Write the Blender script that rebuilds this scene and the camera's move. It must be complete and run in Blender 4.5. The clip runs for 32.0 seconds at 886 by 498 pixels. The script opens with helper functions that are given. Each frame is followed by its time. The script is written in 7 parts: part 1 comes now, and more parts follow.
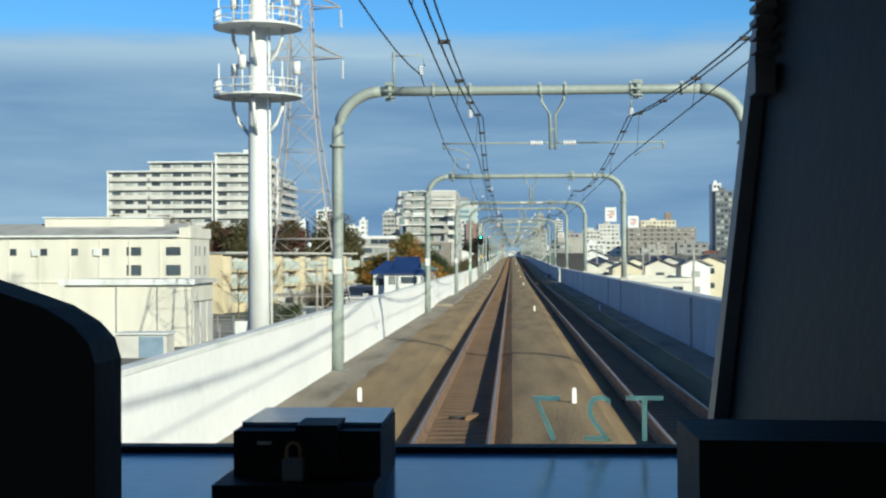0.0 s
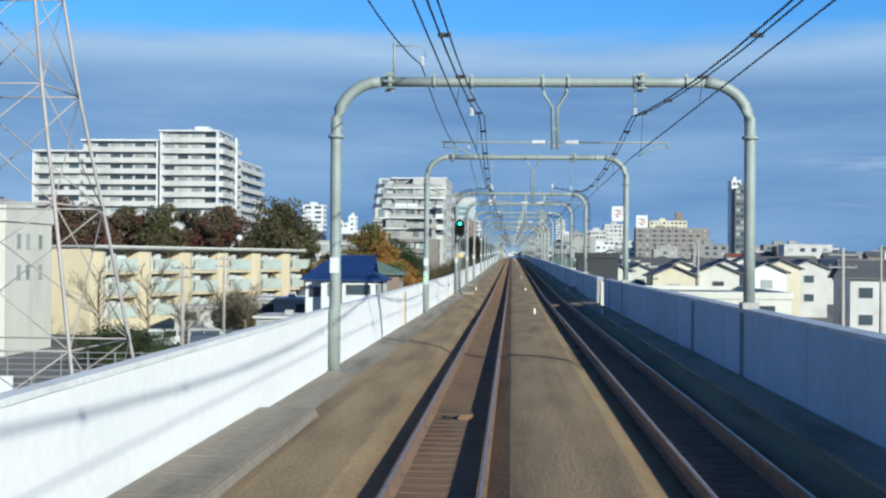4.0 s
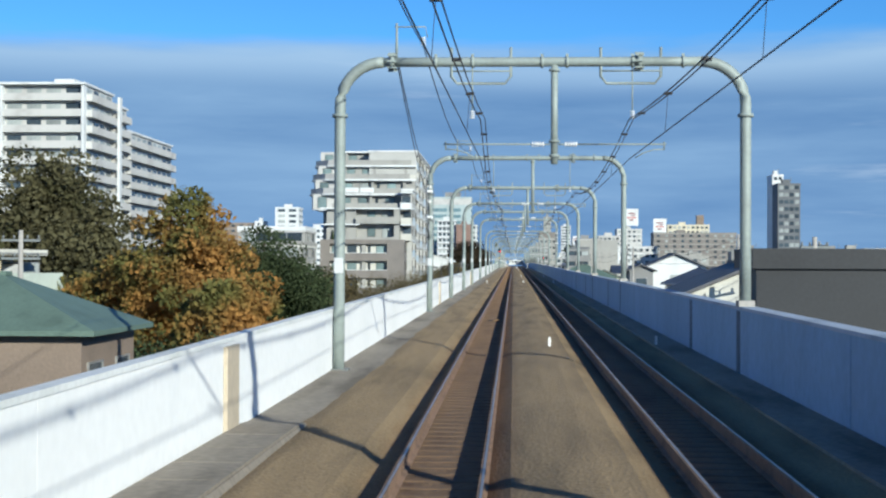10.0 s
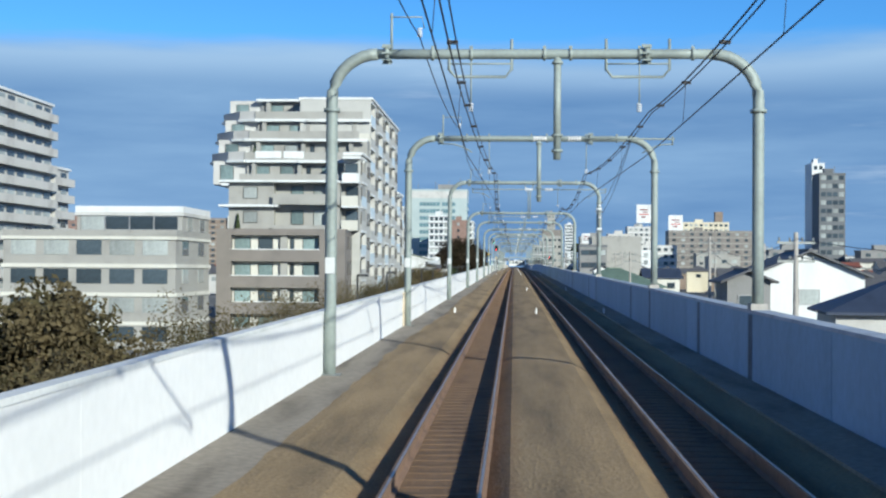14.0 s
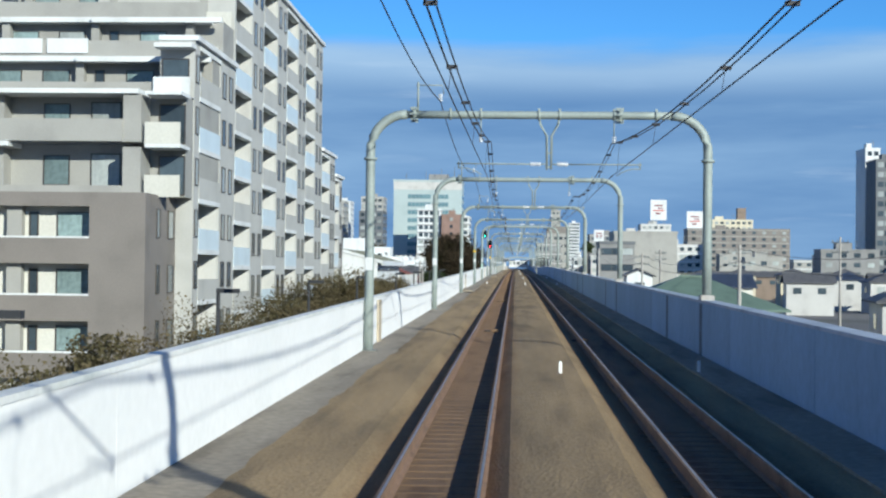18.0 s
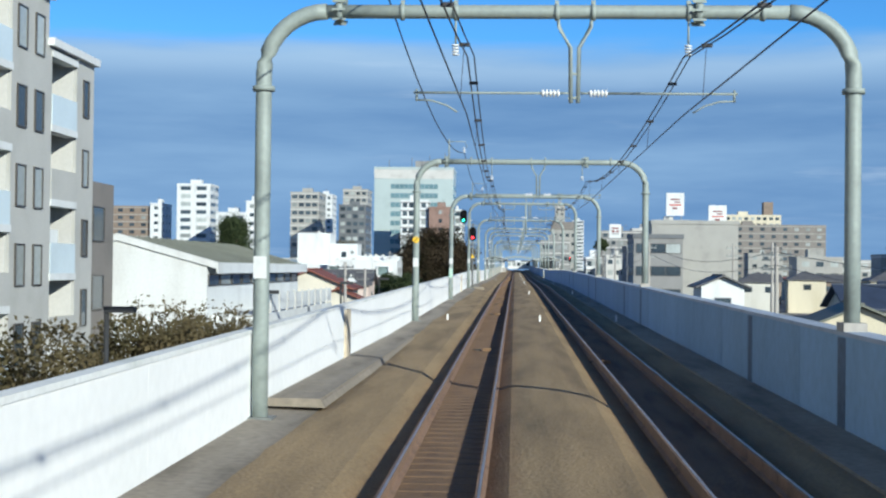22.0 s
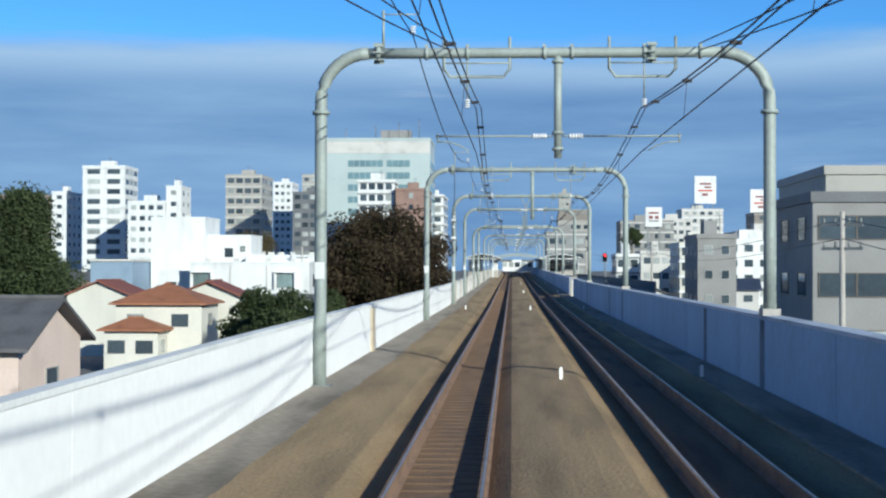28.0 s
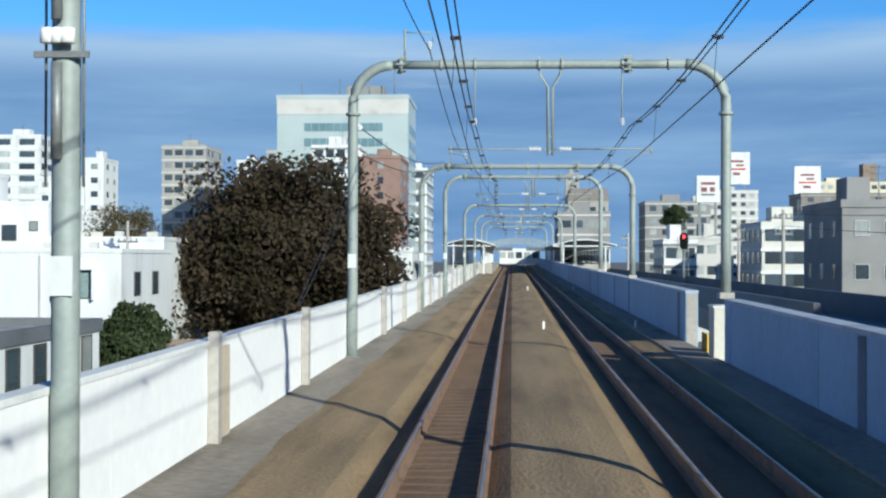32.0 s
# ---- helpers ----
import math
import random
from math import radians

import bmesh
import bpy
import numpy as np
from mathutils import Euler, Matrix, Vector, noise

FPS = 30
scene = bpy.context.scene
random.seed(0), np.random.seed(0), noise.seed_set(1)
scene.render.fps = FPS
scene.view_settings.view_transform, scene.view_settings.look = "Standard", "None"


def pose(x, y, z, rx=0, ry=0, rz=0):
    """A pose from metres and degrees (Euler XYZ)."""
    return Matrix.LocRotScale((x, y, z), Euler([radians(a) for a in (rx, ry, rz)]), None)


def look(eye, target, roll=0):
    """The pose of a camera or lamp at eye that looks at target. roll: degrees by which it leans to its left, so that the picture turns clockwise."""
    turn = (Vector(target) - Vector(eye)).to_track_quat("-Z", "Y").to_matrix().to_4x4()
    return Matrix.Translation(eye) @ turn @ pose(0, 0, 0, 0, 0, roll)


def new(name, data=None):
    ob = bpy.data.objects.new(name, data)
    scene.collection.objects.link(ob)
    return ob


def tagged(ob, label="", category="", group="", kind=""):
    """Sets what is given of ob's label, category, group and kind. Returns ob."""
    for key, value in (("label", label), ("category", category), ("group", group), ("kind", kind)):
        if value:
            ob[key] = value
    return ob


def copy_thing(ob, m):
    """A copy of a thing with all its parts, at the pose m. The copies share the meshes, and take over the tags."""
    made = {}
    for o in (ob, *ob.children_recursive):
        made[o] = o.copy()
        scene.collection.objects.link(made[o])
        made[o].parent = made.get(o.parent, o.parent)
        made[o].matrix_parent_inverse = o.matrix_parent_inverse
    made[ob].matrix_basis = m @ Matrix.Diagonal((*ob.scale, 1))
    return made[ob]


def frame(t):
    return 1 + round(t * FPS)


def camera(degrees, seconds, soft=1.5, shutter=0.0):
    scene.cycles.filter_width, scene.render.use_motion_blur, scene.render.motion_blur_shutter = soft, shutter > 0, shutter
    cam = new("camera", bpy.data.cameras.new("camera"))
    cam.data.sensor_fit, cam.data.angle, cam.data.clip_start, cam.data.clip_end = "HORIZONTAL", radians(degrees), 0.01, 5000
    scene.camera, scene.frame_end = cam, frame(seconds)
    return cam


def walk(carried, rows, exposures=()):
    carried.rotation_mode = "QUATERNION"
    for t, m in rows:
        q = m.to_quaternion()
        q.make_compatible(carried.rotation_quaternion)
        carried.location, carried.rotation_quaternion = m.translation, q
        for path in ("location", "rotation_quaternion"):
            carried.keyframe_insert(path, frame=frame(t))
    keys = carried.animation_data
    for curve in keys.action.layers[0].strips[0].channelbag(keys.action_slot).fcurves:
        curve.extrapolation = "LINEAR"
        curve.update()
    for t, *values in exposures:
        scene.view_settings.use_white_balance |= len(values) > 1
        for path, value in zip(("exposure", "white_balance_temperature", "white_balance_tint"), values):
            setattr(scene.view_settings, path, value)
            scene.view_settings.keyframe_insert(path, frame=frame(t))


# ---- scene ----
# ---------------------------------------------------------------- camera
GROUND = -6.5
EYE_Z = 2.72


# gradient of the line along its length: level, a long gentle climb, a crest, and a last climb to the station
GRADE_Y = [-60, 160, 190, 598, 628, 685, 705, 1100]
GRADE = [0, 0, 0.0065, 0.0065, -0.001, -0.001, 0.004, 0.004]
LIFT_Y = [200, 450, 560, 700, 800, 900, 1000]
LIFT = [0, 1.3, 1.7, 2.1, 2.2, 1.6, 1.0]
_ys = np.arange(-60, 1101, 1.0)
_gs = np.interp(_ys, GRADE_Y, GRADE)
_zs = np.concatenate([[0.0], np.cumsum((_gs[1:] + _gs[:-1]) / 2)])


def rise(y):
    """Height of the line above its level first stretch."""
    return float(np.interp(y, _ys, _zs))


def grade(y):
    """Slope of the line under a vehicle about y, in degrees."""
    return math.degrees((rise(y + 9) - rise(y - 5)) / 14)


def lift(y):
    """The town's ground climbs a little too."""
    return float(np.interp(y, LIFT_Y, LIFT))


cam = camera(34.82, 32.0, soft=2.3)
PATH = [  # seconds, place across and along the line, turn, lean
    (0, 0.92, 0, 2.78, 0.25), (0.5, 0.92, 9.19, 2.78, -0.15), (1, 0.92, 18.39, 2.78, -0.35), (1.5, 0.92, 27.58, 2.78, -0.35), (2, 0.92, 36.77, 2.78, -0.45),
    (2.5, 0.92, 45.97, 2.78, -0.45), (3, 0.92, 55.16, 2.78, -0.55), (3.5, 0.92, 64.4, 2.78, -0.45), (4, 0.92, 73.87, 2.78, -0.45), (4.5, 0.92, 83.34, 2.78, -0.45),
    (5, 0.92, 92.82, 2.78, -0.45), (5.5, 0.92, 102.29, 2.78, -0.45), (6, 0.92, 112, 2.78, -0.35), (6.5, 0.92, 121.98, 2.78, -0.45), (7, 0.92, 132.16, 2.78, -0.35),
    (7.5, 0.92, 142.61, 2.78, -0.35), (8, 0.92, 153.25, 2.78, -0.35), (8.5, 0.925, 164.07, 2.8, -0.25), (9, 0.93, 174.99, 2.81, -0.35), (9.5, 0.935, 186.08, 2.83, -0.15),
    (10, 0.94, 197.16, 2.84, -0.25), (10.5, 0.942, 208.24, 2.84, -0.45), (11, 0.943, 219.33, 2.85, -0.45), (11.5, 0.945, 230.41, 2.85, -0.35), (12, 0.946, 241.49, 2.85, -0.55),
    (12.5, 0.947, 252.57, 2.86, -0.45), (13, 0.949, 263.66, 2.86, -0.35), (13.5, 0.95, 274.74, 2.87, -0.45), (14, 0.951, 285.82, 2.87, -0.42), (14.5, 0.953, 296.91, 2.87, -0.4),
    (15, 0.954, 307.99, 2.88, -0.38), (15.5, 0.956, 319.07, 2.88, -0.35), (16, 0.957, 330.15, 2.89, -0.35), (16.5, 0.959, 341.24, 2.89, -0.35), (17, 0.961, 352.32, 2.9, -0.35),
    (17.5, 0.963, 363.4, 2.9, -0.55), (18, 0.965, 374.49, 2.91, -0.65), (18.5, 0.967, 385.57, 2.91, -0.55), (19, 0.969, 396.65, 2.92, -0.45), (19.5, 0.971, 407.74, 2.93, -0.55),
    (20, 0.973, 418.82, 2.93, -0.55), (20.5, 0.971, 429.9, 2.93, -0.65), (21, 0.969, 440.98, 2.92, -0.65), (21.5, 0.967, 452.07, 2.91, -0.65), (22, 0.965, 463.15, 2.91, -0.65),
    (22.5, 0.957, 474.23, 2.89, -0.95), (23, 0.949, 485.32, 2.86, -1.25), (23.5, 0.949, 496.4, 2.86, -1.25), (24, 0.949, 507.48, 2.86, -0.85), (24.5, 0.949, 518.56, 2.86, -0.65),
    (25, 0.949, 529.65, 2.86, -0.35), (25.5, 0.945, 540.73, 2.85, -0.25), (26, 0.94, 551.81, 2.84, -0.22), (26.5, 0.936, 562.9, 2.83, -0.2), (27, 0.932, 573.98, 2.82, -0.18),
    (27.5, 0.928, 585.06, 2.81, -0.15), (28, 0.924, 596.15, 2.79, -0.15), (28.5, 0.924, 607.23, 2.79, -0.35), (29, 0.924, 618.31, 2.79, -0.35), (29.5, 0.924, 629.39, 2.79, -0.25),
    (30, 0.924, 640.48, 2.79, -0.35), (30.5, 0.924, 651.56, 2.79, -0.25), (31, 0.924, 662.64, 2.79, -0.25), (31.5, 0.924, 673.73, 2.79, -0.15), (32, 0.924, 684.81, 2.79, -0.15),
]

walk(cam, [(t, pose(x, y, EYE_Z + rise(y), 90.378 + grade(y), lean, turn)) for t, x, y, turn, lean in PATH],
     # the film's white balance starts warm and settles within the first second
     exposures=[(0, 0.4, 7350, 5), (0.35, 0.4, 7300, 5), (1.2, 0.4, 6500, 10), (32, 0.4, 6500, 10)])

# ---------------------------------------------------------------- sky and sun
SUN_EL = 19.6
SUN_DIR = Vector((0.573 * math.cos(radians(SUN_EL)), -0.8195 * math.cos(radians(SUN_EL)), math.sin(radians(SUN_EL))))
world = bpy.data.worlds.new("sky")
scene.world = world
world.use_nodes = True
wn, wl = world.node_tree.nodes, world.node_tree.links
wn.clear()
sky = wn.new("ShaderNodeTexSky")
sky.sky_type = "NISHITA"
sky.sun_disc = False
sky.sun_elevation = radians(SUN_EL)
sky.sun_rotation = math.atan2(SUN_DIR.x, SUN_DIR.y)
sky.air_density, sky.dust_density, sky.ozone_density = 1.2, 0.4, 2.5
coord = wn.new("ShaderNodeTexCoord")
stretch = wn.new("ShaderNodeMapping")
stretch.inputs["Scale"].default_value = (1.7, 1.7, 13.0)
cloud_noise = wn.new("ShaderNodeTexNoise")
cloud_noise.inputs["Scale"].default_value = 1.6
cloud_noise.inputs["Detail"].default_value = 7.0
cloud_noise.inputs["Roughness"].default_value = 0.56
wl.new(coord.outputs["Generated"], stretch.inputs["Vector"])
wl.new(stretch.outputs["Vector"], cloud_noise.inputs["Vector"])
sep = wn.new("ShaderNodeSeparateXYZ")
wl.new(coord.outputs["Generated"], sep.inputs["Vector"])
# the cloud bank reaches up to about ten degrees, with an uneven upper rim
rim = wn.new("ShaderNodeMath")
rim.operation = "MULTIPLY_ADD"
wl.new(cloud_noise.outputs["Fac"], rim.inputs[0])
rim.inputs[1].default_value = -0.05
wl.new(sep.outputs["Z"], rim.inputs[2])
bank = wn.new("ShaderNodeMapRange")
bank.interpolation_type = "SMOOTHSTEP"
bank.inputs["From Min"].default_value = 0.118
bank.inputs["From Max"].default_value = 0.142
bank.inputs["To Min"].default_value = 1.0
bank.inputs["To Max"].default_value = 0.0
wl.new(rim.outputs[0], bank.inputs["Value"])
shade = wn.new("ShaderNodeValToRGB")
shade.color_ramp.elements[0].position, shade.color_ramp.elements[0].color = 0.33, (1.3, 2.85, 5.5, 1)
shade.color_ramp.elements[1].position, shade.color_ramp.elements[1].color = 0.72, (2.9, 4.95, 7.6, 1)
wl.new(cloud_noise.outputs["Fac"], shade.inputs["Fac"])
# thin brighter streaks of cloud low over the town
fleece = wn.new("ShaderNodeTexNoise")
fleece.inputs["Scale"].default_value, fleece.inputs["Detail"].default_value, fleece.inputs["Roughness"].default_value = 2.6, 6.0, 0.6
far_stretch = wn.new("ShaderNodeMapping")
far_stretch.inputs["Scale"].default_value = (1.5, 1.5, 17.0)
far_stretch.inputs["Location"].default_value = (3.1, 0.4, 0.2)
wl.new(coord.outputs["Generated"], far_stretch.inputs["Vector"])
wl.new(far_stretch.outputs["Vector"], fleece.inputs["Vector"])
wisp = wn.new("ShaderNodeMapRange")
wisp.interpolation_type = "SMOOTHSTEP"
wisp.inputs["From Min"].default_value, wisp.inputs["From Max"].default_value = 0.56, 0.78
wisp.inputs["To Min"].default_value, wisp.inputs["To Max"].default_value = 0.0, 0.75
wl.new(fleece.outputs["Fac"], wisp.inputs["Value"])
bright = wn.new("ShaderNodeMix")
bright.data_type = "RGBA"
bright.inputs["B"].default_value = (5.0, 6.6, 8.6, 1)
wl.new(wisp.outputs["Result"], bright.inputs["Factor"])
wl.new(shade.outputs["Color"], bright.inputs["A"])
mix = wn.new("ShaderNodeMix")
mix.data_type = "RGBA"
wl.new(bank.outputs["Result"], mix.inputs["Factor"])
deep = wn.new("ShaderNodeMix")
deep.data_type, deep.blend_type = "RGBA", "MULTIPLY"
deep.inputs["Factor"].default_value = 1.0
# the clear sky is deepest overhead
zenith = wn.new("ShaderNodeMapRange")
zenith.inputs["From Min"].default_value, zenith.inputs["From Max"].default_value = 0.13, 0.45
zenith.inputs["To Min"].default_value, zenith.inputs["To Max"].default_value = 1.0, 0.55
wl.new(sep.outputs["Z"], zenith.inputs["Value"])
blue = wn.new("ShaderNodeMix")
blue.data_type, blue.blend_type = "RGBA", "MULTIPLY"
blue.inputs["Factor"].default_value = 1.0
blue.inputs["A"].default_value = (0.34, 0.92, 1.75, 1)
wl.new(zenith.outputs["Result"], blue.inputs["B"])
wl.new(blue.outputs["Result"], deep.inputs["B"])
wl.new(sky.outputs["Color"], deep.inputs["A"])
wl.new(deep.outputs["Result"], mix.inputs["A"])
wl.new(bright.outputs["Result"], mix.inputs["B"])
bg = wn.new("ShaderNodeBackground")
bg.inputs["Strength"].default_value = 0.075
# a pale fringe where the bank thins out
edge = wn.new("ShaderNodeMapRange")
edge.interpolation_type = "SMOOTHSTEP"
edge.inputs["From Min"].default_value, edge.inputs["From Max"].default_value = 0.095, 0.122
wl.new(rim.outputs[0], edge.inputs["Value"])
fringe = wn.new("ShaderNodeMath")
fringe.operation = "MULTIPLY"
wl.new(edge.outputs["Result"], fringe.inputs[0])
wl.new(bank.outputs["Result"], fringe.inputs[1])
soft_fringe = wn.new("ShaderNodeMath")
soft_fringe.operation = "MULTIPLY"
wl.new(fringe.outputs[0], soft_fringe.inputs[0])
soft_fringe.inputs[1].default_value = 0.6
pale = wn.new("ShaderNodeMix")
pale.data_type = "RGBA"
pale.inputs["B"].default_value = (4.6, 6.9, 9.4, 1)
wl.new(soft_fringe.outputs[0], pale.inputs["Factor"])
wl.new(mix.outputs["Result"], pale.inputs["A"])
wl.new(pale.outputs["Result"], bg.inputs["Color"])
wout = wn.new("ShaderNodeOutputWorld")
wl.new(bg.outputs["Background"], wout.inputs["Surface"])

sun = new("sun", bpy.data.lights.new("sun", "SUN"))
sun.data.energy, sun.data.angle, sun.data.color = 4.45, radians(0.53), (0.93, 0.955, 0.86)
sun.matrix_world = look(SUN_DIR * 200, (0, 0, 0))


# ---------------------------------------------------------------- materials
def mat(name, color, rough=0.7, vary=0.12, scale=1.0, grain=18.0, bump=0.15, metal=0.0, stain=None, stretch_z=1.0, each=0.0, dist=0.02, cover=0.3, stretch_y=1.0):
    """A surface with broad blotches, fine grain and light relief. stain: a second colour that shows in patches. each: change from piece to piece."""
    m = bpy.data.materials.new(name)
    m.use_nodes = True
    n, l = m.node_tree.nodes, m.node_tree.links
    b = n["Principled BSDF"]
    tc = n.new("ShaderNodeTexCoord")
    mp = n.new("ShaderNodeMapping")
    mp.inputs["Scale"].default_value = (1, stretch_y, stretch_z)
    l.new(tc.outputs["Object"], mp.inputs["Vector"])
    big = n.new("ShaderNodeTexNoise")
    big.inputs["Scale"].default_value, big.inputs["Detail"].default_value = scale, 5
    fine = n.new("ShaderNodeTexNoise")
    fine.inputs["Scale"].default_value, fine.inputs["Detail"].default_value = grain, 3
    l.new(mp.outputs["Vector"], big.inputs["Vector"])
    l.new(tc.outputs["Object"], fine.inputs["Vector"])
    ramp = n.new("ShaderNodeValToRGB")
    dark = stain or tuple(c * (1 - vary * 2.2) for c in color)
    light = tuple(min(1, c * (1 + vary)) for c in color)
    e = ramp.color_ramp.elements
    e[0].position, e[0].color = cover, (*dark, 1)
    e[1].position, e[1].color = cover + 0.32, (*light, 1)
    mid = e.new(cover + 0.16)
    mid.color = (*color, 1)
    l.new(big.outputs["Fac"], ramp.inputs["Fac"])
    mul = n.new("ShaderNodeMix")
    mul.data_type, mul.blend_type = "RGBA", "MULTIPLY"
    mul.inputs["Factor"].default_value = min(1.0, vary * 3)
    l.new(ramp.outputs["Color"], mul.inputs["A"])
    gr = n.new("ShaderNodeMapRange")
    gr.inputs["From Min"].default_value, gr.inputs["From Max"].default_value = 0.3, 0.7
    gr.inputs["To Min"].default_value, gr.inputs["To Max"].default_value = 0.6, 1.15
    l.new(fine.outputs["Fac"], gr.inputs["Value"])
    l.new(gr.outputs["Result"], mul.inputs["B"])
    last = mul.outputs["Result"]
    if each:
        info = n.new("ShaderNodeObjectInfo")
        mr = n.new("ShaderNodeMapRange")
        mr.inputs["To Min"].default_value, mr.inputs["To Max"].default_value = 1 - each, 1 + each
        l.new(info.outputs["Random"], mr.inputs["Value"])
        m2 = n.new("ShaderNodeMix")
        m2.data_type, m2.blend_type = "RGBA", "MULTIPLY"
        m2.inputs["Factor"].default_value = 1.0
        l.new(last, m2.inputs["A"])
        l.new(mr.outputs["Result"], m2.inputs["B"])
        last = m2.outputs["Result"]
    l.new(last, b.inputs["Base Color"])
    b.inputs["Roughness"].default_value, b.inputs["Metallic"].default_value = rough, metal
    if bump:
        bp = n.new("ShaderNodeBump")
        bp.inputs["Strength"].default_value, bp.inputs["Distance"].default_value = bump, dist
        l.new(fine.outputs["Fac"], bp.inputs["Height"])
        l.new(bp.outputs["Normal"], b.inputs["Normal"])
    return m


def glow(name, color, strength):
    m = bpy.data.materials.new(name)
    m.use_nodes = True
    b = m.node_tree.nodes["Principled BSDF"]
    b.inputs["Base Color"].default_value = (*color, 1)
    b.inputs["Emission Color"].default_value = (*color, 1)
    b.inputs["Emission Strength"].default_value = strength
    return m


M_GROUND = mat("town_ground", (0.16, 0.155, 0.145), 0.9, 0.2, 0.03, 1.2, 0.3, stain=(0.09, 0.10, 0.07))
M_CONC = mat("grey_concrete", (0.36, 0.34, 0.31), 0.85, 0.12, 0.35, 9, 0.25)
M_WALK = mat("walkway_concrete", (0.25, 0.215, 0.17), 0.88, 0.2, 1.3, 7, 0.4, stain=(0.145, 0.12, 0.09), stretch_y=0.15)
M_BALLAST = mat("tan_ballast", (0.285, 0.198, 0.104), 0.95, 0.24, 1.5, 17, 0.9, stain=(0.19, 0.132, 0.07), dist=0.045, stretch_y=0.11)


def rust_by_rails(m):
    """Iron dust has browned the stones beside each rail, in an uneven strip."""
    n, l = m.node_tree.nodes, m.node_tree.links
    b = n["Principled BSDF"]
    was = b.inputs["Base Color"].links[0].from_socket
    tc = n.new("ShaderNodeTexCoord")
    xyz = n.new("ShaderNodeSeparateXYZ")
    l.new(tc.outputs["Object"], xyz.inputs["Vector"])
    def math_(op, p, q):
        o = n.new("ShaderNodeMath")
        o.operation = op
        for i, v in enumerate((p, q)):
            if isinstance(v, (int, float)):
                o.inputs[i].default_value = v
            else:
                l.new(v, o.inputs[i])
        return o.outputs[0]
    near = math_("ABSOLUTE", xyz.outputs["X"], 0)
    far = math_("ABSOLUTE", math_("SUBTRACT", xyz.outputs["X"], 3.85), 0)
    noise = n.new("ShaderNodeTexNoise")
    noise.inputs["Scale"].default_value = 1.1
    l.new(tc.outputs["Object"], noise.inputs["Vector"])
    away = math_("ADD", math_("MINIMUM", near, far), math_("MULTIPLY", noise.outputs["Fac"], 0.35))
    mr = n.new("ShaderNodeMapRange")
    mr.inputs["From Min"].default_value, mr.inputs["From Max"].default_value = 0.85, 1.3
    mr.inputs["To Min"].default_value, mr.inputs["To Max"].default_value = 1.0, 0.0
    l.new(away, mr.inputs["Value"])
    tint = n.new("ShaderNodeMix")
    tint.data_type, tint.blend_type = "RGBA", "MULTIPLY"
    tint.inputs["B"].default_value = (0.72, 0.55, 0.46, 1)
    l.new(mr.outputs["Result"], tint.inputs["Factor"])
    l.new(was, tint.inputs["A"])
    l.new(tint.outputs["Result"], b.inputs["Base Color"])


rust_by_rails(M_BALLAST)
M_RUSTB = mat("rusty_ballast", (0.20, 0.12, 0.064), 0.95, 0.22, 2.0, 17, 0.9, stain=(0.13, 0.07, 0.037), dist=0.045, stretch_y=0.12)
M_SLEEP = mat("sleeper_concrete", (0.185, 0.112, 0.062), 0.9, 0.14, 1.3, 20, 0.3, each=0.14)
M_RAIL = mat("rail_rust", (0.235, 0.145, 0.095), 0.85, 0.15, 2, 30, 0.2, metal=0.1)
M_SHINE = mat("rail_head_steel", (0.47, 0.41, 0.36), 0.42, 0.08, 2, 30, 0.05, metal=0.75)
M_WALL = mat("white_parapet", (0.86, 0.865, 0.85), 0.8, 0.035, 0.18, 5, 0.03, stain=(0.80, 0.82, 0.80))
# right parapet: the blue of its sky-lit shade is put into the colour
M_WALL_SHADE = mat("shade_blue_parapet", (0.245, 0.385, 0.545), 0.85, 0.08, 0.5, 5, 0.04, stain=(0.185, 0.305, 0.45), stretch_z=0.3, each=0.08)
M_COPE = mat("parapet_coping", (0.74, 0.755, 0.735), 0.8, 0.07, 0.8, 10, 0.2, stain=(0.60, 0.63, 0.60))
# its coping carries the same shade in the base colour
M_COPE_SHADE = mat("shade_blue_coping", (0.40, 0.46, 0.54), 0.8, 0.1, 0.8, 10, 0.2, stain=(0.28, 0.34, 0.42))
M_JOINT = mat("dark_joint_filler", (0.09, 0.13, 0.19), 0.8, 0.2, 0.8, 8, 0.05)
M_BEIGE = mat("beige_joint_cover", (0.52, 0.44, 0.33), 0.7, 0.1, 0.6, 10, 0.1)
M_POLE = mat("galvanised_pipe", (0.285, 0.33, 0.31), 0.6, 0.09, 0.8, 10, 0.05, metal=0.1, stain=(0.22, 0.255, 0.24))
M_PYLON = mat("weathered_pylon_steel", (0.40, 0.365, 0.35), 0.6, 0.09, 0.8, 10, 0.05, metal=0.1)
M_STEELD = mat("dark_galvanised", (0.22, 0.235, 0.23), 0.55, 0.1, 2, 18, 0.05, metal=0.4)
M_WIRE = mat("black_wire", (0.035, 0.035, 0.04), 0.6, 0.05, 2, 10, 0)
M_INSUL = mat("white_porcelain", (0.80, 0.80, 0.78), 0.25, 0.03, 2, 10, 0)
M_WHITE = mat("white_paint", (0.655, 0.675, 0.672), 0.6, 0.06, 0.5, 8, 0.05, stain=(0.55, 0.56, 0.55), stretch_z=0.3)
M_CREAM = mat("cream_render", (0.62, 0.565, 0.43), 0.85, 0.07, 0.3, 8, 0.15, stain=(0.56, 0.50, 0.36), stretch_z=0.3)
M_PALE = mat("pale_cream_render", (0.585, 0.575, 0.515), 0.85, 0.07, 0.3, 8, 0.15, stain=(0.52, 0.51, 0.45), stretch_z=0.3)
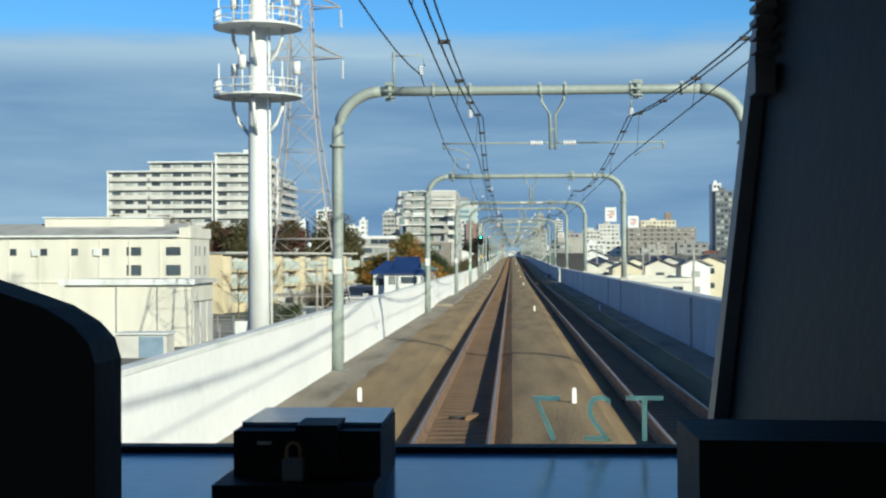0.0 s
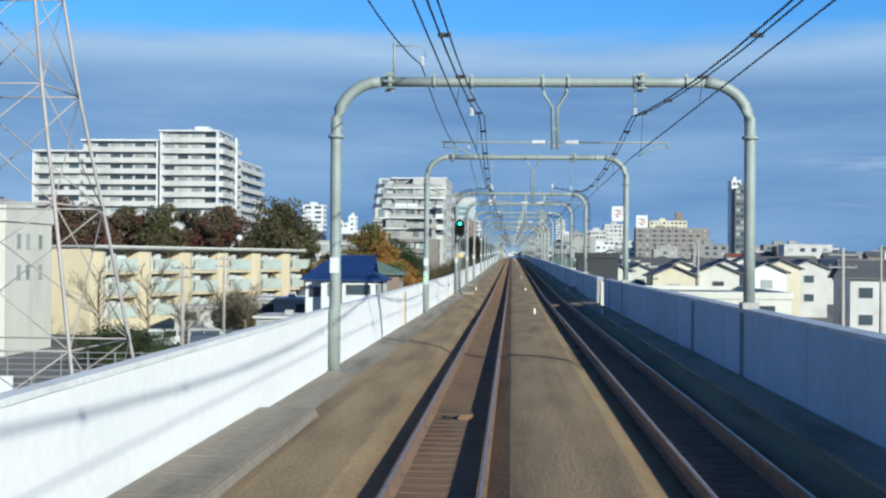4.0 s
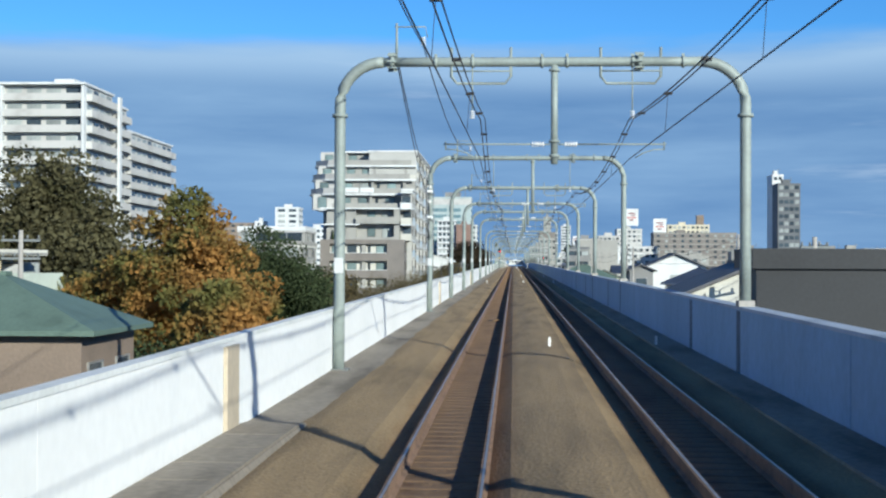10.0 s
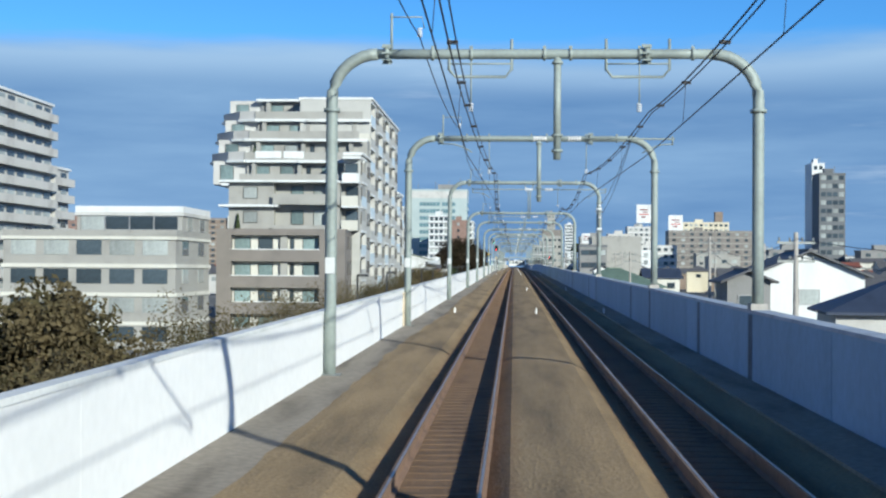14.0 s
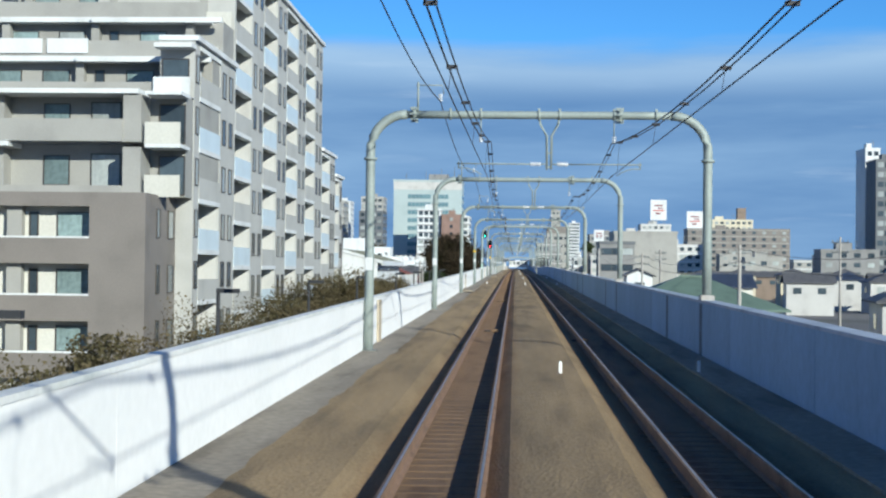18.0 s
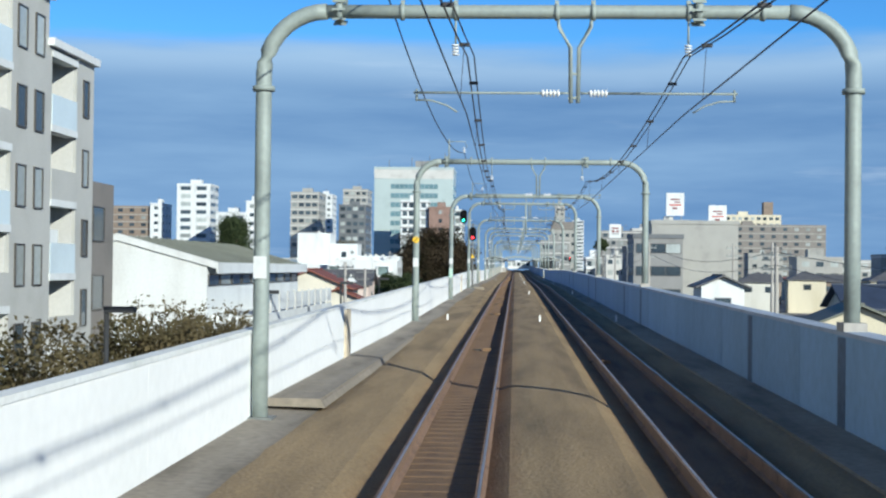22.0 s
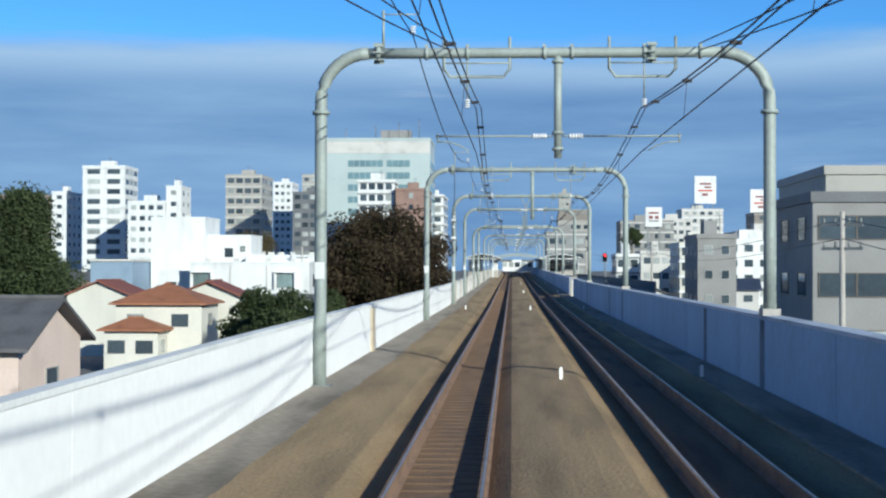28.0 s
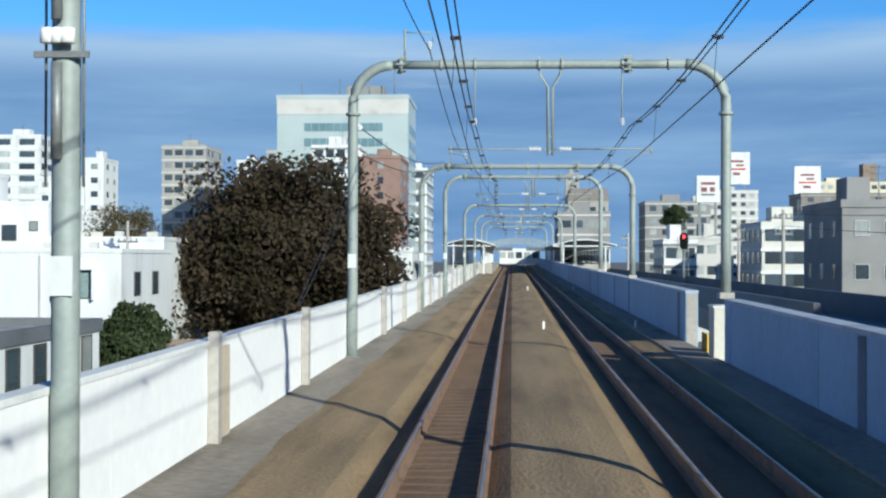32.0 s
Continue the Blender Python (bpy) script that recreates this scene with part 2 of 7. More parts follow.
M_TILEG = mat("grey_beige_tile", (0.33, 0.325, 0.30), 0.65, 0.06, 0.4, 12, 0.1, stain=(0.28, 0.275, 0.255))
M_TILEL = mat("light_grey_tile", (0.45, 0.45, 0.425), 0.65, 0.05, 0.4, 12, 0.1, stain=(0.40, 0.40, 0.375))
M_TILEB = mat("taupe_tile", (0.20, 0.18, 0.162), 0.65, 0.08, 0.4, 12, 0.1)
M_APTW = mat("pale_grey_render", (0.52, 0.515, 0.49), 0.8, 0.06, 0.3, 8, 0.1, stain=(0.43, 0.42, 0.40))
M_BLUEP = mat("pale_blue_panel", (0.58, 0.68, 0.73), 0.35, 0.04, 0.5, 8, 0.02)
M_TEAL = mat("pale_teal_cladding", (0.40, 0.475, 0.47), 0.35, 0.05, 0.15, 6, 0.03)
M_TEALG = mat("teal_glass", (0.15, 0.25, 0.28), 0.12, 0.08, 0.2, 6, 0.0)
M_BRICK = mat("red_brown_brick", (0.255, 0.165, 0.135), 0.85, 0.1, 0.4, 10, 0.2)
M_BROWN = mat("brown_tile", (0.235, 0.18, 0.14), 0.8, 0.1, 0.4, 10, 0.2)
M_GREYB = mat("mid_grey_render", (0.235, 0.235, 0.23), 0.8, 0.08, 0.3, 8, 0.15)
M_DGREY = mat("dark_grey_cladding", (0.125, 0.135, 0.145), 0.7, 0.1, 0.4, 8, 0.1)
M_BLACK = mat("black_sheet", (0.03, 0.032, 0.035), 0.7, 0.12, 0.3, 9, 0.1)
M_SIGNAL = mat("matt_black_enamel", (0.009, 0.010, 0.010), 0.85, 0.1, 2, 12, 0)
M_GLASS = mat("window_glass", (0.055, 0.075, 0.09), 0.08, 0.1, 0.7, 3, 0.0, each=0.4)
# teal colour holds both the curtains and light reflected by the panes
M_TEALW = mat("teal_curtain_reflection_glass", (0.22, 0.30, 0.30), 0.15, 0.2, 1.2, 4, 0.0, each=0.4, stretch_z=0.15)
M_CURT = mat("curtained_glass", (0.34, 0.37, 0.36), 0.12, 0.12, 1.4, 4, 0.0, each=0.3, stretch_z=0.15)
M_FRAME = mat("aluminium_frame", (0.42, 0.42, 0.41), 0.4, 0.05, 2, 12, 0, metal=0.5)
M_FRAMEB = mat("bronze_frame", (0.10, 0.09, 0.08), 0.4, 0.05, 2, 12, 0, metal=0.5)
M_BLUER = mat("blue_roof_tile", (0.011, 0.036, 0.125), 0.5, 0.1, 0.8, 8, 0.2)
M_GREENR = mat("green_roof_sheet", (0.12, 0.18, 0.145), 0.6, 0.1, 0.8, 8, 0.2)
M_OLIVER = mat("olive_roof_sheet", (0.16, 0.17, 0.14), 0.7, 0.1, 0.4, 8, 0.2)
M_REDR = mat("red_brown_roof", (0.22, 0.075, 0.05), 0.7, 0.12, 0.8, 8, 0.3)
M_ORANGER = mat("orange_roof_tile", (0.30, 0.125, 0.065), 0.7, 0.12, 0.8, 8, 0.3)
M_GREYR = mat("grey_roof_tile", (0.11, 0.11, 0.115), 0.65, 0.12, 0.8, 8, 0.3)
M_ROOFC = mat("grey_flat_roof", (0.36, 0.365, 0.355), 0.9, 0.12, 0.3, 6, 0.2)
M_BARK = mat("brown_bark", (0.11, 0.08, 0.055), 0.95, 0.2, 3, 22, 0.6, stretch_z=0.2)
M_LGREEN = mat("dark_green_leaf", (0.066, 0.09, 0.042), 0.8, 0.3, 0.5, 5, 0, stain=(0.04, 0.056, 0.024))
M_LORANGE = mat("orange_leaf", (0.42, 0.225, 0.07), 0.8, 0.3, 0.22, 5, 0, stain=(0.17, 0.165, 0.055), cover=0.40)
M_LRED = mat("maroon_leaf", (0.185, 0.085, 0.072), 0.8, 0.3, 0.2, 5, 0, stain=(0.15, 0.125, 0.075), cover=0.4)
M_LBROWN = mat("brown_green_leaf", (0.066, 0.05, 0.032), 0.9, 0.3, 0.22, 5, 0, stain=(0.034, 0.033, 0.016))
M_LOLIVE = mat("olive_leaf", (0.165, 0.132, 0.072), 0.85, 0.3, 0.3, 5, 0, stain=(0.11, 0.10, 0.05), cover=0.36)
M_LDARK = mat("dark_olive_leaf", (0.125, 0.115, 0.06), 0.85, 0.3, 0.3, 5, 0, stain=(0.07, 0.075, 0.032))
M_BLUEGR = mat("dark_blue_roof_tile", (0.035, 0.05, 0.085), 0.6, 0.12, 0.8, 8, 0.3)
for m_ in (M_LGREEN, M_LORANGE, M_LRED, M_LBROWN, M_LOLIVE, M_LDARK, M_SIGNAL):
    m_.node_tree.nodes["Principled BSDF"].inputs["Specular IOR Level"].default_value = 0.12
# leaves let some light through
for m_ in (M_LGREEN, M_LORANGE, M_LRED, M_LBROWN, M_LOLIVE, M_LDARK):
    n_, l_ = m_.node_tree.nodes, m_.node_tree.links
    b_ = n_["Principled BSDF"]
    thin = n_.new("ShaderNodeBsdfTranslucent")
    l_.new(b_.inputs["Base Color"].links[0].from_socket, thin.inputs["Color"])
    both = n_.new("ShaderNodeMixShader")
    both.inputs["Fac"].default_value = 0.35
    l_.new(b_.outputs["BSDF"], both.inputs[1])
    l_.new(thin.outputs["BSDF"], both.inputs[2])
    l_.new(both.outputs["Shader"], n_["Material Output"].inputs["Surface"])
M_PGREEN = mat("pale_green_panel", (0.50, 0.57, 0.52), 0.5, 0.05, 0.5, 8, 0.02)
M_YELLOW = mat("yellow_enamel", (0.80, 0.50, 0.03), 0.5, 0.04, 2, 10, 0)
M_RED = mat("red_enamel", (0.50, 0.07, 0.04), 0.5, 0.04, 2, 10, 0)
M_GREENP = mat("green_enamel", (0.05, 0.42, 0.22), 0.5, 0.04, 2, 10, 0)
M_CABDARK = mat("cab_black_plastic", (0.014, 0.013, 0.012), 0.65, 0.1, 3, 40, 0.1)
M_CABGREY = mat("cab_grey_frame", (0.20, 0.20, 0.19), 0.5, 0.08, 3, 40, 0.1)


# ---------------------------------------------------------------- mesh helpers
def box(bm, x0, x1, y0, y1, z0, z1):
    v = [bm.verts.new((x, y, z)) for z in (z0, z1) for x, y in ((x0, y0), (x1, y0), (x1, y1), (x0, y1))]
    for f in ((3, 2, 1, 0), (4, 5, 6, 7), (0, 1, 5, 4), (1, 2, 6, 5), (2, 3, 7, 6), (3, 0, 4, 7)):
        bm.faces.new([v[i] for i in f])


def prism(bm, pts, y0, y1, axis="y"):
    """A closed outline (x, z) drawn along y, or (y, z) along x, or (x, y) along z."""
    def put(p, s):
        return {"y": (p[0], s, p[1]), "x": (s, p[0], p[1]), "z": (p[0], p[1], s)}[axis]
    a = [bm.verts.new(put(p, y0)) for p in pts]
    b = [bm.verts.new(put(p, y1)) for p in pts]
    k = len(pts)
    bm.faces.new(a)
    bm.faces.new(b[::-1])
    for i in range(k):
        bm.faces.new((a[i], b[i], b[(i + 1) % k], a[(i + 1) % k]))


def tube(bm, pts, r, sides=8, r_end=None):
    """A round bar along a line of points, tapering to r_end."""
    pts = [Vector(p) for p in pts]
    rings = []
    for i, p in enumerate(pts):
        d = (pts[min(i + 1, len(pts) - 1)] - pts[max(i - 1, 0)]).normalized()
        u = d.cross(Vector((0, 0, 1)) if abs(d.z) < 0.95 else Vector((0, 1, 0))).normalized()
        w = u.cross(d)
        rr = r + ((r_end - r) * i / (len(pts) - 1) if r_end is not None else 0)
        rings.append([bm.verts.new(p + rr * (math.cos(2 * math.pi * k / sides) * u + math.sin(2 * math.pi * k / sides) * w)) for k in range(sides)])
    for a, b in zip(rings, rings[1:]):
        for k in range(sides):
            f = bm.faces.new((a[k], a[(k + 1) % sides], b[(k + 1) % sides], b[k]))
            f.smooth = True
    bm.faces.new(rings[0])
    bm.faces.new(rings[-1][::-1])


def mesh(name, bm, material):
    bmesh.ops.recalc_face_normals(bm, faces=bm.faces)
    me = bpy.data.meshes.new(name)
    bm.to_mesh(me)
    bm.free()
    me.materials.append(material)
    return me


def part(name, bm, material, parent=None, label="", at=None):
    me = bm if isinstance(bm, bpy.types.Mesh) else mesh(name, bm, material)
    ob = new(name, me)
    if parent is not None:
        ob.parent = parent
    if at is not None:
        ob.location = at
    if label:
        ob["label"] = label
    return ob


def thing(name, label, category, at=(0, 0, 0), group="", kind=""):
    ob = new(name)
    x, y, z = at
    ob.location = (x, y, z + (lift(y) if z == GROUND else 0.0))
    return tagged(ob, label, category, group, kind)


def boxes(name, material, parent, *bs, label="", at=None):
    bm = bmesh.new()
    for b in bs:
        box(bm, *b)
    return part(name, bm, material, parent, label, at)


SHARED = {}


def shared(key, make, material):
    """One mesh for all pieces that are alike."""
    if key not in SHARED:
        bm = bmesh.new()
        make(bm)
        SHARED[key] = mesh(key[0], bm, material)
    return SHARED[key]


# ---------------------------------------------------------------- ground and viaduct
LINE_END = 1010.0
STATIONS = [-45.0] + [10.0 * k for k in range(-4, 102)]


def strip(name, material, outline, parent=None, y0=-45.0, y1=LINE_END, label="", kind=""):
    """A long piece of the line with one cross-section (x, z), following its rise."""
    ys = [y0] + [y for y in STATIONS if y0 < y < y1] + [y1]
    bm = bmesh.new()
    rings = [[bm.verts.new((x, y, z + rise(y))) for x, z in outline] for y in ys]
    k = len(outline)
    for a, b in zip(rings, rings[1:]):
        for i in range(k):
            bm.faces.new((a[i], b[i], b[(i + 1) % k], a[(i + 1) % k]))
    bm.faces.new(rings[0])
    bm.faces.new(rings[-1][::-1])
    ob = part(name, bm, material, parent, label)
    if kind:
        tagged(ob, label, kind=kind)
    return ob


bm = bmesh.new()
rows_ = [[bm.verts.new((x, y, GROUND + lift(y))) for x in (-3500, -300, 0, 300, 3500)] for y in (-600, 0, 200, 300, 380, 450, 560, 630, 700, 800, 850, 900, 1000, 1600, 4500)]
for p_, q_ in zip(rows_, rows_[1:]):
    for k in range(4):
        bm.faces.new((p_[k], p_[k + 1], q_[k + 1], q_[k]))
part("ground", bm, M_GROUND)
tagged(bpy.data.objects["ground"], "grey-brown town ground between the houses", kind="structure")
strip("viaduct_deck", M_CONC, [(-3.95, -1.3), (7.2, -1.3), (7.2, -0.42), (-3.95, -0.42)], label="grey concrete deck of the railway viaduct", kind="structure")
rnd = random.Random(3)
bm = bmesh.new()
prev, drift = None, 0.0
for k in range(1320):
    y = -45.0 + 0.8 * k
    z = rise(y)
    drift = 0.86 * drift + rnd.uniform(-0.045, 0.045)
    xo = -2.52 + drift + 0.06 * math.sin(y * 0.11) + rnd.uniform(-0.025, 0.025)
    row = [bm.verts.new((x, y, z + h)) for x, h in ((-2.36, -0.4), (-0.62, -0.4), (-0.62, -0.262), (-0.98, -0.225), (-1.28, -0.085), (-2.22, 0.006), (xo, 0.0185 * (-xo - 2.35) / 0.54 - 0.014))]
    if prev:
        for i in range(7):
            bm.faces.new((prev[i], row[i], row[(i + 1) % 7], prev[(i + 1) % 7]))
    prev = row
tagged(part("ballast", bm, M_BALLAST), "tan ballast shoulder spilling over the walkway's edge", kind="structure")
strip("ballast_between", M_BALLAST, [(0.60, -0.4), (3.22, -0.4), (3.22, -0.262), (2.86, -0.225), (2.56, -0.085), (2.1, -0.045), (1.6, -0.045), (0.92, -0.09), (0.60, -0.235)],
      label="tan ballast between the two tracks", kind="structure")
strip("ballast_outer", M_BALLAST, [(4.45, -0.4), (5.4, -0.4), (5.4, -0.05), (4.75, -0.11), (4.45, -0.235)], label="tan ballast shoulder in the wall's shade", kind="structure")
for nm, cx in (("track_bed", 0.0), ("track_bed_far", 3.85)):
    strip(nm, M_RUSTB, [(cx - 0.62, -0.4), (cx + 0.60, -0.4), (cx + 0.60, -0.248), (cx - 0.62, -0.248)], label="rust-brown ballast between the rails", kind="structure")
strip("walkway", M_WALK, [(-3.42, -0.42), (-2.35, -0.42), (-2.35, -0.02), (-3.42, 0.02)], label="grey concrete cable-trough walkway", kind="structure")
strip("walkway_far", M_WALK, [(5.4, -0.42), (6.30, -0.42), (6.30, 0.03), (5.4, 0.0)], label="grey concrete walkway in shade", kind="structure")

RAIL_OUT = [(-0.065, -0.24), (0.065, -0.24), (0.065, -0.215), (0.014, -0.19), (0.014, -0.05), (0.034, -0.035), (0.034, -0.004),
            (-0.034, -0.004), (-0.034, -0.035), (-0.014, -0.05), (-0.014, -0.19), (-0.065, -0.215)]
for tn, cx, lab in (("railway_track", 0.0, "narrow-gauge track with rusty rails and bright heads"), ("railway_track", 3.85, "neighbouring narrow-gauge track half in shade")):
    track = thing(tn, lab, "railway track", group="tracks of the viaduct")
    for sx in (-0.566, 0.566):
        r = strip("rail", M_RAIL, [(cx + sx + a, b) for a, b in RAIL_OUT], track, label="rusty steel rail")
        strip("rail_head", M_SHINE, [(cx + sx - 0.006, -0.004), (cx + sx + 0.028, -0.004), (cx + sx + 0.025, 0.002), (cx + sx - 0.003, 0.002)], r, label="polished running surface")

# places of the overhead line portals along the line
GY = [36.4, 75.6, 115.0, 153.5, 194.0, 221.6, 247.8, 287.8, 314.5, 341.0, 366.5, 405.5, 445.2, 481.4, 521.4, 561.0, 596.8, 635.5, 671.8, 713.3, 747.8, 773.5, 804.0, 829.0,
      868.0, 905.0, 942.0, 980.0]
GY = [-2.6 / 0.9333] + GY
GY = [0.9333 * y for y in GY]

# parapets: ten-metre panels with narrow joints, and a coping; the far one has two openings
OPENINGS = ((157.0, 163.5), (721.0, 729.0))
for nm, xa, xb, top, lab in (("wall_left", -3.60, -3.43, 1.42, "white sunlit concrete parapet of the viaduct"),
                             ("wall_right", 6.32, 6.70, 1.53, "concrete parapet with blue sky-lit shade put into its colour")):
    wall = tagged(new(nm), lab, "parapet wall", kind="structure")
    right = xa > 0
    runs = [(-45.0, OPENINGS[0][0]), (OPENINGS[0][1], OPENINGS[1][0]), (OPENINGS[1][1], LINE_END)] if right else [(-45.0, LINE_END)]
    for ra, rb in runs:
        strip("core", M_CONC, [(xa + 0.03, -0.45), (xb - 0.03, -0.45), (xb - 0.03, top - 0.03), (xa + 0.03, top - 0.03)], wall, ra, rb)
        strip("coping", M_COPE_SHADE if right else M_COPE, [(xa - 0.02, top), (xb + 0.02, top), (xb + 0.02, top + 0.07), (xa - 0.02, top + 0.07)], wall, ra, rb, label="weathered coping")
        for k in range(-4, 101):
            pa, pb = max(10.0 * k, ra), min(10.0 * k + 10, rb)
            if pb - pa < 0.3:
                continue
            me = shared(("panel", nm, round(pb - pa, 2)), lambda bm: box(bm, xa, xb, 0.02 if right else 0.004, pb - pa - (0.02 if right else 0.004), -0.45, top), M_WALL_SHADE if right else M_WALL)
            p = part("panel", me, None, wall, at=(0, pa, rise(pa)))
            if k >= 15:
                p.rotation_euler = (math.atan((rise(pb) - rise(pa)) / (pb - pa)), 0, 0)
for k, y in enumerate(GY):
    for yy in (y, y + 9.0):
        if yy < LINE_END - 5 and not any(a - 0.3 < yy < b + 0.3 for a, b in OPENINGS):
            boxes("joint_strip", M_JOINT, bpy.data.objects["wall_right"], (6.312, 6.319, yy - 0.32, yy + 0.22, rise(yy) - 0.05, 1.5 + rise(yy)), label="dark weathered joint")
for y in (131.0, 170.0, 218.8, 281.0, 342.0, 420.0, 500.0, 579.0, 640.0, 705.7):
    boxes("joint_cover", M_BEIGE, bpy.data.objects["wall_left"], (-3.425, -3.36, y - 0.45, y + 0.45, rise(y), 1.36 + rise(y)), label="beige expansion joint cover")
for k in range(19):
    y = 705.0 + 9.0 * k
    boxes("post", M_CONC, bpy.data.objects["wall_left"], (-3.42, -3.27, y - 0.12, y + 0.12, rise(y) - 0.1, 1.62 + rise(y)), label="grey concrete post against the parapet")
for y0_, y1_ in ((80, 98), (203, 220), (488, 511)):
    trough = thing("cable_trough", "raised grey concrete trough with slab covers on the walkway", "cable trough", (0, y0_, rise((y0_ + y1_) / 2)))
    bm = bmesh.new()
    prism(bm, [(-3.42, 0.0), (-2.36, -0.02), (-2.42, 0.1), (-3.42, 0.1)], 0, y1_ - y0_)
    part("body", bm, M_WALK, trough)
    for k in range(int((y1_ - y0_) / 1.5)):
        boxes("cover_slab", M_WALK, trough, (-3.38, -2.44, 1.5 * k + 0.02, 1.5 * k + 1.48, 0.1, 0.14))

# a narrow lane runs along the foot of the viaduct
M_ASPH = mat("worn_asphalt", (0.065, 0.065, 0.066), 0.92, 0.15, 0.25, 14, 0.3, stain=(0.045, 0.045, 0.045))
bm = bmesh.new()
lane = [[bm.verts.new((x, y, GROUND + lift(y) + 0.03)) for x in (7.5, 8.5)] for y in (-45, 200, 300, 380, 450, 560, 630, 700, 800, 850, 900, 1000)]
for p_, q_ in zip(lane, lane[1:]):
    bm.faces.new((p_[0], p_[1], q_[1], q_[0]))
tagged(part("road", bm, M_ASPH), "narrow grey asphalt lane along the viaduct", kind="structure")
# piers under the deck
pier_me = shared(("pier", 0), lambda bm: (box(bm, -2.6, -1.6, -0.5, 0.5, GROUND - 3, -1.3), box(bm, 4.9, 5.9, -0.5, 0.5, GROUND - 3, -1.3), box(bm, -3.2, 6.5, -0.6, 0.6, -2.0, -1.3)), M_CONC)
for k in range(-2, 67):
    ob = part("pier", pier_me, None, None, at=(0, 15.0 * k, rise(15.0 * k)))
    tagged(ob, "grey concrete portal pier carrying the viaduct", "pier", "piers of the viaduct")

# ---------------------------------------------------------------- overhead line portals
PX0, PX1, PZ, PR = -3.27, 6.49, 6.72, 0.135      # post centres, beam height, post radius
CORNER = 1.05


def flange(bm, x, z, r, axis):
    pts = [(x - 0.05, 0, z), (x + 0.05, 0, z)] if axis == "x" else [(x, 0, z - 0.04), (x, 0, z + 0.04)]
    tube(bm, pts, r, 12)


def bolts(bm, x, z):
    for k in range(8):
        a = 2 * math.pi * k / 8
        box(bm, x - 0.11, x + 0.11, 0.21 * math.cos(a) - 0.018, 0.21 * math.cos(a) + 0.018, z + 0.21 * math.sin(a) - 0.018, z + 0.21 * math.sin(a) + 0.018)


def pipe_path():
    pts = [(PX0, 0, -0.1), (PX0, 0, 2.0), (PX0, 0, PZ - CORNER)]
    pts += [(PX0 + CORNER - CORNER * math.cos(radians(a)), 0, PZ - CORNER + CORNER * math.sin(radians(a))) for a in range(10, 91, 10)]
    pts += [(x, 0, PZ) for x in (-0.5, 2.0, 4.5)]
    pts += [(PX1 - CORNER + CORNER * math.sin(radians(a)), 0, PZ - CORNER + CORNER * math.cos(radians(a))) for a in range(0, 91, 10)]
    return pts + [(PX1, 0, 3.0), (PX1, 0, 1.6)]


def u_frame(bm, x):
    w = 0.72
    tube(bm, [(x - w, 0, PZ + 0.35), (x - w, 0, PZ - 0.35), (x - w + 0.14, 0, PZ - 0.52), (x + w - 0.14, 0, PZ - 0.52), (x + w, 0, PZ - 0.35), (x + w, 0, PZ + 0.35)], 0.035, 6)
    tube(bm, [(x - w, 0, PZ - 0.22), (x + w, 0, PZ - 0.22)], 0.02, 6)


def insulator(bm, x0, x1, z):
    k = 5
    tube(bm, [(x0, 0, z), (x1, 0, z)], 0.03, 6)
    for i in range(k):
        x = x0 + (x1 - x0) * (i + 0.5) / k
        tube(bm, [(x - 0.014, 0, z), (x + 0.014, 0, z)], 0.062, 8)


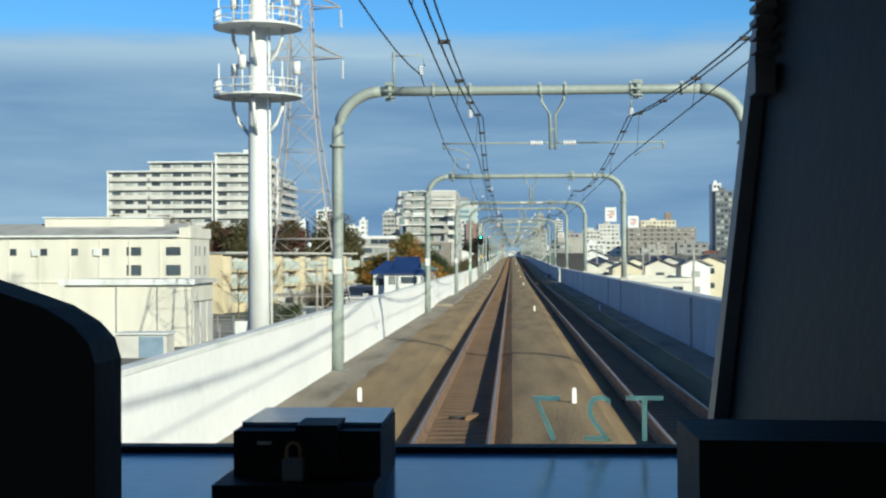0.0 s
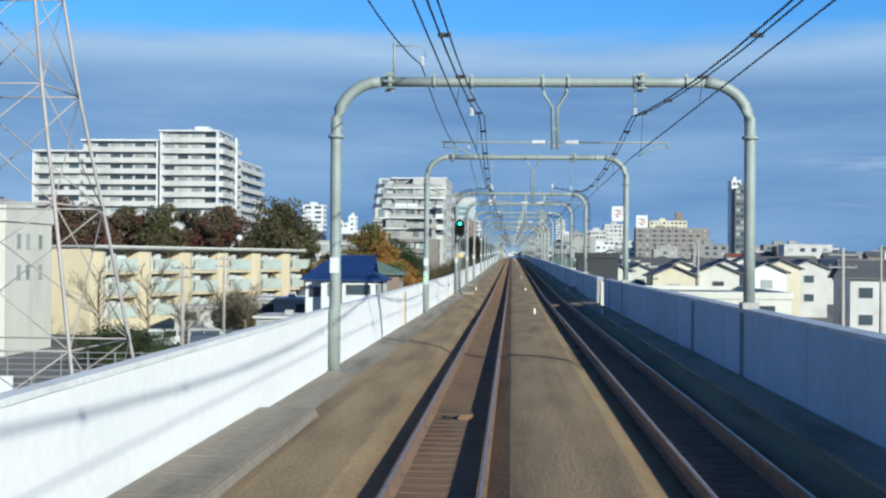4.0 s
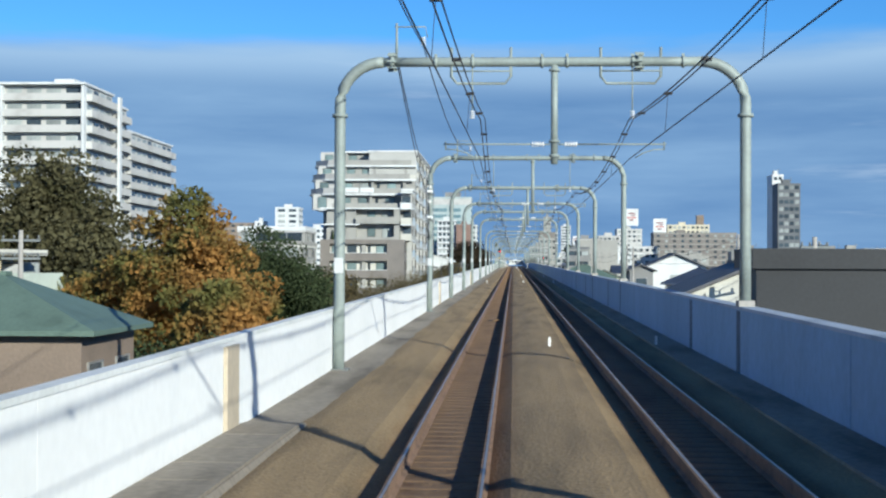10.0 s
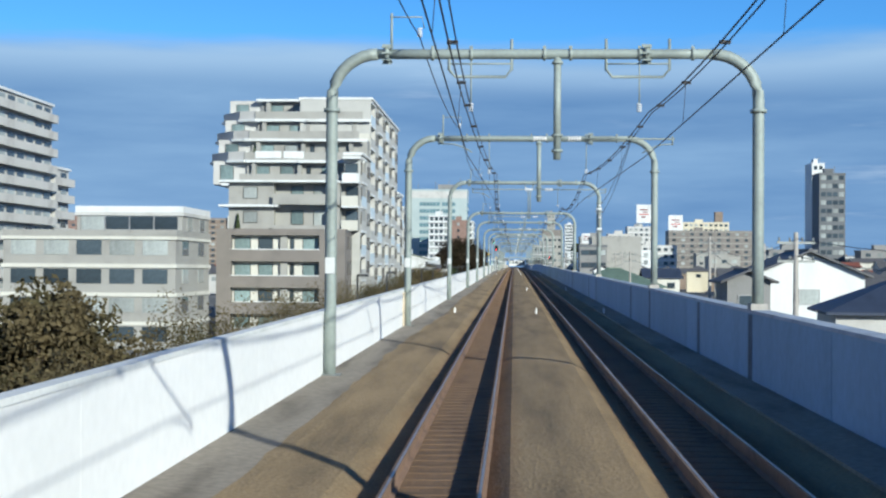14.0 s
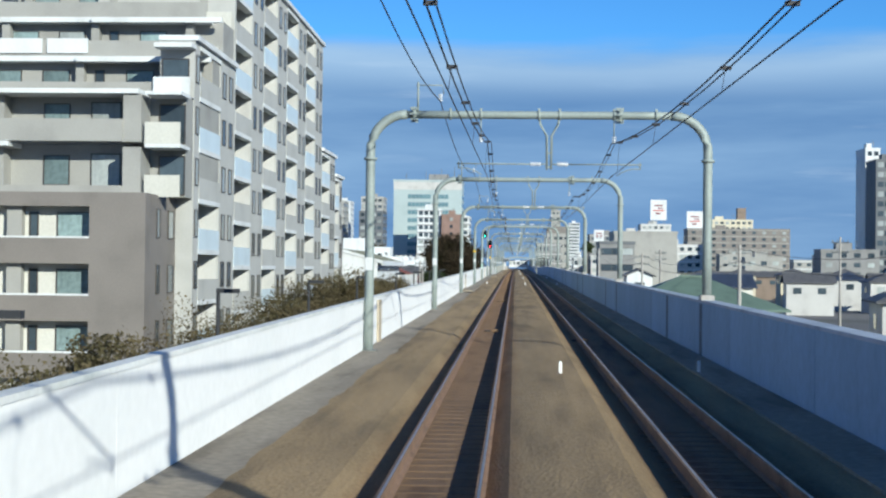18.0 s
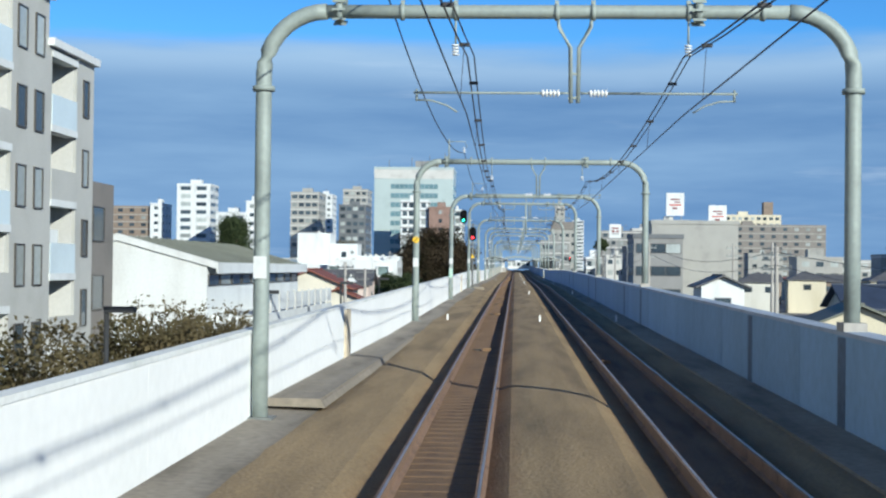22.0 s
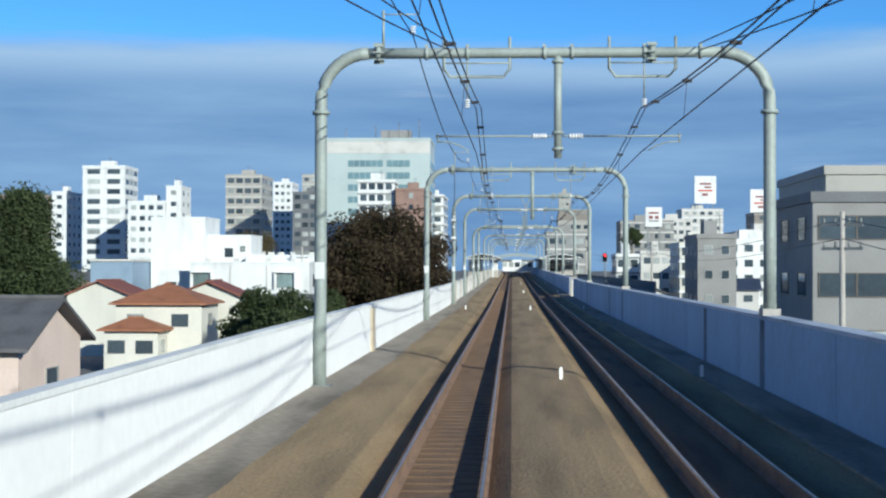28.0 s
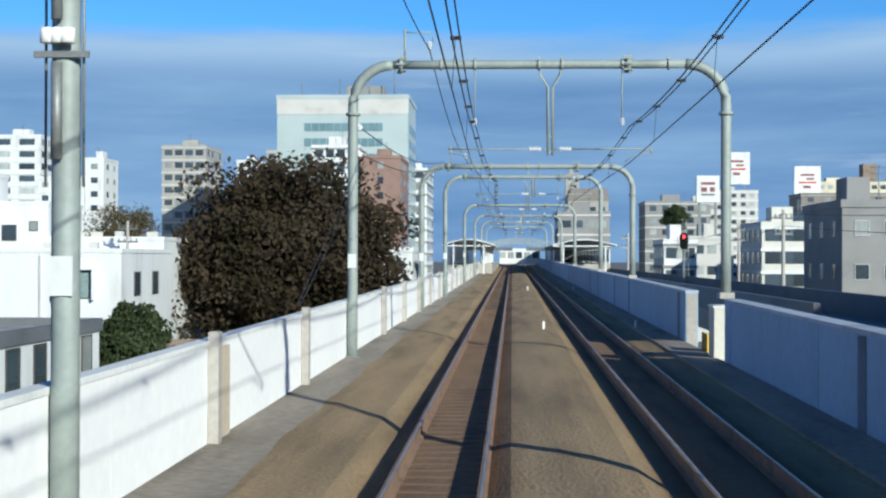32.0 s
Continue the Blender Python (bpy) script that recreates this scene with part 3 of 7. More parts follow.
def portal(y, kind, lab, top):
    global PZ
    PZ = top
    g = thing("overhead_line_portal", lab, "catenary portal", (0, y, rise(y)), "portals over the tracks")
    bm = bmesh.new()
    path = pipe_path()
    tube(bm, path[:12], PR, 14)
    for z in (PZ - CORNER - 0.25,):
        flange(bm, PX0, z, 0.19, "z")
    part("post", bm, M_POLE, g)
    bm = bmesh.new()
    tube(bm, path[11:16], PR - 0.02, 14)
    for x in (PX0 + CORNER + 0.22, 3.95):
        flange(bm, x, PZ, 0.185, "x")
        bolts(bm, x, PZ)
    for x in (-0.95, -0.06, 1.62, 2.22, 3.79, 5.0):
        tube(bm, [(x - 0.035, 0, PZ), (x + 0.035, 0, PZ)], PR + 0.012, 12)
        box(bm, x - 0.035, x + 0.035, -0.03, 0.03, PZ + 0.12, PZ + 0.19)
    part("beam", bm, M_POLE, g)
    bm = bmesh.new()
    tube(bm, path[15:], PR, 14)
    flange(bm, PX1, PZ - CORNER - 0.25, 0.19, "z")
    part("post", bm, M_POLE, g)
    # base plates and number plate, without lettering
    boxes("base_plate", M_STEELD, g, (PX0 - 0.24, PX0 + 0.24, -0.24, 0.24, -0.1, 0.04))
    boxes("pedestal", M_CONC, g, (PX1 - 0.19, PX1 + 0.19, -0.26, 0.26, 1.59, 1.74))
    boxes("number_plate", M_WHITE, g, (PX0 - 0.11, PX0 + 0.11, -PR - 0.02, -PR, 2.35, 2.72), label="small white plate")
    # hanger between the tracks
    cx = 1.92
    bm = bmesh.new()
    if kind == "y":
        for s in (-1, 1):
            tube(bm, [(cx + s * 0.28, 0, PZ - 0.1), (cx + s * 0.26, 0, PZ - 0.25), (cx + s * 0.07, 0, PZ - 0.6), (cx + s * 0.06, 0, 5.32)], 0.035, 8)
        for z in (5.4, 5.8):
            box(bm, cx - 0.1, cx + 0.1, -0.02, 0.02, z - 0.02, z + 0.02)
    else:
        tube(bm, [(cx, 0, PZ), (cx, 0, 5.0)], 0.085, 10)
        for z in (PZ - 0.2, 5.55, 5.2):
            tube(bm, [(cx, 0, z - 0.03), (cx, 0, z + 0.03)], 0.13, 10)
    part("hanger", bm, M_POLE, g)
    zb = 5.48
    for s, tx in ((-1, 0.0), (1, 3.85)):
        arm = bmesh.new()
        tube(arm, [(cx + s * 0.1, 0, zb), (cx + s * 0.24, 0, zb)], 0.02, 6)
        tube(arm, [(cx + s * 0.55, 0, zb), (tx + s * 0.75, 0, zb)], 0.022, 6)
        tube(arm, [(tx + s * 0.7, 0, zb - 0.14), (tx + s * 0.7, 0, zb + 0.06)], 0.02, 6)
        tube(arm, [(tx + s * 0.7, 0, zb - 0.12), (tx + s * 0.45, 0, zb - 0.13), (tx + s * 0.2, 0, zb - 0.21), (tx + s * 0.02, 0, zb - 0.32)], 0.016, 6)
        a = part("registration_arm", arm, M_POLE, g)
        ins = bmesh.new()
        insulator(ins, cx + s * 0.24, cx + s * 0.55, zb)
        part("insulator", ins, M_INSUL, a, "white porcelain insulator")
        # drop rod to the messenger wire
        rod = bmesh.new()
        tube(rod, [(tx - 0.06, 0, PZ - 0.1), (tx - 0.06, 0, 6.3)], 0.018, 6)
        insulator_z = bmesh.new()
        for i in range(4):
            z = 6.12 + 0.05 * i
            tube(insulator_z, [(tx - 0.06, 0, z - 0.012), (tx - 0.06, 0, z + 0.012)], 0.06, 8)
        d = part("drop_rod", rod, M_POLE, g)
        part("insulator", insulator_z, M_INSUL, d)
    if kind == "u":
        for tx in (0.15, 3.75):
            bm = bmesh.new()
            u_frame(bm, tx)
            part("tension_frame", bm, M_POLE, g)
    # feeder post on the beam
    bm = bmesh.new()
    tube(bm, [(-1.9, 0, PZ + 0.1), (-1.9, 0, PZ + 0.95)], 0.03, 8)
    tube(bm, [(-1.95, 0, PZ + 0.86), (-1.2, 0, PZ + 0.86), (-1.15, 0, PZ + 0.6)], 0.018, 6)
    p = part("feeder_post", bm, M_POLE, g)
    bm = bmesh.new()
    for i in range(4):
        z = PZ + 0.42 + 0.055 * i
        tube(bm, [(-1.25, 0, z - 0.012), (-1.25, 0, z + 0.012)], 0.065, 8)
    part("insulator", bm, M_INSUL, p)
    return g


KINDS = ["y", "y", "y", "y", "y", "u", "u", "u", "p", "u", "u", "p", "y", "y", "y", "y", "y", "y", "u", "u", "u", "y", "y", "y", "y", "y", "u", "y", "y"]
TOPS = [6.8, 6.75, 6.8, 6.9, 7.7, 7.6, 7.67, 7.47, 7.8, 7.54, 7.42, 7.5, 7.7, 6.9, 6.92, 6.83, 6.87, 6.87, 7.8, 7.3, 7.45, 7.77, 7.7, 6.75, 7.5, 6.95, 6.9, 6.9, 6.9]
for y, k, top in zip(GY, KINDS, TOPS):
    portal(y, k, {"y": "grey steel-pipe portal with a slim forked hanger", "p": "grey steel-pipe portal with a round hanger",
                  "u": "grey steel-pipe portal with round hanger and tension frames"}[k], top)


# ---------------------------------------------------------------- wires
def wire(name, lab, pts, r, parent=None):
    cu = bpy.data.curves.new(name, "CURVE")
    cu.dimensions, cu.bevel_depth, cu.bevel_resolution, cu.use_fill_caps = "3D", r, 1, True
    sp = cu.splines.new("POLY")
    sp.points.add(len(pts) - 1)
    for q, p in zip(sp.points, pts):
        q.co = (*p, 1)
    cu.materials.append(M_WIRE)
    ob = new(name, cu)
    if parent is not None:
        ob.parent = parent
        return ob
    return tagged(ob, lab, "overhead wire")


def span(xs, z, sag, jitter=0.0, cut=10):
    """Points of a wire that hangs from portal to portal, at xs(k) across the line."""
    pts = []
    at = z if callable(z) else lambda k: z
    for k in range(len(GY) - 1):
        a, b = GY[k], GY[k + 1]
        for i in range(cut):
            s = i / cut
            y = a + (b - a) * s
            pts.append((xs(k) * (1 - s) + xs(k + 1) * s, y, at(k) * (1 - s) + at(k + 1) * s + rise(y) - 4 * sag * s * (1 - s) * ((b - a) / 37.0) ** 2))
    return pts


for cx, off in ((0.0, 0), (3.85, 1)):
    zig = lambda k: cx + (0.14 if (k + off) % 2 else -0.14)
    carrier = wire("messenger_wire", "black sagging messenger wire with droppers over a track", span(zig, 6.08, 0.62), 0.014)
    wire("messenger_wire", "second black messenger wire beside the first", span(lambda k: zig(k) + 0.11, 6.1, 0.64), 0.012)
    wire("contact_wire", "taut dark contact wire over a track", span(zig, 5.12, 0.0), 0.011)
    # droppers tie messenger and contact wire together
    bm = bmesh.new()
    for k in range(len(GY) - 1):
        a, b = GY[k], GY[k + 1]
        cnt = max(4, round((b - a) / 4.6))
        for i in range(cnt):
            s = (i + 0.5) / cnt
            y = a + (b - a) * s
            x = zig(k) * (1 - s) + zig(k + 1) * s
            zt = 6.08 + rise(y) - 4 * 0.62 * s * (1 - s) * ((b - a) / 37.0) ** 2
            if i % 2:
                tube(bm, [(x, y, 5.12 + rise(y)), (x + 0.05, y, zt)], 0.005, 4)
            box(bm, x - 0.025, x + 0.135, y - 0.035, y + 0.035, zt - 0.03, zt + 0.02)
    tagged(part("dropper_run", bm, M_WIRE, carrier), kind="stuff")
wire("feeder_wire", "black feeder wire slung beside the line portals", span(lambda k: -1.25, lambda k: TOPS[k] + 0.4, 0.8), 0.015)


# ---------------------------------------------------------------- buildings
def ring(bm, outer, inner, put, s0, s1):
    """A closed band between two outlines of as many points, from s0 to s1."""
    k = len(outer)
    v = [[bm.verts.new(put(p, s)) for p in line] for s in (s0, s1) for line in (outer, inner)]
    for i in range(k):
        j = (i + 1) % k
        for a, b in ((0, 1), (1, 3), (3, 2), (2, 0)):
            bm.faces.new((v[a][i], v[a][j], v[b][j], v[b][i]))


def win_frame(bm, w, h):
    put = lambda p, s: (p[0], s, p[1])
    t = 0.06
    ring(bm, [(-w / 2, 0), (w / 2, 0), (w / 2, h), (-w / 2, h)], [(-w / 2 + t, t), (w / 2 - t, t), (w / 2 - t, h - t), (-w / 2 + t, h - t)], put, -0.07, 0.02)


FAR = 840.0


def window(parent, x, y, z, w, h, turn=0.0, dark=False, glass=None):
    """A window on a wall: a frame with its pane, or one glazed unit far off. turn: the way that it faces (0 is towards -y)."""
    if parent.location.y > FAR or parent.get("plain"):
        g = glass or (M_CURT if random.random() < 0.3 else M_GLASS)
        o = part("window", shared(("window", w, h, g.name), lambda bm: box(bm, -w / 2, w / 2, -0.06, 0.0, 0, h), g), None, parent, at=(x, y, z))
        o.rotation_euler = (0, 0, radians(turn))
        return o
    fr = shared(("window", w, h, dark), lambda bm: win_frame(bm, w, h), M_FRAMEB if dark else M_FRAME)
    o = part("window", fr, None, parent, at=(x, y, z))
    o.rotation_euler = (0, 0, radians(turn))
    g = glass or (M_CURT if random.random() < 0.4 else M_GLASS)
    pn = shared(("pane", w, h, g.name), lambda bm: box(bm, -w / 2 + 0.05, w / 2 - 0.05, -0.03, -0.006, 0.05, h - 0.05), g)
    part("pane", pn, None, o)
    return o


def face_windows(parent, x0, x1, plane, z0, floors, fh, cols, w, h, turn, sill=0.9, dark=False, skip=()):
    for f in range(floors):
        for c in range(cols):
            if (f, c) in skip:
                continue
            s = x0 + (x1 - x0) * (c + 0.5) / cols
            if turn == 0:
                window(parent, s, plane, z0 + f * fh + sill, w, h, 0, dark)
            else:
                window(parent, plane, s, z0 + f * fh + sill, w, h, turn, dark)


def parapet_roof(parent, x0, x1, y0, y1, z, material, lip=0.5, gear=True):
    bm = bmesh.new()
    o, n = 0.15, 0.2
    ring(bm, [(x0 - o, y0 - o), (x1 + o, y0 - o), (x1 + o, y1 + o), (x0 - o, y1 + o)], [(x0 + n, y0 + n), (x1 - n, y0 + n), (x1 - n, y1 - n), (x0 + n, y1 - n)],
         lambda p, s: (p[0], p[1], s), z - 0.15, z + lip)
    r = part("roof", bm, material, parent)
    boxes("roof_deck", M_ROOFC, r, (x0 + 0.2, x1 - 0.2, y0 + 0.2, y1 - 0.2, z, z + 0.06))
    if gear:
        w = (x1 - x0)
        boxes("stair_house", material, r, (x0 + w * 0.3, x0 + w * 0.3 + min(5, w * 0.35), (y0 + y1) / 2 - 2, (y0 + y1) / 2 + 2, z + 0.06, z + 2.6))
        bm = bmesh.new()
        ax = x0 + w * 0.62
        tube(bm, [(ax, y0 + 2, z), (ax, y0 + 2, z + 3.4)], 0.05, 6)
        for dz in (2.2, 2.7, 3.2):
            tube(bm, [(ax - 0.7, y0 + 2, z + dz), (ax + 0.7, y0 + 2, z + dz)], 0.03, 5)
        part("aerial", bm, M_STEELD, r)


def block(name, lab, x0, x1, y0, y1, zt, material, floors=4, cols=4, scols=3, side=1, w=1.6, h=1.4, category="building", gear=True, dark=False, bands=None, group="", roof=None, rows=None):
    """A plain town building with flat roof; windows face back along the line, and towards it on its side."""
    cx, height = (x0 + x1) / 2, zt - GROUND
    t = thing(name, lab, category, (cx, y0, GROUND), group)
    if abs(cx) > 40 and y0 > 400:
        t["plain"] = 1
    a, b, d = x0 - cx, x1 - cx, y1 - y0
    boxes("wall", material, t, (a, b, 0, d, 0, height))
    fh = height / floors
    if cols:
        n0 = 0 if rows is None else floors - rows
        face_windows(t, a + 0.4, b - 0.4, -0.0, n0 * fh, floors - n0, fh, cols, w, h, 0, fh * 0.3, dark)
    if scols and not (cx > 40 and y0 > 850):
        face_windows(t, 0.5, d - 0.5, b if side > 0 else a, 0, floors, fh, scols, w, h, 90 if side > 0 else -90, fh * 0.3, dark)
    if bands:
        for f in range(1, floors + 1):
            boxes("floor_band", bands, t, (a - 0.18, b + 0.18, -0.18, d + 0.1, f * fh - 0.45, f * fh - 0.05) if f < floors else (a - 0.2, b + 0.2, -0.2, d + 0.1, f * fh - 0.5, f * fh - 0.16))
    parapet_roof(t, a, b, 0, d, height, roof or material, 0.5, gear)
    return t


def balcony_mesh(w, d, high):
    def make(bm):
        box(bm, -w / 2, w / 2, -d, 0, 0, 0.16)
        box(bm, -w / 2, w / 2, -d, -d + 0.1, 0.16, high)
        box(bm, -w / 2, -w / 2 + 0.1, -d + 0.1, 0, 0.16, high)
        box(bm, w / 2 - 0.1, w / 2, -d + 0.1, 0, 0.16, high)
    return make


def balcony(parent, x, y, z, w, d, material, turn=0, lab=""):
    me = shared(("balcony", w, d, material.name), balcony_mesh(w, d, 1.15 if w < 4 else 1.42), material)
    o = part("balcony", me, None, parent, lab, at=(x, y, z))
    o.rotation_euler = (0, 0, radians(turn))
    return o


def door_glass(parent, x, y, z, w, h, turn):
    return window(parent, x, y, z, w, h, turn, True, M_GLASS if random.random() < 0.45 else M_CURT)


# --- large stepped apartment house, white, twelve to fourteen storeys
def stepped_apartments():
    FH = 3.02
    t = thing("apartment_house", "large stepped pale grey apartment house with continuous balconies", "apartment building", (-91.5, 446, GROUND))
    t["plain"] = 1
    def wing(x0, x1, y0, y1, zt, front, sidew, name="wall", m=M_APTW):
        x0, x1, y0, y1 = x0 + 90, x1 + 90, y0 - 446, y1 - 446
        hgt = zt - GROUND
        n = int(hgt / FH)
        boxes(name, m, t, (x0, x1, y0, y1, 0, hgt))
        boxes("roof", M_WHITE, t, (x0 - 0.4, x1 + 0.4, y0 - 1.6, y1 + 0.3, hgt, hgt + 0.45))
        for f in range(n - 11 if n > 11 else 0, n):
            z = hgt - (n - f) * FH
            if front:
                w = x1 - x0 - 0.8
                balcony(t, (x0 + x1) / 2, y0, z, round(w, 2), 1.4, M_APTW)
                k = max(2, int(w / 3.4))
                for c in range(k):
                    door_glass(t, x0 + 0.4 + w * (c + 0.5) / k, y0 - 0.01, z + 0.3, 2.8, 2.3, 0)
            if sidew:
                d = y1 - y0 - 0.6
                balcony(t, x1, (y0 + y1) / 2, z, round(d, 2), 1.3, M_APTW, 90)
                k = max(2, int(d / 4.2))
                for c in range(k):
                    door_glass(t, x1 + 0.01, y0 + 0.3 + d * (c + 0.5) / k, z + 0.3, 3.2, 2.3, 90)
    wing(-95.0, -79.0, 462, 480, 36.0, True, True, m=M_APTW)
    wing(-117.3, -95.6, 463, 476, 33.4, True, False)
    wing(-131, -117.3, 463, 476, 30.4, True, False)
    wing(-92, -79.4, 480.2, 492, 34.4, False, True)
    wing(-92, -79.8, 492.2, 533, 30.2, False, True)
    wing(-93, -80.5, 533.2, 545, 19.5, False, True)
    for x, y in ((-95.0, 460.4), (-79.3, 460.4), (-77.8, 479.6), (-131.2, 461.4), (-96.3, 461.4)):
        boxes("end_fin", M_WHITE, t, (x + 90, x + 90.5, y - 446, y - 444.2, 0, (35.8 if x > -95.5 else 33.2 if x > -100 else 30.2) - GROUND), label="white end wall of the balconies")
    boxes("tank_house", M_WHITE, t, (-87 + 90, -83 + 90, 22, 27, 36.0 - GROUND, 38.0 - GROUND))
    return t


stepped_apartments()


# --- ten-storey terraced apartment house close beside the viaduct
def terraced_apartments():
    FH = 2.9
    X, Y = -17.6, 448.0
    t = thing("apartment_house", "ten-storey terraced apartment house of grey-beige and taupe tile", "apartment building", (X, Y, GROUND))
    H = lambda z: z - GROUND
    # taupe base with rows of recessed loggias
    zt, n, fh = 6.5, 4, 3.04
    for f in range(n):
        z = H(zt) - (n - f) * fh
        boxes("wall_band", M_TILEB, t, (-15.9, -0.9, 0, 1.1, z - 0.75, z + 0.6), label="taupe tiled wall band")
        boxes("wall_pier", M_TILEB, t, (-15.9, -14.2, 0, 1.1, z + 0.6, z + fh - 0.75))
        boxes("wall_pier", M_TILEB, t, (-3.9, -0.9, 0, 1.1, z + 0.6, z + fh - 0.75))
        boxes("loggia_rail", M_WHITE, t, (-14.2, -3.9, -0.02, 0.14, z + 0.6, z + 0.7))
        boxes("loggia_pier", M_TILEG, t, (-8.5, -7.7, 0.5, 1.1, z + 0.6, z + fh - 0.75))
        for x, w, g in ((-13.0, 1.9, M_TEALW), (-10.3, 1.7, M_GLASS if f % 2 else M_TEALW), (-7.2, 0.5, M_GLASS), (-5.0, 1.9, M_TEALW)):
            window(t, x, 1.04, z + 0.62, w, 1.4, 0, True, g)
        for yy in (2.6, 5.4):
            window(t, -0.9, yy, z + 0.7, 0.7 if yy < 3 else 1.3, 1.6, 90, True)
    boxes("wall_band", M_TILEB, t, (-15.9, -0.9, 0, 1.1, H(zt) - 0.75, H(zt)))
    boxes("wall", M_TILEB, t, (-15.9, -0.9, 1.12, 8, 0, H(zt)), label="taupe-tiled base storeys")
    boxes("loggia_back", M_PALE, t, (-14.2, -3.9, 1.06, 1.11, H(zt) - 4 * fh, H(zt) - 0.75))
    # two storeys with terraces
    for f in range(2):
        z = H(zt) + f * FH
        top = z + FH
        boxes("wall", M_TILEG, t, (-15.2, -2.0, 4.6, 14, z, top - 0.02))
        boxes("wall_pier", M_TILEG, t, (-15.2, -9.8, 3.4, 4.6, z, top - 0.28))
        boxes("wall_pier", M_TILEG, t, (-2.9, -1.9, 2.6, 4.6, z, top - 0.28))
        boxes("terrace_edge", M_WHITE, t, (-16.2, -2.0 if f else -9.2, 2.4, 4.7, top - 0.26, top), label="white terrace edge")
        boxes("terrace_parapet", M_TILEG, t, (-9.8, -2.9, 2.5, 2.65, z + 0.02, z + (1.25 if f else 0.5)))
        window(t, -12.6, 3.39, z + 0.75, 1.7, 1.4, 0, True, M_CURT)
        window(t, -7.2, 4.59, z + 0.6, 1.5, 1.7, 0, True, M_TEALW)
        window(t, -4.4, 4.59, z + 0.4, 1.7, 2.0, 0, True, M_CURT)
        boxes("balcony_front", M_PALE, t, (-1.7, 0.25, 2.6, 2.75, z - 0.1, z + 1.1))
        boxes("balcony_slab", M_WHITE, t, (-1.7, 0.3, 2.6, 4.8, top - 0.3, top - 0.1))
        window(t, -0.7, 4.79, z + 0.1, 1.5, 2.2, 0, True, M_GLASS)
        boxes("wall", M_TILEG, t, (-2.0, 0.05, 4.8, 14, z, top - 0.02))
    # four storeys stepping further back, with a rounded terrace corner
    edge = (6.0, 10.6, 13.6, 17.6, 20.6)
    for f in range(4):
        z = H(zt) + (2 + f) * FH
        top = z + FH
        yb = edge[f + 1] + 1.0
        if yb < 17.9:
            boxes("wall", M_TILEG, t, (-14.6, 0.05, yb, 17.9, z, top - 0.02))
        boxes("wall", M_TILEG, t, (-14.6, -2.16, max(yb, 17.92), 26, z, top - 0.02))
        xl = (-14.6, -15.4, -14.8, -15.2)[f]
        if f == 0:
            boxes("terrace_edge", M_WHITE, t, (-17.6, -14.7, edge[0] + 4.6, 27.4, z - 0.24, z + 0.08), label="white terrace edge")
            boxes("wall", M_TILEG, t, (-17.0, -15.3, edge[0] + 6.4, 27.4, z - 2 * FH, z - 0.26))
            boxes("balcony_front", M_WHITE, t, (-2.0, 0.1, 5.4, 5.52, z - 0.1, z + 1.05))
            boxes("balcony_slab", M_APTW, t, (-2.0, 0.1, 5.52, 6.58, z - 0.1, z))
            boxes("balcony_slab", M_WHITE, t, (-2.0, 0.2, 5.4, 6.58, z + FH - 0.15, z + FH + 0.1))
            window(t, -1.0, 6.59, z + 0.05, 1.6, 2.2, 0, True, M_GLASS)
        boxes("terrace_edge", M_WHITE, t, (xl, -0.6, edge[f + 1], yb + 0.2, top - 0.24, top + 0.08), label="white terrace edge")
        boxes("terrace_edge", M_WHITE, t, (-8.0, 0.2, edge[f + 1] - 0.35, edge[f + 1] - 0.01, top - 0.3, top + 0.02))
        boxes("terrace_parapet", M_TILEG, t, (-14.8, -0.9, edge[f] + 0.15 + (1.6 if f == 0 else 0), edge[f] + 0.3 + (1.6 if f == 0 else 0), z + 0.08, z + 1.05))
        for x, w, g in ((-12.6, 1.7, M_TEALW), (-9.6, 1.7, M_CURT if f % 2 else M_TEALW), (-6.9, 0.6, M_GLASS), (-4.4, 1.7, M_TEALW)):
            window(t, x, yb - 0.01, z + 0.55, w, 1.7, 0, True, g)
        for x in (-8.2, -2.2, -13.9):
            boxes("wall_pier", M_TILEG, t, (x, x + 0.5, edge[f + 1] + 0.3, yb, z, top - 0.24))
        if f == 1:
            boxes("hung_bedding", M_WHITE, t, (-13.4, -10.2, edge[f] + 0.02, edge[f] + 0.1, z + 0.25, z + 1.15), label="white bedding hung over the parapet")
            boxes("hung_bedding", M_WHITE, t, (-9.9, -7.4, edge[f] + 0.02, edge[f] + 0.1, z + 0.25, z + 1.15), label="white bedding hung over the parapet")
        if f < 3:
            boxes("balcony_front", M_PALE, t, (-1.7, 0.0, edge[f + 1] - 0.3, edge[f + 1] - 0.15, z + 0.1, z + 1.1))
        boxes("wall", M_APTW, t, (-18.9, -14.62, yb + 0.4, 27.5, z, top - 0.02))
        window(t, -17.2, yb + 0.39, z + 0.3, 1.7, 2.1, 0, True, M_TEALW)
        if f:
            rim = [(-19.8, 27.5), (-19.9, edge[f] + 5.2), (-17.0, edge[f] + 1.2), (-14.6, edge[f] + 0.2)]
            bm = bmesh.new()
            prism(bm, rim + [(x + 0.25, y + 0.22) for x, y in rim[::-1]], z + 0.1, z + 1.15, "z")
            part("terrace_parapet", bm, M_APTW, t)
            bm = bmesh.new()
            prism(bm, [(x - 0.2, y - 0.2) for x, y in rim] + [(-14.0, edge[f] + 1), (-14.0, 27.5)], z - 0.2, z + 0.1, "z")
            part("terrace_slab", bm, M_WHITE, t)
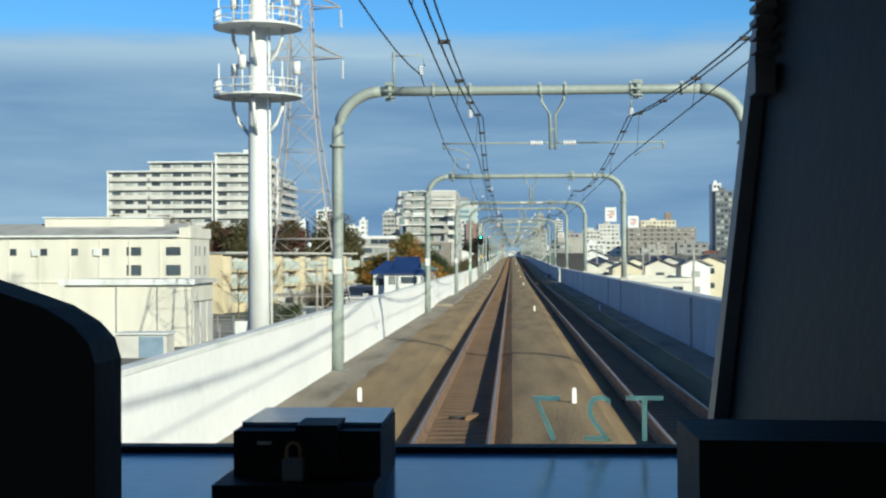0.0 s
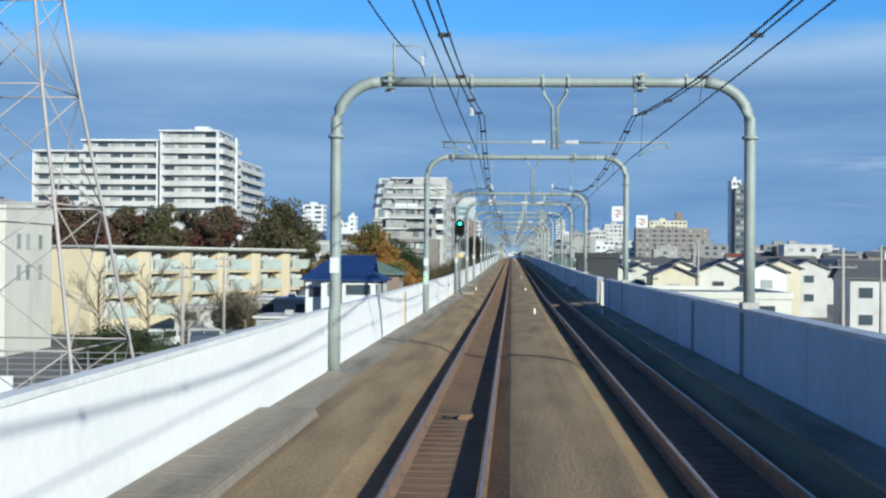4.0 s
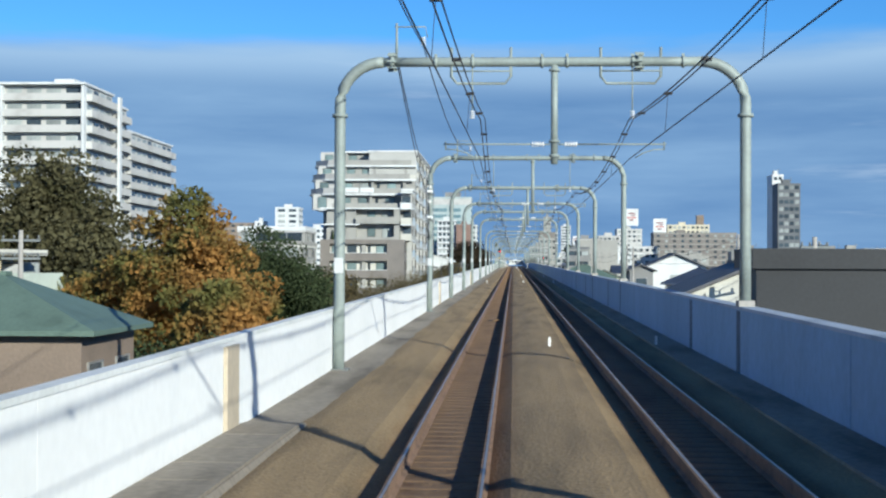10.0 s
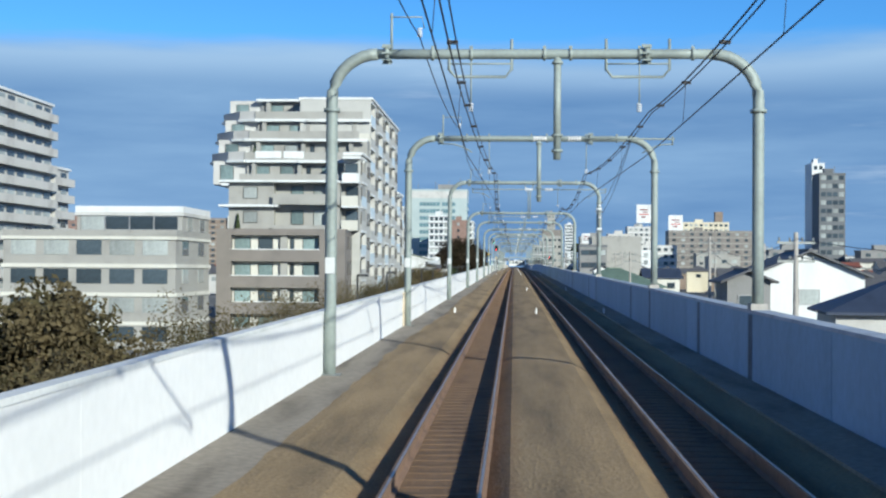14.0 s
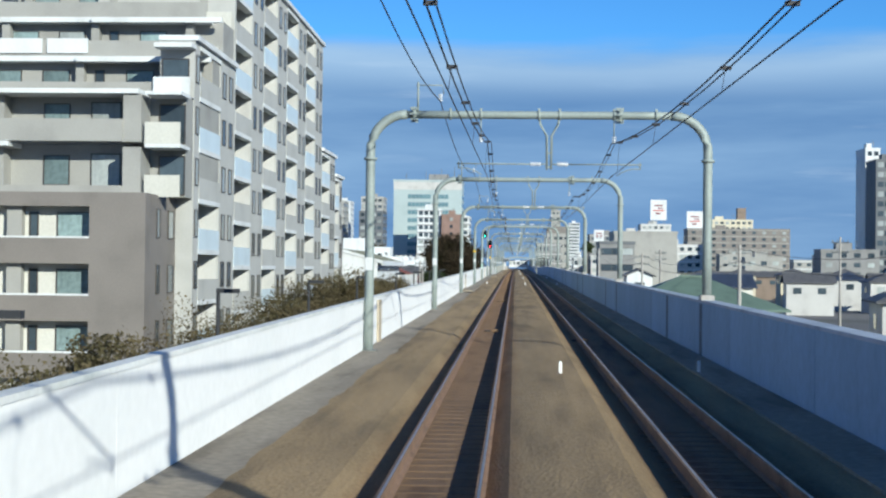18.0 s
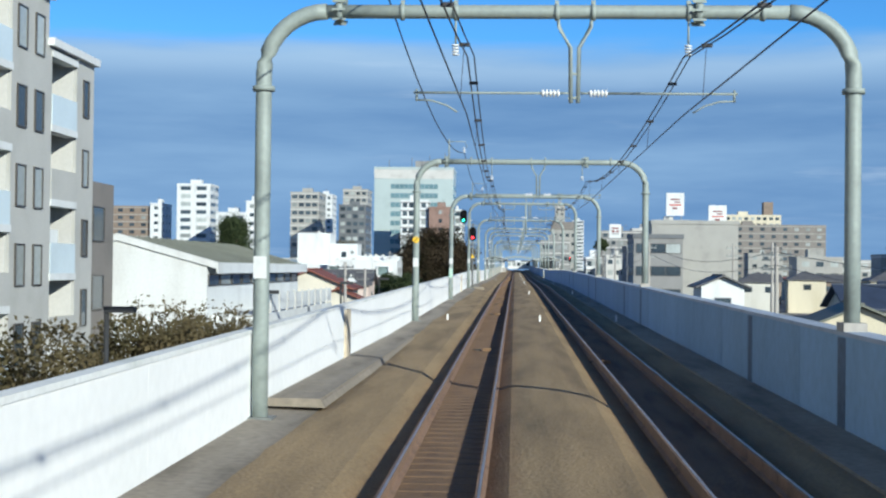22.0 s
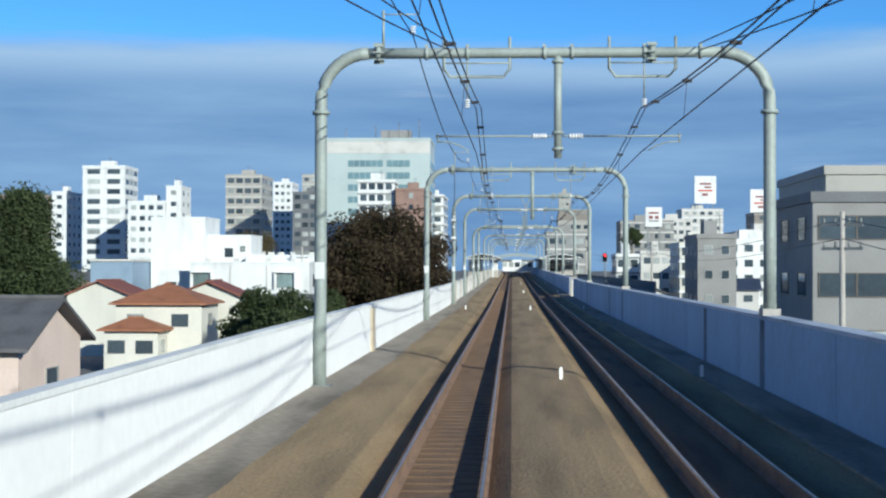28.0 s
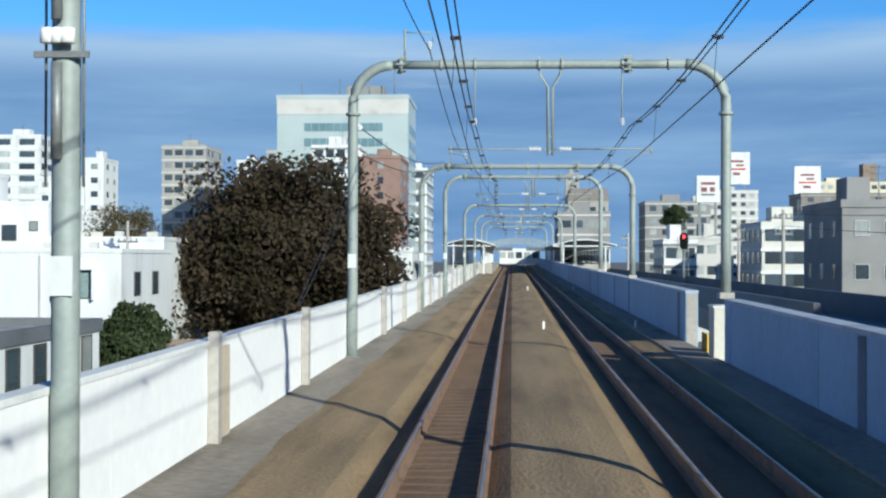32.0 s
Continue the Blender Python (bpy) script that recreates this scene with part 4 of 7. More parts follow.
            for cx_, cy_ in ((-19.7, edge[f] + 5.6), (-17.2, edge[f] + 1.8)):
                boxes("column", M_WHITE, t, (cx_, cx_ + 0.22, cy_, cy_ + 0.22, z - FH + 0.1, z - 0.2))
    for x, y, z in ((-14.0, 3.0, H(zt)), (-13.6, edge[1] + 0.6, H(zt) + 3 * FH), (-2.6, edge[3] + 0.6, H(zt) + 5 * FH)):
        bm = bmesh.new()
        tube(bm, [(x, y, z), (x, y, z + 0.5), (x, y, z + 1.2), (x, y, z + 1.9)], 0.36, 8, 0.06)
        part("potted_conifer", bm, M_LGREEN, t, "small potted conifer on the terrace")
    # long side along the viaduct: body, piers, balconies with pale panels
    xw = 0.1
    FH = 2.97
    segs = [(6.6, 18.0, 15.6, [(8.0, 5.7)]), (18.0, 60.0, 23.6, [(18.4, 5.7), (28.8, 5.7), (39.2, 5.7), (49.6, 5.7)]), (60.0, 70.0, 13.7, [(60.4, 5.5)]), (70.0, 76.0, 11.9, [(70.4, 3.2)])]
    for ya, yb, top, bays in segs:
        nf = int(H(top) / FH)
        boxes("wall", M_TILEL, t, (-9.0 if ya > 7 else -1.9, xw - 1.4, ya, yb, 0, H(top)))
        boxes("roof", M_WHITE, t, (-9.2 if ya > 7 else -2.0, xw + 0.25, ya - 0.1, yb + 0.1, H(top), H(top) + 0.3))
        edges = [ya] + [v for s, bl in bays for v in (s, s + bl)] + [yb]
        for p0, p1 in zip(edges[::2], edges[1::2]):
            boxes("pier", M_TILEL, t, (xw - 1.4, xw, p0, p1, 0, H(top)))
            for f in range(nf):
                z = H(top) - (nf - f) * FH
                if p1 - p0 > 3:
                    for k in (0.25, 0.72):
                        window(t, xw, p0 + (p1 - p0) * k, z + 0.6, 1.0, 1.6, 90, True, M_CURT if (f + int(p0)) % 3 else M_GLASS)
                elif p1 - p0 > 1.2:
                    window(t, xw, (p0 + p1) / 2, z + 0.6, 0.8, 1.6, 90, True)
        for b, (s, bl) in enumerate(bays):
            for f in range(nf):
                z = H(top) - (nf - f) * FH
                m = M_BLUEP if (f + b) % 2 else M_TILEL
                boxes("balcony_front", m, t, (xw - 0.12, xw + 0.03, s + 0.02, s + bl - 0.02, z - 0.1, z + 1.12))
                boxes("lintel", M_WHITE, t, (xw - 0.5, xw + 0.05, s - 0.05, s + bl + 0.05, z + FH - 0.38, z + FH - 0.1))
                boxes("balcony_floor", M_APTW, t, (xw - 1.4, xw - 0.12, s, s + bl, z - 0.1, z))
                boxes("inner_wall", M_APTW, t, (xw - 1.3, xw - 0.15, s + bl - 0.06, s + bl + 0.0, z + 0.01, z + FH - 0.4))
                window(t, xw - 1.4, s + bl * 0.3, z + 0.02, 2.4, 2.2, 90, True, M_GLASS if (f + b) % 3 == 0 else M_CURT)
                window(t, xw - 1.4, s + bl * 0.76, z + 0.02, 2.0, 2.2, 90, True, M_CURT if (f * 3 + b) % 2 == 0 else M_TEALW)
                if (f + 2 * b) % 3 == 0:
                    boxes("hung_washing", M_WHITE, t, (xw - 0.6, xw - 0.52, s + 0.8, s + 2.6, z + 0.9, z + 1.7), label="white washing on a balcony")
    boxes("annex", M_TILEB, t, (-8, -0.4, 76, 81, 0, H(7.0)), label="lower taupe end block")
    for f in range(4):
        window(t, -4.0, 76 - 0.01, 1.5 + f * 3.1, 1.6, 1.5, 0, True)
        window(t, -0.4, 78.5, 1.5 + f * 3.1, 1.8, 1.6, 90, True)
    return t


terraced_apartments()

# --- works building, yellow flats and other large blocks
def works():
    t = thing("works_building", "cream two-storey works building with a grey sheet roof", "works building", (-45, 200, GROUND))
    e = 6.1 - GROUND
    bm = bmesh.new()
    prism(bm, [(0, 0), (13, 0), (13, e), (6.5, e + 1.7), (0, e)], -50, 0, "x")
    part("wall", bm, M_WORKS, t)
    bm = bmesh.new()
    prism(bm, [(-0.5, e - 0.02), (6.5, e + 1.78), (13.5, e - 0.02), (13.5, e + 0.16), (6.5, e + 1.96), (-0.5, e + 0.16)], -50.3, -1.5, "x")
    part("roof", bm, M_ROOFC, t, "grey sheet roof")
    boxes("gable_cap", M_WORKS, t, (-1.5, 0.2, -0.3, 13.3, e - 0.3, e + 1.2))
    boxes("eave_gutter", M_WHITE, t, (-50.2, -1.5, -0.75, -0.52, e - 0.12, e + 0.14))
    boxes("roof_monitor", M_WORKS, t, (-22.6, -5.0, 4.6, 8.6, e + 1.2, e + 2.75))
    boxes("monitor_cap", M_WHITE, t, (-22.9, -4.7, 4.3, 8.9, e + 2.75, e + 2.9))
    for k in range(12):
        x = -4.3 - 4.4 * k
        boxes("pilaster", M_WORKS, t, (x - 0.14, x + 0.14, -0.1, 0.0, 0, e - 0.2))
    boxes("string_course", M_WORKS, t, (-50, 0.05, -0.14, 0.0, 5.9, 6.2))
    for x in (-8.1, -2.4):
        window(t, x, -0.01, 9.8, 2.1, 1.2, 0, True, M_GLASS)
        window(t, x, -0.01, 6.95, 2.1, 1.5, 0, True, M_GLASS)
    for k in range(8):
        x = -12.2 - 4.5 * k
        window(t, x, -0.01, 9.85, 1.0, 1.0, 0, True, M_GLASS)
        if k % 2 == 0:
            boxes("vent_hood", M_WHITE, t, (x - 1.7, x - 0.7, -0.35, 0.0, 9.8, 10.8))
    for y in (3.5, 6.0, 9.5):
        for z in (6.9, 9.8):
            window(t, 0.0, y, z, 1.1, 1.4, 90, False, M_CURT)
    a = thing("works_annex", "blank cream annex with a flat roof and tall pale doors", "annex", (-33, 148, GROUND))
    h = 0.65 - GROUND
    boxes("wall", M_WORKS, a, (-13.5, 0, 0, 11, 0, h - 0.5))
    boxes("roof", M_APTW, a, (-14.0, 0.5, -0.5, 11.5, h - 0.5, h - 0.05))
    boxes("fascia", M_WHITE, a, (-14.05, 0.55, -0.55, -0.5, h - 0.6, h + 0.02))
    for k in range(3):
        y = 1.2 + 3.3 * k
        boxes("door", M_APTW, a, (0.0, 0.08, y, y + 2.6, 0.1, 4.6), label="tall pale sliding door")
        boxes("door_rail", M_STEELD, a, (0.0, 0.12, y - 0.2, y + 2.8, 4.62, 4.74))
    for x in (-8.0, -3.6):
        boxes("down_pipe", M_FRAME, a, (x, x + 0.1, -0.1, 0.0, 0, h - 0.6))
    c = thing("garden_shed", "small shed with a blue-grey roller door", "shed", (-33.6, 131, GROUND))
    boxes("wall", M_APTW, c, (-2.6, 2.2, 0, 3, 0, 2.2))
    boxes("roof", M_WHITE, c, (-2.8, 2.4, -0.3, 3.2, 2.2, 2.35))
    boxes("roller_door", M_BLUEDOOR, c, (-0.4, 1.9, -0.05, 0.0, 0.05, 2.0))
    for k in range(8):
        boxes("slat", M_BLUEDOOR, c, (-0.4, 1.9, -0.08, -0.05, 0.1 + 0.24 * k, 0.28 + 0.24 * k))
    n = thing("notice_board", "white notice board on two posts in a yard", "board", (-27.5, 150, GROUND))
    boxes("panel", M_WHITE, n, (-1.2, 1.2, 0, 0.08, 1.2, 2.6))
    for x in (-1.0, 0.9):
        boxes("post", M_STEELD, n, (x, x + 0.1, 0.08, 0.16, 0, 2.6))


M_WORKS = mat("warm_cream_wall_paint", (0.62, 0.60, 0.525), 0.8, 0.06, 0.3, 8, 0.1, stain=(0.54, 0.525, 0.45), stretch_z=0.3)
M_BLUEDOOR = mat("blue_grey_door", (0.20, 0.29, 0.38), 0.5, 0.08, 1, 10, 0.05)
works()


M_YELLOWR = mat("yellow_cream_render", (0.66, 0.565, 0.385), 0.85, 0.07, 0.3, 8, 0.15, stain=(0.58, 0.49, 0.32), stretch_z=0.3)


def flats():
    """Three storeys running nearly along the line: a blank gable, then deep bays with balconies between plain piers."""
    t = thing("apartment_block", "long cream-yellow three-storey block of flats with pale green balconies", "apartment building", (-47.0, 232.8, GROUND))
    t.rotation_euler = (0, 0, radians(75.9))
    H, L, FL = 3.5 - GROUND, 61.7, 2.8
    boxes("wall", M_YELLOWR, t, (0, L, 1.6, 10, 0, H))
    boxes("gable_wall", M_YELLOWR, t, (-0.12, 1.2, 0, 10, 0, H), label="blank cream gable wall")
    boxes("roof", M_ROOFC, t, (-0.5, L + 0.5, -0.7, 10.5, H, H + 0.25))
    boxes("fascia", M_PALE, t, (-0.55, L + 0.55, -0.78, -0.7, H - 0.12, H + 0.28))
    boxes("gutter", M_FRAME, t, (-0.5, L + 0.5, -0.86, -0.78, H - 0.04, H + 0.06))
    for b in range(6):
        s = 3.3 + 10.93 * b
        e = min(s + 7.65, L)
        boxes("pier", M_YELLOWR, t, (s - 3.28 if b else 1.2, s, 0, 1.6, 0, H), label="plain yellow wall pier")
        if e - s < 3:
            boxes("pier", M_YELLOWR, t, (s, e, 0, 1.6, 0, H))
            continue
        boxes("base_wall", M_YELLOWR, t, (s, e, 0, 1.6, 0, H - 3 * FL + 0.1))
        for f in range(3):
            z = H - (3 - f) * FL
            boxes("lintel", M_YELLOWR, t, (s, e, 0, 0.2, z + 2.45, z + FL - 0.02))
            if f:
                boxes("slab", M_PALE, t, (s, e, -0.12, 1.6, z - 0.02, z + 0.12))
            balcony(t, s + 4.6, 0.62, z + 0.08, 5.2, 0.8, M_PGREEN, 0, "pale green balcony front")
            for xx in (s + 0.35, s + 2.55, s + 4.9):
                window(t, xx + 1.0, 1.6, z + 0.25, 2.0, 2.0, 0, False, (M_TEALW, M_CURT, M_GLASS, M_CURT, M_GLASS)[(b + 2 * f + int(xx)) % 5])
            boxes("partition", M_WHITE, t, (s + 2.35, s + 2.41, 0.05, 1.6, z + 0.12, z + 2.1), label="white screen between balconies")
            if (b + f) % 2 == 0:
                boxes("hung_washing", M_WHITE, t, (s + 3.1, s + 5.2, 0.3, 0.35, z + 1.0, z + 1.9), label="white washing on a balcony")
            elif f == 1:
                boxes("hung_washing", M_GREYB, t, (s + 4.4, s + 6.2, 0.3, 0.35, z + 1.0, z + 1.8), label="dark washing on a balcony")
        boxes("down_pipe", M_FRAME, t, (s - 0.5, s - 0.4, -0.12, -0.0, 0, H))
    bm = bmesh.new()
    tube(bm, [(51.4, 5.6, H + 0.25), (51.4, 5.6, H + 1.6)], 0.06, 8)
    pole = part("aerial_pole", bm, M_STEELD, t)
    bm = bmesh.new()
    bmesh.ops.create_uvsphere(bm, u_segments=14, v_segments=9, radius=0.45)
    part("aerial_dome", bm, M_WHITE, pole, "white round aerial dome", at=(51.4, 5.6, H + 1.9))
    return t


flats()
block("apartment_block", "low grey-beige block of flats with cream balcony bands", -52, -33.9, 430, 446, 5.4, M_TILEG, 4, 5, 2, 1, 2.6, 1.5, "apartment building", gear=False, bands=M_PALE)
block("apartment_block", "grey-beige set-back storeys with a white roof edge", -45.5, -34.2, 434, 447, 8.0, M_TILEG, 5, 4, 2, 1, 2.6, 1.5, "apartment building", gear=False, bands=M_APTW, roof=M_WHITE)


def office():
    t = thing("office_building", "tall pale teal office building with glass bands", "office building", (-39, 1016, GROUND))
    H = 41.9 - GROUND
    boxes("wall", M_TEAL, t, (-15.5, 15.5, 0, 26, 0, H))
    boxes("roof", M_TEAL, t, (-15.7, 15.7, -0.2, 26.2, H, H + 1.0))
    boxes("top_band", M_APTW, t, (-15.6, 15.6, -0.1, 0, H - 3.6, H))
    boxes("roof_plant", M_GREYB, t, (0, 9, 8, 16, H + 1, H + 4))
    for k, x in enumerate((-10, -1, 6, 12)):
        bm = bmesh.new()
        tube(bm, [(x, 3, H + 1), (x, 3, H + 4 + k)], 0.12, 6)
        part("mast", bm, M_STEELD, t)
    for f in range(12):
        z = H - 7.6 - f * 3.6
        for x0, n in ((-9.0, 6), (2.6, 4)):
            for c in range(n):
                boxes("window", M_TEALG, t, (x0 + c * 1.75, x0 + c * 1.75 + 1.62, -0.12, 0.0, z, z + 1.9))
        boxes("cladding_joint", M_TEAL, t, (-15.6, 15.6, -0.06, 0, z - 0.9, z - 0.7))
        for c in range(6):
            boxes("window", M_TEALG, t, (15.5, 15.62, 2 + c * 4, 5.2 + c * 4, z, z + 1.9))


office()
block("apartment_tower", "white apartment tower with a grid of balconies", -41, -31, 979, 992, 27.5, M_WHITE, 11, 4, 3, 1, 1.7, 1.7, "apartment building", bands=M_GREYB)
block("apartment_tower", "red-brown brick apartment tower", -30.5, -22.2, 977, 1000, 25.1, M_BRICK, 10, 1, 5, 1, 1.2, 1.4, "apartment building", bands=None)
block("apartment_tower", "white apartment tower with striped balconies", -27.5, -21, 1048, 1078, 27.2, M_WHITE, 11, 2, 6, 1, 2.0, 1.6, "apartment building", bands=M_GREYB)
block("apartment_tower", "tall white apartment tower with banded balconies", -149.6, -134.6, 1085, 1102, 39.2, M_WHITE, 13, 2, 3, 1, 4.5, 1.7, "apartment building", bands=M_WHITE, group="distant towers")
block("apartment_block", "white stepped apartment house", -126, -113.5, 1058, 1074, 25.6, M_WHITE, 9, 4, 3, 1, 1.8, 1.5, "apartment building", bands=M_WHITE)
block("apartment_tower", "slim white taller part of a stepped apartment house", -113.3, -108.3, 1058, 1072, 30.6, M_WHITE, 10, 1, 2, 1, 1.8, 1.5, "apartment building")
block("apartment_tower", "grey-brown apartment tower with shaded balconies", -97.5, -85, 1078, 1100, 35.6, M_TILEG, 12, 4, 4, 1, 2.2, 1.6, "apartment building", bands=M_APTW)
block("office_tower", "dark grey glazed office tower", -84, -71, 1140, 1165, 33.0, M_DGREY, 11, 4, 4, 1, 2.2, 1.8, "office building")
block("apartment_tower", "grey-brown tower with a rooftop tank", -90, -77, 1205, 1228, 44.0, M_TILEG, 14, 4, 3, 1, 2.0, 1.5, "apartment building", bands=M_APTW)
block("apartment_tower", "white twin tower far off", -112, -103, 1260, 1280, 44.0, M_WHITE, 15, 3, 3, 1, 1.6, 1.5, "apartment building", bands=M_WHITE)
block("apartment_block", "long brown-tiled apartment house", -215, -166, 1102, 1125, 29.8, M_BROWN, 11, 9, 2, 1, 2.2, 1.5, "apartment building", bands=M_TILEG)
block("apartment_block", "red brick apartment house with stair towers", -262, -216, 1104, 1128, 31.0, M_BRICK, 11, 6, 1, 1, 2.0, 1.5, "apartment building")
block("apartment_block", "white slim block at the end of a brown one", -165.5, -160, 1100, 1118, 31.0, M_WHITE, 11, 1, 3, 1, 1.8, 1.4, "apartment building")


def white_house():
    t = thing("white_house", "large white cubic house with blank walls and stepped flat roofs", "house", (-41, 779, GROUND))
    H = lambda z: z - GROUND
    for x0, x1, y0, y1, z in ((-9.4, -1.6, 16, 26, 10.0), (-1.6, 4.6, 18, 27, 7.5), (-0.1, 15.6, 0, 14, 3.6), (4.6, 15.0, 14, 25, 4.6), (-5.0, -0.1, 3, 15.9, 2.4)):
        boxes("wall", M_WHITE, t, (x0, x1, y0, y1, 0, H(z)))
        bm = bmesh.new()
        ring(bm, [(x0 - 0.06, y0 - 0.06), (x1 + 0.06, y0 - 0.06), (x1 + 0.06, y1 + 0.06), (x0 - 0.06, y1 + 0.06)], [(x0 + 0.2, y0 + 0.2), (x1 - 0.2, y0 + 0.2), (x1 - 0.2, y1 - 0.2), (x0 + 0.2, y1 - 0.2)],
             lambda p, s: (p[0], p[1], s), H(z), H(z) + 0.3)
        part("roof_edge", bm, M_WHITE, t)
    for x in (1.4, 12.4):
        window(t, x, -0.01, H(0.5), 2.1, 1.9, 0, True, M_TEALW)
        boxes("window_hood", M_WHITE, t, (x - 1.4, x + 1.4, -0.5, 0.0, H(2.45), H(2.62)))
        for sx in (-1.4, 1.28):
            boxes("window_cheek", M_WHITE, t, (x + sx, x + sx + 0.12, -0.45, 0.0, H(0.4), H(2.45)))
    for x, y, z, w, h in ((1.4, 18, 4.6, 1.2, 1.3), (3.4, 18, 5.4, 0.7, 0.8), (-3.2, 3, -0.2, 1.2, 1.4)):
        window(t, x, y - 0.01, H(z), w, h, 0, True)
    for y, z in ((4, 0.6), (9, 0.6), (4, -3.0), (9, -3.0)):
        window(t, 15.6, y, H(z), 1.6, 1.7, 90, True)
    for x, y, z in ((1.5, 2, 3.6), (5.2, 2, 3.6), (9.3, 2.6, 3.6), (12.8, 1.8, 3.6), (6.4, 16, 4.6), (10.6, 16, 4.6), (-5.0, 19, 10.0)):
        boxes("vent", M_APTW, t, (x, x + 0.6, y, y + 0.6, H(z), H(z) + 0.75))
    for x in (7.6, 9.0, 13.4):
        boxes("air_conditioner", M_PALE, t, (x, x + 0.85, 15, 15.35, H(4.6), H(4.6) + 0.7))
    for x in (5.2, 10.0):
        boxes("down_pipe", M_APTW, t, (x, x + 0.12, -0.12, 0.0, 0, H(3.4)))
    b = thing("town_building", "blue-grey clad building beside a white house", "building", (-53, 786, GROUND))
    boxes("wall", M_BLUECLAD, b, (-3.4, 2.4, 0, 12, 0, 10.4))
    boxes("roof", M_APTW, b, (-3.6, 2.6, -0.2, 12.2, 10.4, 10.7))
    for x in (-1.8, 0.8):
        window(b, x, -0.01, 6.6, 1.5, 1.3, 0)


M_BLUECLAD = mat("blue_grey_cladding", (0.22, 0.31, 0.41), 0.6, 0.06, 0.5, 8, 0.05)
white_house()


def hall():
    t = thing("sports_hall", "long white hall with a low olive sheet roof", "hall", (-19.2, 534, GROUND))
    e, r = 3.0 - GROUND, 4.2 - GROUND
    bm = bmesh.new()
    prism(bm, [(-4.6, 0), (4.6, 0), (4.6, e), (0, r), (-4.6, e)], 0, 30)
    part("wall", bm, M_WHITE, t)
    bm = bmesh.new()
    prism(bm, [(-5.1, e - 0.1), (0, r + 0.05), (5.1, e - 0.1), (5.1, e + 0.05), (0, r + 0.25), (-5.1, e + 0.05)], 0.3, 30.5)
    part("roof", bm, M_OLIVER, t, "olive sheet roof")
    for k in range(19):
        bm = bmesh.new()
        prism(bm, [(0, r + 0.25), (5.1, e + 0.05), (5.1, e + 0.1), (0, r + 0.31)], 0.6 + 1.6 * k, 0.66 + 1.6 * k)
        part("roof_seam", bm, M_OLIVER, t)
    bm = bmesh.new()
    prism(bm, [(-5.1, e - 0.2), (0, r - 0.02), (5.1, e - 0.2), (5.1, e + 0.14), (0, r + 0.34), (-5.1, e + 0.14)], -0.12, 0.3)
    part("verge", bm, M_WHITE, t)
    boxes("fascia", M_WHITE, t, (5.1, 5.2, -0.1, 30.5, e - 0.45, e + 0.12))
    for c in range(10):
        window(t, 4.6, 1.6 + c * 2.95, e - 1.1, 2.7, 0.6, 90, True, M_CURT if c % 3 == 1 else M_GLASS)
    boxes("side_wing", M_WHITE, t, (4.6, 7.2, 1, 29, 0, 0.45 - GROUND))
    for c in range(10):
        boxes("rail_post", M_APTW, t, (7.12, 7.24, 1.0 + 2.8 * c, 1.12 + 2.8 * c, 0.45 - GROUND, 1.55 - GROUND))
        boxes("rail_panel", M_WHITE, t, (7.12, 7.18, 1.2 + 2.8 * c, 3.72 + 2.8 * c, 0.55 - GROUND, 1.45 - GROUND))
        window(t, 7.2, 2.5 + c * 2.8, 3.4, 1.8, 1.2, 90)


hall()


